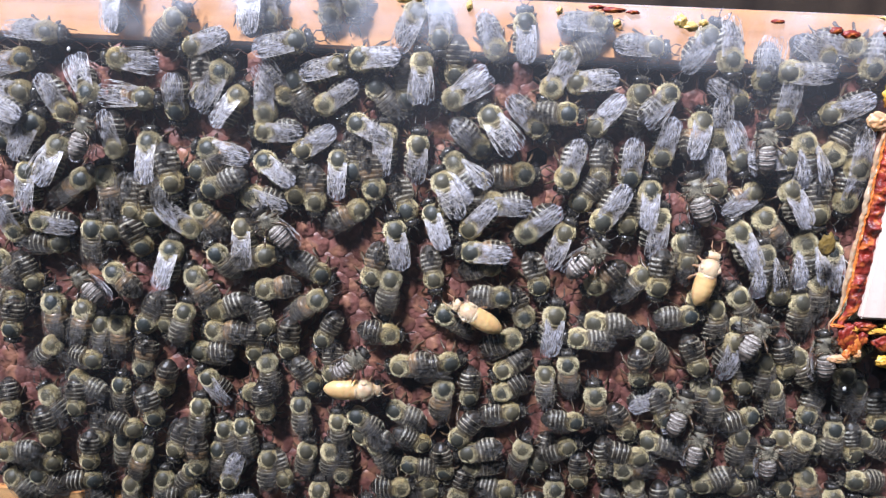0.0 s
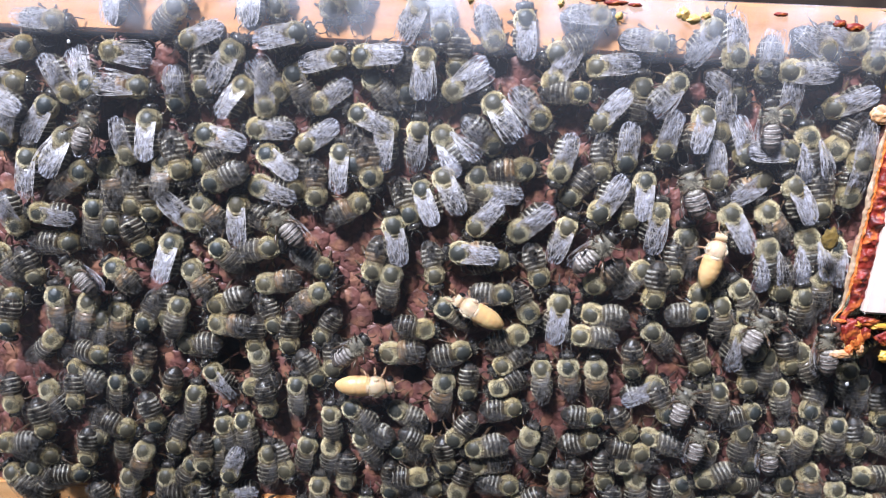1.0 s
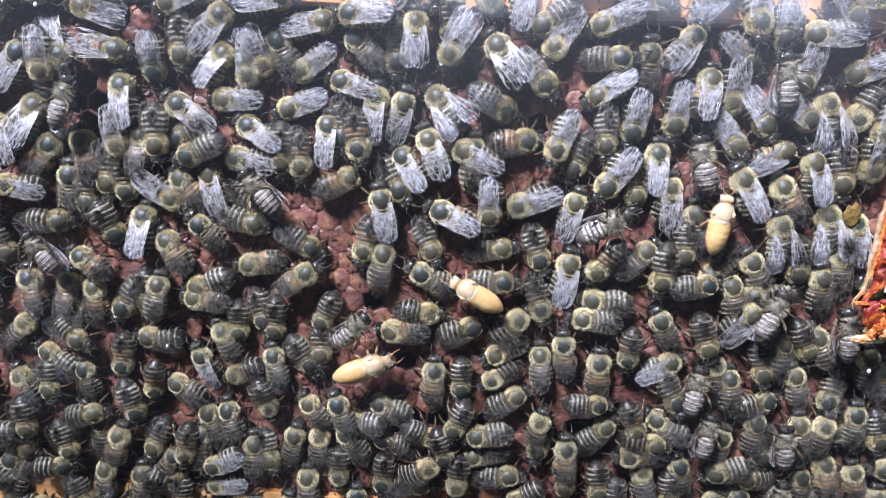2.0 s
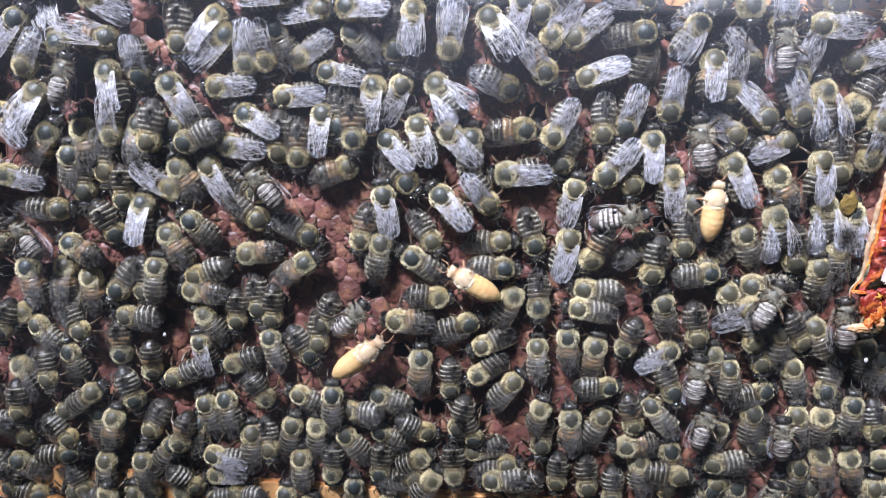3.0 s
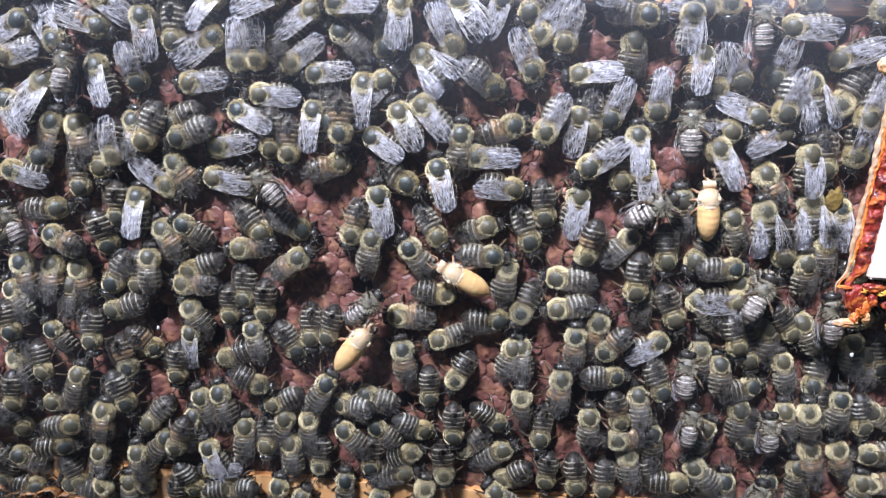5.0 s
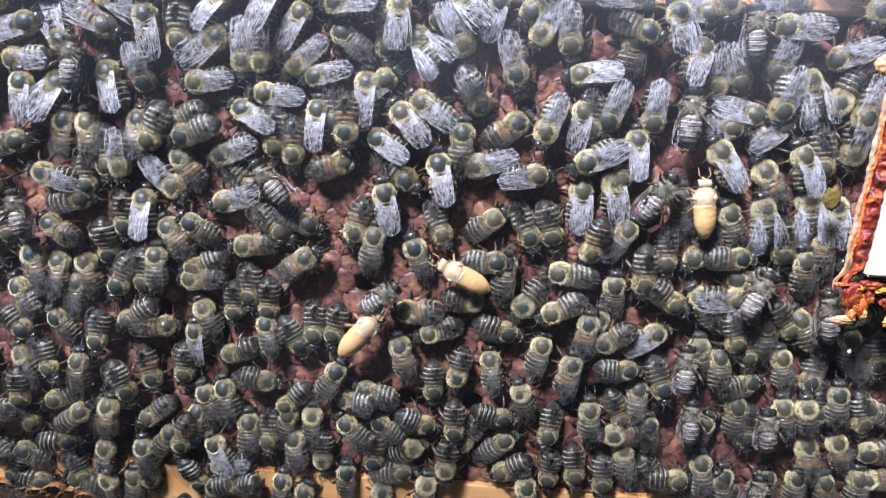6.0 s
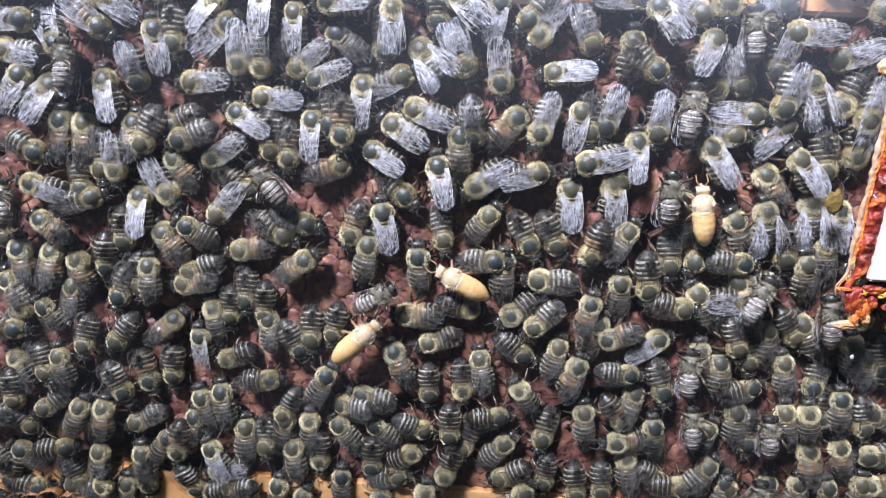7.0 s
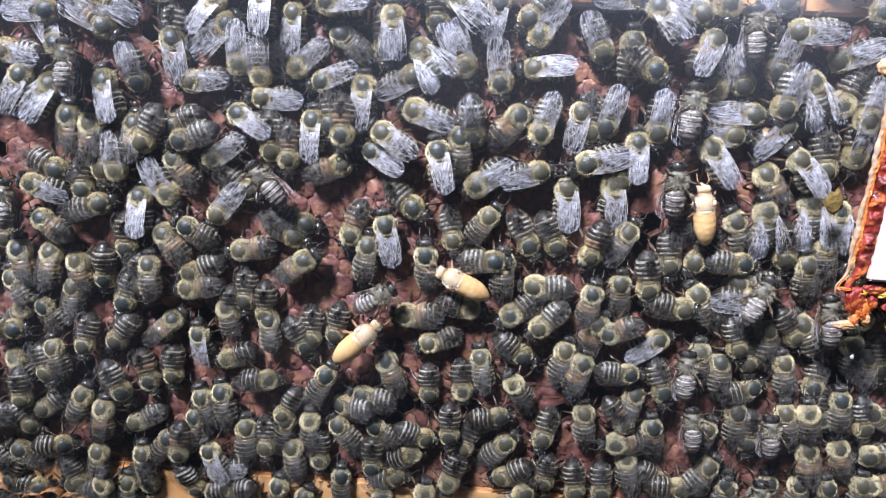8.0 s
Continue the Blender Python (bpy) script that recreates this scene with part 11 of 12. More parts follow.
    tread(290, [(0, at(-16.0, -82.7, 325, 3.0)), (0.5, at(-18.2, -82.3, 325, 3.0)), (1, at(-19.7, -82.5, 325, 3.0)), (1.5, at(-20.1, -82.7, 322, 3.0)), (2, at(-21.1, -84.1, 319, 3.0)), (3.5, at(-19.8, -87.6, 312, 3.0)), (4, at(-19.2, -87.8, 309, 3.0)), (4.5, at(-18.8, -87.6, 311, 3.0)), (6, at(-19.0, -86.7, 316, 3.0)), (6.5, at(-20.7, -86.3, 318, 3.0)), (7, at(-20.2, -85.7, 319, 3.0)), (7.5, at(-20.1, -85.6, 319, 3.0)), (8, at(-20.4, -85.7, 319, 3.0))])
    tread(291, [(0, at(-107.5, -89.0, 266, 5.2)), (0.5, at(-106.9, -89.1, 266, 5.2)), (1, at(-107.5, -88.2, 266, 5.2)), (1.5, at(-106.5, -88.2, 266, 5.2)), (8, at(-106.5, -88.2, 266, 5.2))])
    tread(292, [(0, at(-66.1, -86.8, 195, 2.7)), (0.5, at(-65.8, -87.2, 195, 2.7)), (1, at(-66.2, -87.2, 195, 2.7)), (1.5, at(-66.2, -88.3, 197, 2.7)), (2, at(-66.7, -90.2, 200, 2.7)), (3.5, at(-66.8, -87.8, 207, 2.7)), (4, at(-66.5, -88.3, 209, 2.7)), (4.5, at(-65.8, -88.3, 215, 2.7)), (6, at(-67.2, -88.3, 230, 2.7)), (6.5, at(-69.0, -88.9, 236, 2.7)), (7, at(-69.3, -88.4, 241, 2.7)), (7.5, at(-68.0, -88.5, 241, 2.7)), (8, at(-69.5, -88.4, 241, 2.7))])
    tread(293, [(0, at(-43.0, -88.3, 0, 2.7)), (8, at(-43.0, -88.3, -2, 2.7))])
    tread(294, [(0, at(63.5, -86.8, 244, 4.7)), (0.5, at(63.7, -86.9, 244, 4.7)), (1, at(63.7, -86.8, 244, 4.7)), (1.5, at(63.5, -86.9, 248, 4.7)), (2, at(64.0, -86.9, 251, 4.7)), (3.5, at(63.9, -87.4, 262, 4.7)), (4, at(62.4, -88.5, 266, 4.7)), (4.5, at(62.1, -89.3, 288, 4.7)), (6, at(64.3, -89.7, 353, 4.7)), (6.5, at(64.5, -89.8, 375, 4.7)), (7, at(65.4, -89.1, 397, 4.7)), (7.5, at(66.9, -88.2, 397, 4.7)), (8, at(65.4, -89.0, 397, 4.7))])
    tread(295, [(0, at(47.5, -88.8, 350, 3.0)), (3.5, at(47.5, -88.8, 350, 3.0)), (4, at(47.0, -89.0, 350, 3.0)), (4.5, at(47.8, -88.6, 350, 3.0)), (6, at(46.6, -88.7, 350, 3.0)), (6.5, at(46.8, -89.2, 350, 3.0)), (7, at(47.2, -89.2, 350, 3.0)), (8, at(47.2, -89.2, 350, 3.0))])
    tread(296, [(0, at(7.4, -87.0, 258, 2.9)), (0.5, at(7.8, -87.3, 258, 2.9)), (1, at(8.9, -87.7, 258, 2.9)), (1.5, at(9.1, -87.9, 256, 2.9)), (2, at(8.8, -87.5, 255, 2.9)), (3.5, at(9.9, -89.0, 251, 2.9)), (4, at(9.6, -89.0, 250, 2.9)), (4.5, at(9.4, -90.1, 241, 2.9)), (6, at(8.9, -89.3, 214, 2.9)), (6.5, at(8.9, -89.4, 205, 2.9)), (7, at(9.4, -89.0, 196, 2.9)), (7.5, at(9.9, -89.3, 196, 2.9)), (8, at(9.4, -89.0, 196, 2.9))])
    tread(297, [(0, at(16.3, -92.6, 92, 3.0)), (0.5, at(16.7, -92.7, 92, 3.0)), (1, at(16.9, -92.5, 92, 3.0)), (1.5, at(17.0, -92.1, 88, 3.0)), (3.5, at(17.7, -91.5, 73, 3.0)), (4, at(18.2, -91.1, 70, 3.0)), (4.5, at(18.5, -90.3, 65, 3.0)), (6, at(18.6, -87.9, 52, 3.0)), (6.5, at(18.3, -87.8, 48, 3.0)), (7, at(18.8, -87.4, 44, 3.0)), (7.5, at(19.3, -87.5, 44, 3.0)), (8, at(19.0, -87.2, 44, 3.0))])
    tread(298, [(0, at(-87.1, -90.2, 183, 4.7)), (0.5, at(-87.1, -90.4, 183, 4.7)), (1, at(-87.7, -90.9, 183, 4.7)), (1.5, at(-86.9, -91.0, 170, 4.7)), (2, at(-86.3, -91.3, 158, 4.7)), (3.5, at(-86.0, -91.2, 120, 4.7)), (4, at(-86.0, -91.2, 108, 4.7)), (4.5, at(-84.9, -90.5, 93, 4.7)), (6, at(-83.4, -87.4, 50, 4.7)), (6.5, at(-82.2, -86.3, 36, 4.7)), (7, at(-82.4, -84.9, 21, 4.7)), (7.5, at(-81.7, -81.7, 21, 4.7)), (8, at(-81.7, -81.7, 21, 4.7))])
    tread(299, [(0, at(-30.1, -95.9, 359, 2.7)), (0.5, at(-30.2, -96.3, 359, 2.7)), (1, at(-30.2, -95.9, 359, 2.7)), (1.5, at(-30.0, -96.0, 358, 2.7)), (2, at(-30.1, -95.9, 356, 2.7)), (3.5, at(-31.4, -92.2, 352, 2.7)), (4, at(-31.3, -91.5, 350, 2.7)), (4.5, at(-31.9, -91.6, 350, 2.7)), (6, at(-31.7, -91.7, 350, 2.7)), (6.5, at(-31.4, -92.4, 350, 2.7)), (7, at(-31.3, -92.5, 350, 2.7)), (7.5, at(-30.4, -93.0, 350, 2.7)), (8, at(-31.6, -92.5, 350, 2.7))])
    tread(300, [(0, at(103.2, -91.4, 266, 2.8)), (6, at(103.3, -91.5, 266, 2.8)), (6.5, at(103.2, -91.8, 266, 2.8)), (7, at(103.2, -91.6, 265, 2.8)), (8, at(103.1, -91.5, 265, 2.8))])
    tread(301, [(0, at(-2.9, -91.6, 58, 2.7)), (8, at(-2.9, -91.6, 60, 2.7))])
    tread(302, [(0, at(-59.8, -89.7, 176, 4.8)), (0.5, at(-58.9, -90.7, 176, 4.8)), (1, at(-58.6, -90.6, 176, 4.8)), (2, at(-58.6, -90.5, 187, 4.8)), (3.5, at(-60.0, -90.2, 203, 4.8)), (4, at(-60.5, -91.6, 209, 4.8)), (4.5, at(-59.2, -92.5, 205, 4.8)), (6, at(-58.6, -93.5, 194, 4.8)), (6.5, at(-58.9, -93.1, 190, 4.8)), (7, at(-58.7, -94.1, 186, 4.8)), (7.5, at(-58.8, -94.7, 186, 4.8)), (8, at(-58.6, -94.5, 186, 4.8))])
    tread(303, [(0, at(101.2, -91.7, 2, 2.7)), (8, at(101.2, -91.7, 1, 2.7))])
    tread(304, [(0, at(-39.0, -93.0, 151, 2.8)), (0.5, at(-38.4, -93.1, 151, 2.8)), (1, at(-38.7, -92.1, 151, 2.8)), (1.5, at(-38.7, -91.6, 155, 2.8)), (2, at(-38.9, -91.6, 159, 2.8)), (3.5, at(-38.4, -91.4, 171, 2.8)), (4, at(-38.0, -92.0, 175, 2.8)), (4.5, at(-37.5, -92.4, 175, 2.8)), (6, at(-38.0, -92.2, 175, 2.8)), (6.5, at(-38.1, -92.4, 175, 2.8)), (7, at(-38.0, -92.3, 175, 2.8)), (7.5, at(-37.7, -93.1, 175, 2.8)), (8, at(-38.1, -92.5, 175, 2.8))])
    tread(305, [(0, at(-97.3, -92.1, 108, 3.1)), (0.5, at(-98.7, -92.1, 108, 3.1)), (1, at(-98.0, -91.8, 108, 3.1)), (1.5, at(-97.1, -92.4, 116, 3.1)), (2, at(-97.3, -92.5, 123, 3.1)), (3.5, at(-97.2, -91.7, 146, 3.1)), (4, at(-97.8, -92.0, 153, 3.1)), (4.5, at(-97.3, -91.8, 150, 3.1)), (6, at(-96.6, -91.5, 138, 3.1)), (6.5, at(-95.6, -90.8, 134, 3.1)), (7, at(-95.8, -90.8, 130, 3.1)), (7.5, at(-95.9, -90.5, 130, 3.1)), (8, at(-96.0, -90.6, 130, 3.1))])
    tread(306, [(0, at(-62.2, -92.3, 32, 2.7)), (8, at(-62.2, -92.3, 33, 2.7))])
    tread(307, [(0, at(87.1, -92.6, -0, 2.7)), (8, at(87.1, -92.6, -1, 2.7))])
    tread(308, [(0, at(-52.0, -93.1, 199, 4.9)), (1, at(-51.9, -92.9, 199, 4.9)), (1.5, at(-51.6, -93.0, 221, 4.9)), (2, at(-51.7, -93.0, 243, 4.9)), (3.5, at(-50.9, -92.9, 309, 4.9)), (4, at(-50.9, -93.0, 331, 4.9)), (4.5, at(-50.9, -93.0, 331, 4.9)), (6, at(-50.3, -93.3, 331, 4.9)), (6.5, at(-50.5, -93.4, 331, 4.9)), (7, at(-50.4, -93.2, 331, 4.9)), (7.5, at(-50.6, -93.4, 331, 4.9)), (8, at(-50.9, -93.7, 331, 4.9))])
    tread(309, [(0, at(78.0, -89.3, 2, 7.4, True)), (1, at(77.5, -89.5, 2, 7.4, True)), (1.5, at(77.6, -89.9, 3, 7.4, True)), (2, at(77.5, -89.9, 5, 7.4, True)), (3.5, at(76.6, -93.2, 10, 7.4, True)), (4, at(76.6, -93.1, 11, 7.4, True)), (4.5, at(76.8, -93.2, 10, 7.4, True)), (7, at(76.5, -93.2, 2, 7.4, True)), (7.5, at(76.7, -93.3, 2, 7.4, True)), (8, at(76.5, -93.2, 2, 7.4, True))])
    tread(310, [(0, at(80.1, -93.2, 1, 2.7)), (8, at(80.1, -93.2, 0, 2.7))])
    tread(311, [(0, at(70.3, -93.7, -0, 2.7)), (8, at(70.3, -93.7, 2, 2.7))])
    tread(312, [(0, at(47.4, -81.0, 97, 4.8)), (0.5, at(47.4, -81.1, 97, 4.8)), (1.5, at(47.7, -81.1, 95, 4.8)), (2, at(49.3, -80.9, 93, 4.8)), (3.5, at(58.5, -94.1, 88, 4.8)), (4, at(59.0, -93.8, 86, 4.8)), (4.5, at(59.2, -93.6, 86, 4.8)), (6, at(59.2, -94.1, 86, 4.8)), (6.5, at(59.4, -93.9, 86, 4.8)), (7, at(59.7, -94.3, 86, 4.8)), (7.5, at(59.7, -94.6, 86, 4.8)), (8, at(59.6, -94.5, 86, 4.8))])
    tread(313, [(0, at(72.0, -88.1, 266, 2.9)), (0.5, at(72.2, -87.9, 266, 2.9)), (1, at(71.4, -88.6, 266, 2.9)), (1.5, at(71.7, -89.0, 266, 2.9)), (2, at(71.5, -89.0, 266, 2.9)), (3.5, at(63.9, -94.3, 266, 2.9)), (4, at(64.4, -94.0, 266, 2.9)), (4.5, at(65.3, -94.7, 280, 2.9)), (6, at(70.1, -94.6, 324, 2.9)), (6.5, at(71.4, -94.3, 339, 2.9)), (7, at(71.2, -94.7, 353, 2.9)), (7.5, at(71.0, -95.3, 353, 2.9)), (8, at(71.1, -94.7, 353, 2.9))])
    tread(314, [(0, at(54.5, -95.2, 174, 2.9)), (3.5, at(54.5, -95.2, 174, 2.9)), (4, at(54.8, -94.8, 174, 2.9)), (4.5, at(54.7, -94.6, 165, 2.9)), (6, at(55.5, -94.8, 137, 2.9)), (6.5, at(55.3, -94.2, 127, 2.9)), (7, at(55.6, -94.0, 118, 2.9)), (7.5, at(56.1, -94.3, 118, 2.9)), (8, at(55.6, -94.0, 118, 2.9))])
    tread(315, [(0, at(64.8, -94.8, 25, 2.7)), (8, at(64.8, -94.8, 27, 2.7))])
    tread(316, [(0, at(4.6, -93.9, 196, 4.8)), (1, at(4.4, -94.0, 196, 4.8)), (1.5, at(4.6, -93.6, 189, 4.8)), (2, at(5.1, -94.1, 183, 4.8)), (3.5, at(5.3, -93.8, 165, 4.8)), (4, at(5.2, -94.9, 159, 4.8)), (4.5, at(5.2, -95.3, 165, 4.8)), (6, at(5.1, -95.4, 183, 4.8)), (6.5, at(5.3, -95.2, 190, 4.8)), (7, at(5.4, -95.5, 196, 4.8)), (7.5, at(6.2, -97.1, 196, 4.8)), (8, at(6.3, -97.2, 196, 4.8))])
    tread(317, [(0, at(-86.5, -95.4, 86, 4.7)), (0.5, at(-88.7, -95.2, 86, 4.7)), (1, at(-89.8, -95.5, 86, 4.7)), (1.5, at(-87.8, -96.1, 86, 4.7)), (2, at(-88.2, -95.7, 86, 4.7)), (3.5, at(-85.8, -95.2, 86, 4.7)), (4, at(-86.9, -95.5, 86, 4.7)), (4.5, at(-86.4, -95.1, 86, 4.7)), (6, at(-87.0, -95.1, 86, 4.7)), (6.5, at(-87.6, -95.0, 86, 4.7)), (7, at(-86.8, -95.5, 86, 4.7)), (7.5, at(-87.7, -94.2, 86, 4.7)), (8, at(-87.2, -94.7, 86, 4.7))])
    tread(318, [(0, at(-12.3, -95.8, 179, 2.7)), (2, at(-12.3, -95.8, 182, 2.7)), (8, at(-12.3, -95.8, 178, 2.7))])
    tread(319, [(0, at(-69.1, -94.9, 1, 3.2)), (0.5, at(-68.2, -96.0, 1, 3.2)), (1, at(-68.5, -95.7, 1, 3.2)), (1.5, at(-68.8, -95.3, -1, 3.2)), (2, at(-69.9, -97.3, -3, 3.2)), (3.5, at(-68.7, -96.4, -10, 3.2)), (4, at(-68.9, -96.5, -12, 3.2)), (4.5, at(-68.9, -96.7, -12, 3.2)), (6, at(-68.7, -96.3, -9, 3.2)), (6.5, at(-68.6, -96.3, -8, 3.2)), (7, at(-68.2, -96.6, -8, 3.2)), (7.5, at(-67.9, -96.8, -8, 3.2)), (8, at(-68.1, -96.6, -8, 3.2))])
    tread(320, [(0, at(-77.3, -97.1, 2, 3.0)), (0.5, at(-78.1, -96.2, 2, 3.0)), (1, at(-78.0, -96.6, 2, 3.0)), (1.5, at(-77.7, -97.3, 2, 3.0)), (2, at(-78.6, -97.0, 2, 3.0)), (3.5, at(-77.8, -97.5, 3, 3.0)), (4, at(-78.6, -96.5, 3, 3.0)), (4.5, at(-78.4, -96.8, 3, 3.0)), (6, at(-78.3, -97.4, 3, 3.0)), (6.5, at(-78.7, -97.0, 3, 3.0)), (7, at(-78.9, -97.0, 3, 3.0)), (7.5, at(-78.8, -96.9, 3, 3.0)), (8, at(-79.3, -97.0, 3, 3.0))])
    tread(321, [(0, at(-24.3, -90.6, 179, 2.8)), (0.5, at(-24.2, -92.6, 179, 2.8)), (1, at(-23.5, -93.8, 179, 2.8)), (1.5, at(-23.2, -94.0, 179, 2.8)), (2, at(-22.7, -94.5, 179, 2.8)), (3.5, at(-23.9, -97.0, 179, 2.8)), (4, at(-23.8, -96.6, 179, 2.8)), (4.5, at(-24.4, -96.4, 179, 2.8)), (6, at(-24.7, -96.1, 178, 2.8)), (6.5, at(-24.5, -95.7, 178, 2.8)), (7, at(-24.8, -94.9, 177, 2.8)), (7.5, at(-24.5, -94.8, 177, 2.8)), (8, at(-24.9, -94.7, 177, 2.8))])
    tread(322, [(0, at(19.5, -97.6, 234, 3.1)), (3.5, at(19.5, -97.6, 234, 3.1)), (4, at(19.2, -96.8, 234, 3.1)), (4.5, at(19.3, -96.7, 235, 3.1)), (6, at(18.7, -95.9, 237, 3.1)), (6.5, at(18.6, -95.5, 238, 3.1)), (7, at(18.7, -96.0, 239, 3.1)), (7.5, at(18.2, -96.1, 239, 3.1)), (8, at(18.9, -95.7, 239, 3.1))])
    tread(323, [(0, at(40.3, -85.3, 175, 2.9)), (0.5, at(40.1, -86.1, 175, 2.9)), (1, at(40.1, -89.7, 175, 2.9)), (1.5, at(40.1, -91.2, 175, 2.9)), (2, at(38.1, -94.6, 175, 2.9)), (3.5, at(36.1, -96.1, 175, 2.9)), (4, at(37.0, -96.8, 175, 2.9)), (4.5, at(36.6, -97.8, 175, 2.9)), (6, at(35.7, -95.7, 175, 2.9)), (6.5, at(35.5, -96.0, 175, 2.9)), (7, at(36.2, -98.9, 175, 2.9)), (7.5, at(36.0, -98.3, 175, 2.9)), (8, at(36.0, -98.3, 175, 2.9))])
    tread(324, [(0, at(-2.5, -94.1, 86, 2.7)), (1, at(-1.8, -94.9, 86, 2.7)), (1.5, at(-2.2, -95.5, 84, 2.7)), (2, at(-3.5, -95.8, 82, 2.7)), (3.5, at(-4.2, -96.9, 77, 2.7)), (4.5, at(-4.2, -96.9, 76, 2.7)), (6, at(-5.4, -98.0, 78, 2.7)), (6.5, at(-5.7, -98.5, 79, 2.7)), (7, at(-6.0, -97.9, 80, 2.7)), (7.5, at(-6.4, -97.6, 80, 2.7)), (8, at(-6.5, -98.0, 80, 2.7))])
    tread(325, [(0, at(34.0, -88.7, 175, 2.9)), (0.5, at(34.0, -89.1, 175, 2.9)), (1, at(32.9, -91.4, 175, 2.9)), (1.5, at(32.1, -92.4, 176, 2.9)), (2, at(30.3, -93.9, 177, 2.9)), (3.5, at(29.1, -96.0, 180, 2.9)), (4, at(29.2, -97.3, 180, 2.9)), (4.5, at(29.0, -96.1, 181, 2.9)), (6, at(29.6, -96.8, 183, 2.9)), (6.5, at(29.1, -96.5, 184, 2.9)), (7, at(28.7, -96.3, 185, 2.9)), (7.5, at(29.3, -96.2, 185, 2.9)), (8, at(28.7, -96.3, 185, 2.9))])
    tread(326, [(0, at(42.1, -97.9, 179, 3.2)), (3.5, at(42.1, -97.9, 179, 3.2)), (4, at(42.6, -97.4, 179, 3.2)), (4.5, at(42.8, -97.3, 179, 3.2)), (6, at(42.3, -97.2, 177, 3.2)), (6.5, at(42.1, -97.5, 176, 3.2)), (7.5, at(42.2, -97.4, 175, 3.2)), (8, at(42.1, -97.7, 175, 3.2))])
    tread(327, [(0, at(-107.8, -97.2, 311, 2.7)), (0.5, at(-107.4, -97.8, 311, 2.7)), (1, at(-108.1, -97.7, 311, 2.7)), (8, at(-108.1, -97.7, 311, 2.7))])
    tread(328, [(0, at(-53.1, -99.7, 258, 3.0)), (0.5, at(-53.1, -99.7, 258, 3.0)), (1, at(-52.8, -99.3, 258, 3.0)), (1.5, at(-52.1, -99.0, 258, 3.0)), (3.5, at(-51.0, -98.9, 260, 3.0)), (4.5, at(-51.0, -99.0, 260, 3.0)), (6, at(-49.7, -99.6, 258, 3.0)), (7.5, at(-49.6, -99.5, 257, 3.0)), (8, at(-49.8, -99.5, 257, 3.0))])
    tread(329, [(0, at(6.7, -82.2, 256, 4.9)), (0.5, at(6.7, -82.4, 256, 4.9)), (1, at(8.0, -82.3, 256, 4.9)), (1.5, at(8.6, -82.2, 257, 4.9)), (2, at(9.3, -81.6, 259, 4.9)), (3.5, at(15.5, -99.4, 264, 4.9)), (4, at(15.5, -99.3, 266, 4.9)), (4.5, at(15.4, -99.4, 288, 4.9)), (6, at(24.3, -98.8, 354, 4.9)), (6.5, at(22.1, -99.0, 376, 4.9)), (7, at(23.8, -98.7, 398, 4.9)), (7.5, at(24.5, -96.3, 398, 4.9)), (8, at(23.8, -98.7, 398, 4.9))])
    tread(330, [(0, at(-9.7, -92.5, 81, 4.8)), (0.5, at(-7.0, -90.8, 81, 4.8)), (1, at(-5.6, -90.8, 81, 4.8)), (1.5, at(-3.4, -90.3, 68, 4.8)), (2, at(-1.7, -90.2, 56, 4.8)), (3.5, at(0.4, -98.8, 19, 4.8)), (4, at(0.7, -99.5, 7, 4.8)), (6, at(0.7, -100.0, 7, 4.8)), (6.5, at(0.6, -100.3, 7, 4.8)), (7, at(0.7, -100.6, 7, 4.8)), (7.5, at(1.2, -100.6, 7, 4.8)), (8, at(0.6, -100.6, 7, 4.8))])
    tread(331, [(0, at(-101.1, -96.1, 300, 2.8)), (0.5, at(-101.3, -96.0, 300, 2.8)), (1, at(-102.2, -95.6, 300, 2.8)), (1.5, at(-101.4, -95.7, 298, 2.8)), (2, at(-101.7, -95.9, 296, 2.8)), (3.5, at(-98.8, -99.7, 290, 2.8)), (4, at(-99.1, -99.6, 288, 2.8)), (4.5, at(-98.5, -99.4, 290, 2.8)), (6, at(-99.1, -99.5, 295, 2.8)), (6.5, at(-99.4, -99.3, 297, 2.8)), (7, at(-98.7, -97.8, 299, 2.8)), (7.5, at(-98.2, -97.5, 299, 2.8)), (8, at(-99.1, -97.8, 299, 2.8))])
    tread(332, [(0, at(-18.3, -99.7, 359, 3.0)), (3.5, at(-18.3, -99.7, 359, 3.0)), (4, at(-18.3, -100.7, 359, 3.0)), (4.5, at(-18.3, -100.4, 359, 3.0)), (6, at(-18.8, -99.3, 359, 3.0)), (6.5, at(-18.8, -99.0, 359, 3.0)), (7, at(-19.5, -99.0, 359, 3.0)), (7.5, at(-19.5, -98.5, 359, 3.0)), (8, at(-19.6, -98.8, 359, 3.0))])
    tread(333, [(0, at(-34.7, -103.2, 360, 2.7)), (4, at(-34.6, -103.3, 360, 2.7)), (6, at(-34.6, -103.0, 360, 2.7)), (6.5, at(-34.7, -103.2, 360, 2.7)), (7, at(-34.9, -102.9, 360, 2.7)), (7.5, at(-34.8, -102.8, 360, 2.7)), (8, at(-34.9, -102.9, 360, 2.7))])
    tread(334, [(0, at(-46.4, -103.8, 266, 3.2)), (4.5, at(-46.4, -103.7, 266, 3.2)), (6, at(-46.8, -103.7, 266, 3.2)), (6.5, at(-47.0, -103.5, 266, 3.2)), (7, at(-47.0, -103.4, 265, 3.2)), (8, at(-47.3, -103.7, 265, 3.2))])
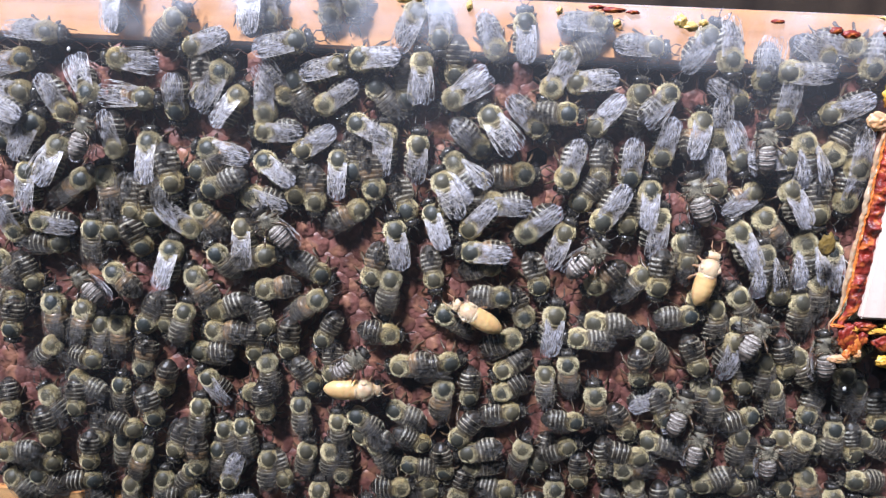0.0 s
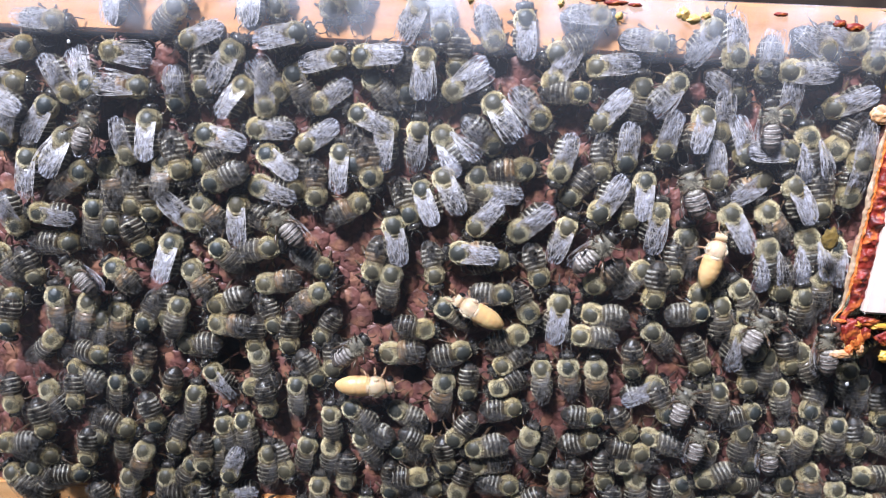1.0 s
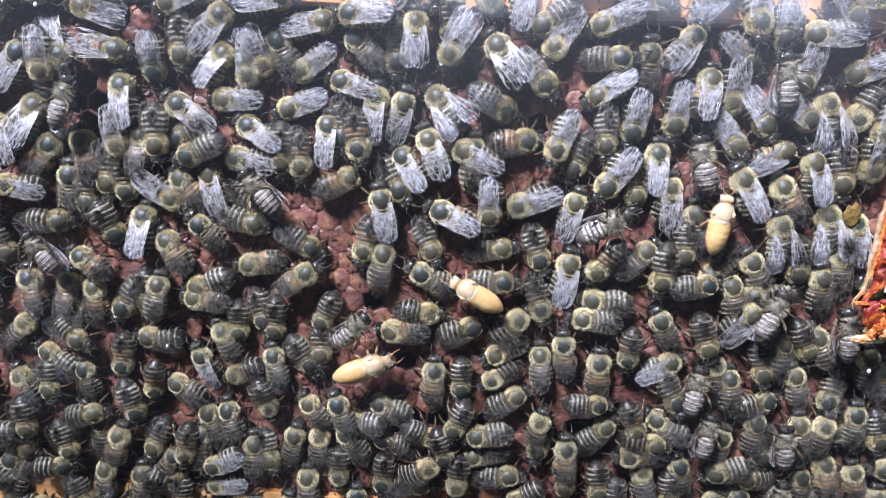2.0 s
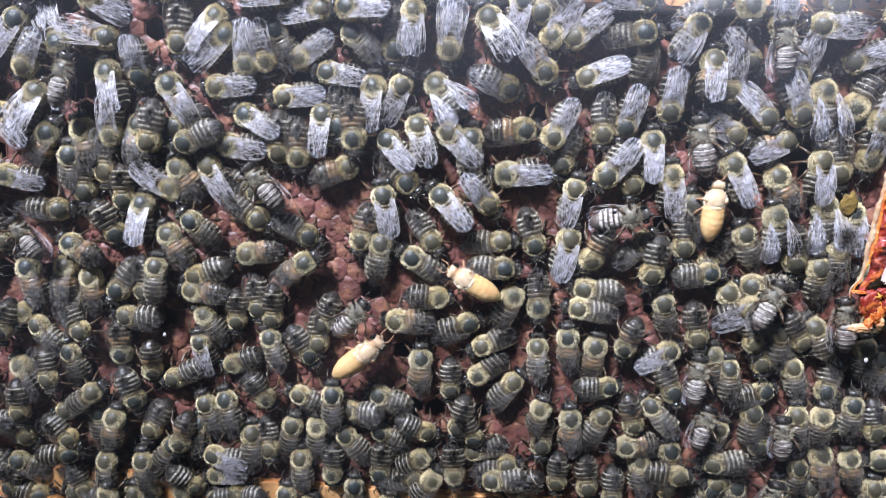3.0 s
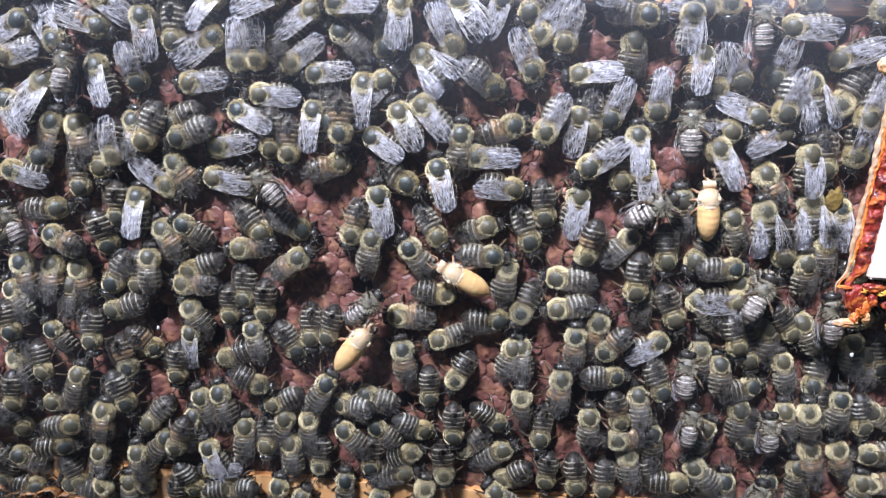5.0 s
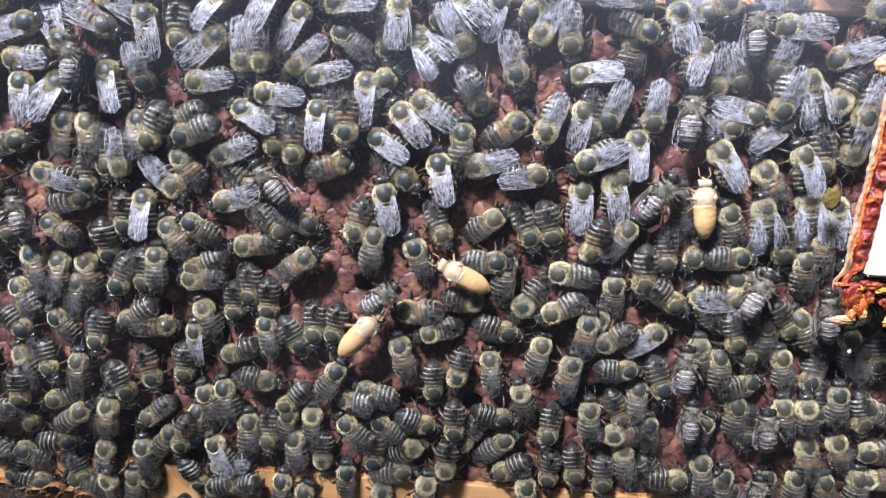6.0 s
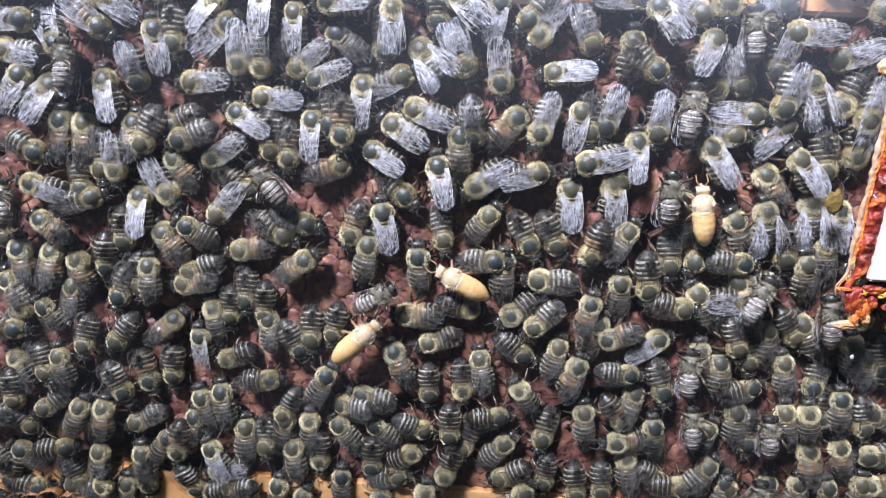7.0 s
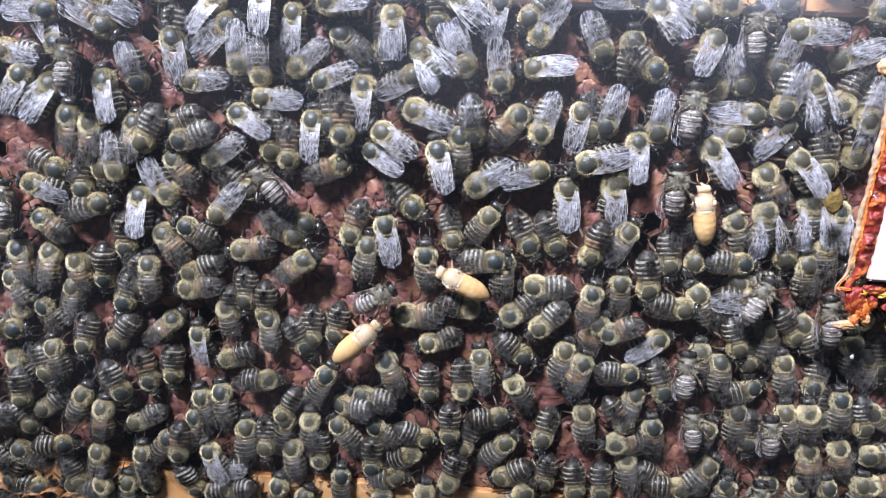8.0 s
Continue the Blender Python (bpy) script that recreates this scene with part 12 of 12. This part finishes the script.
    tread(335, [(0, at(-62.1, -98.5, 86, 2.7)), (0.5, at(-61.2, -97.7, 86, 2.7)), (1, at(-62.0, -99.0, 86, 2.7)), (1.5, at(-62.2, -99.7, 97, 2.7)), (2, at(-61.6, -99.0, 108, 2.7)), (3.5, at(-55.3, -104.2, 141, 2.7)), (4, at(-55.3, -104.6, 152, 2.7)), (8, at(-55.3, -104.6, 152, 2.7))])
    tread(336, [(0, at(-76.9, -104.7, 3, 5.2)), (3.5, at(-76.9, -104.7, 3, 5.2)), (4.5, at(-76.8, -104.4, 3, 5.2)), (6, at(-76.8, -104.5, 3, 5.2)), (7, at(-77.3, -104.4, 3, 5.2)), (7.5, at(-77.2, -104.1, 3, 5.2)), (8, at(-77.5, -104.2, 3, 5.2))])
    tread(337, [(0, at(-71.6, -105.5, 353, 2.9)), (3.5, at(-71.6, -105.5, 353, 2.9)), (4, at(-71.3, -104.9, 353, 2.9)), (4.5, at(-71.3, -104.6, 354, 2.9)), (6, at(-71.4, -104.7, 359, 2.9)), (6.5, at(-71.7, -105.2, 361, 2.9)), (7, at(-72.4, -105.0, 362, 2.9)), (7.5, at(-72.1, -104.7, 362, 2.9)), (8, at(-72.3, -104.7, 362, 2.9))])
    tread(338, [(0, at(-83.9, -105.0, 153, 2.9)), (3.5, at(-83.9, -105.0, 153, 2.9)), (4.5, at(-84.0, -105.1, 153, 2.9)), (6, at(-84.1, -105.0, 153, 2.9)), (8, at(-84.7, -105.0, 153, 2.9))])
    tread(339, [(0, at(-102.3, -106.0, 202, 2.7)), (7.5, at(-102.3, -106.0, 198, 2.7)), (8, at(-102.3, -106.0, 202, 2.7))])
    tread(340, [(0, at(-86.0, -106.2, -80, 2.7)), (8, at(-86.0, -106.2, -79, 2.7))])
    tread(341, [(0, at(-95.0, -107.6, 94, 2.7)), (8, at(-95.0, -107.6, 94, 2.7))])
    tread(342, [(0, at(-59.6, -105.0, 172, 3.0)), (2, at(-59.6, -104.0, 170, 3.0)), (4.5, at(-59.6, -104.0, 172, 3.0)), (5.6, at(-59.6, -116.0, 178, 3.0)), (8, at(-59.6, -116.0, 178, 3.0))])
    tread(343, [(0, at(-98.0, -109.6, 75, 2.9)), (2, at(-97.7, -109.2, 80, 2.9)), (4, at(-97.4, -109.5, 83, 2.9)), (6, at(-97.4, -109.2, 80, 2.9)), (8, at(-97.0, -109.0, 78, 2.9))])
    tread(344, [(0, at(-78.1, -109.6, 3, 2.9)), (2, at(-77.8, -109.2, 8, 2.9)), (4, at(-77.5, -109.5, 11, 2.9)), (6, at(-77.5, -109.2, 8, 2.9)), (8, at(-77.1, -109.0, 6, 2.9))])
    tread(345, [(0, at(-67.9, -104.8, 170, 2.9)), (2, at(-67.6, -104.4, 175, 2.9)), (4, at(-67.3, -104.7, 178, 2.9)), (6, at(-67.3, -104.4, 175, 2.9)), (8, at(-66.9, -104.2, 173, 2.9))])
    tread(346, [(0, at(-51.8, -106.0, -3, 2.9)), (2, at(-51.5, -105.6, 2, 2.9)), (4, at(-51.2, -105.9, 5, 2.9)), (6, at(-51.2, -105.6, 2, 2.9)), (8, at(-50.8, -105.4, 0, 2.9))])
    tread(347, [(0, at(-42.7, -106.2, -11, 2.9)), (2, at(-42.4, -105.8, -6, 2.9)), (4, at(-42.1, -106.1, -3, 2.9)), (6, at(-42.1, -105.8, -6, 2.9)), (8, at(-41.7, -105.6, -8, 2.9))])
    tread(348, [(0, at(-46.4, -104.0, 70, 2.9)), (2, at(-46.1, -103.6, 75, 2.9)), (4, at(-45.8, -103.9, 78, 2.9)), (6, at(-45.8, -103.6, 75, 2.9)), (8, at(-45.4, -103.4, 73, 2.9))])
    tread(349, [(0, at(-29.6, -105.7, 15, 2.9)), (2, at(-29.3, -105.3, 20, 2.9)), (4, at(-29.0, -105.6, 23, 2.9)), (6, at(-29.0, -105.3, 20, 2.9)), (8, at(-28.6, -105.1, 18, 2.9))])
    tread(350, [(0, at(-10.7, -104.2, 5, 2.9)), (2, at(-10.4, -103.8, 10, 2.9)), (4, at(-10.1, -104.1, 13, 2.9)), (6, at(-10.1, -103.8, 10, 2.9)), (8, at(-9.7, -103.6, 8, 2.9))])


motions()
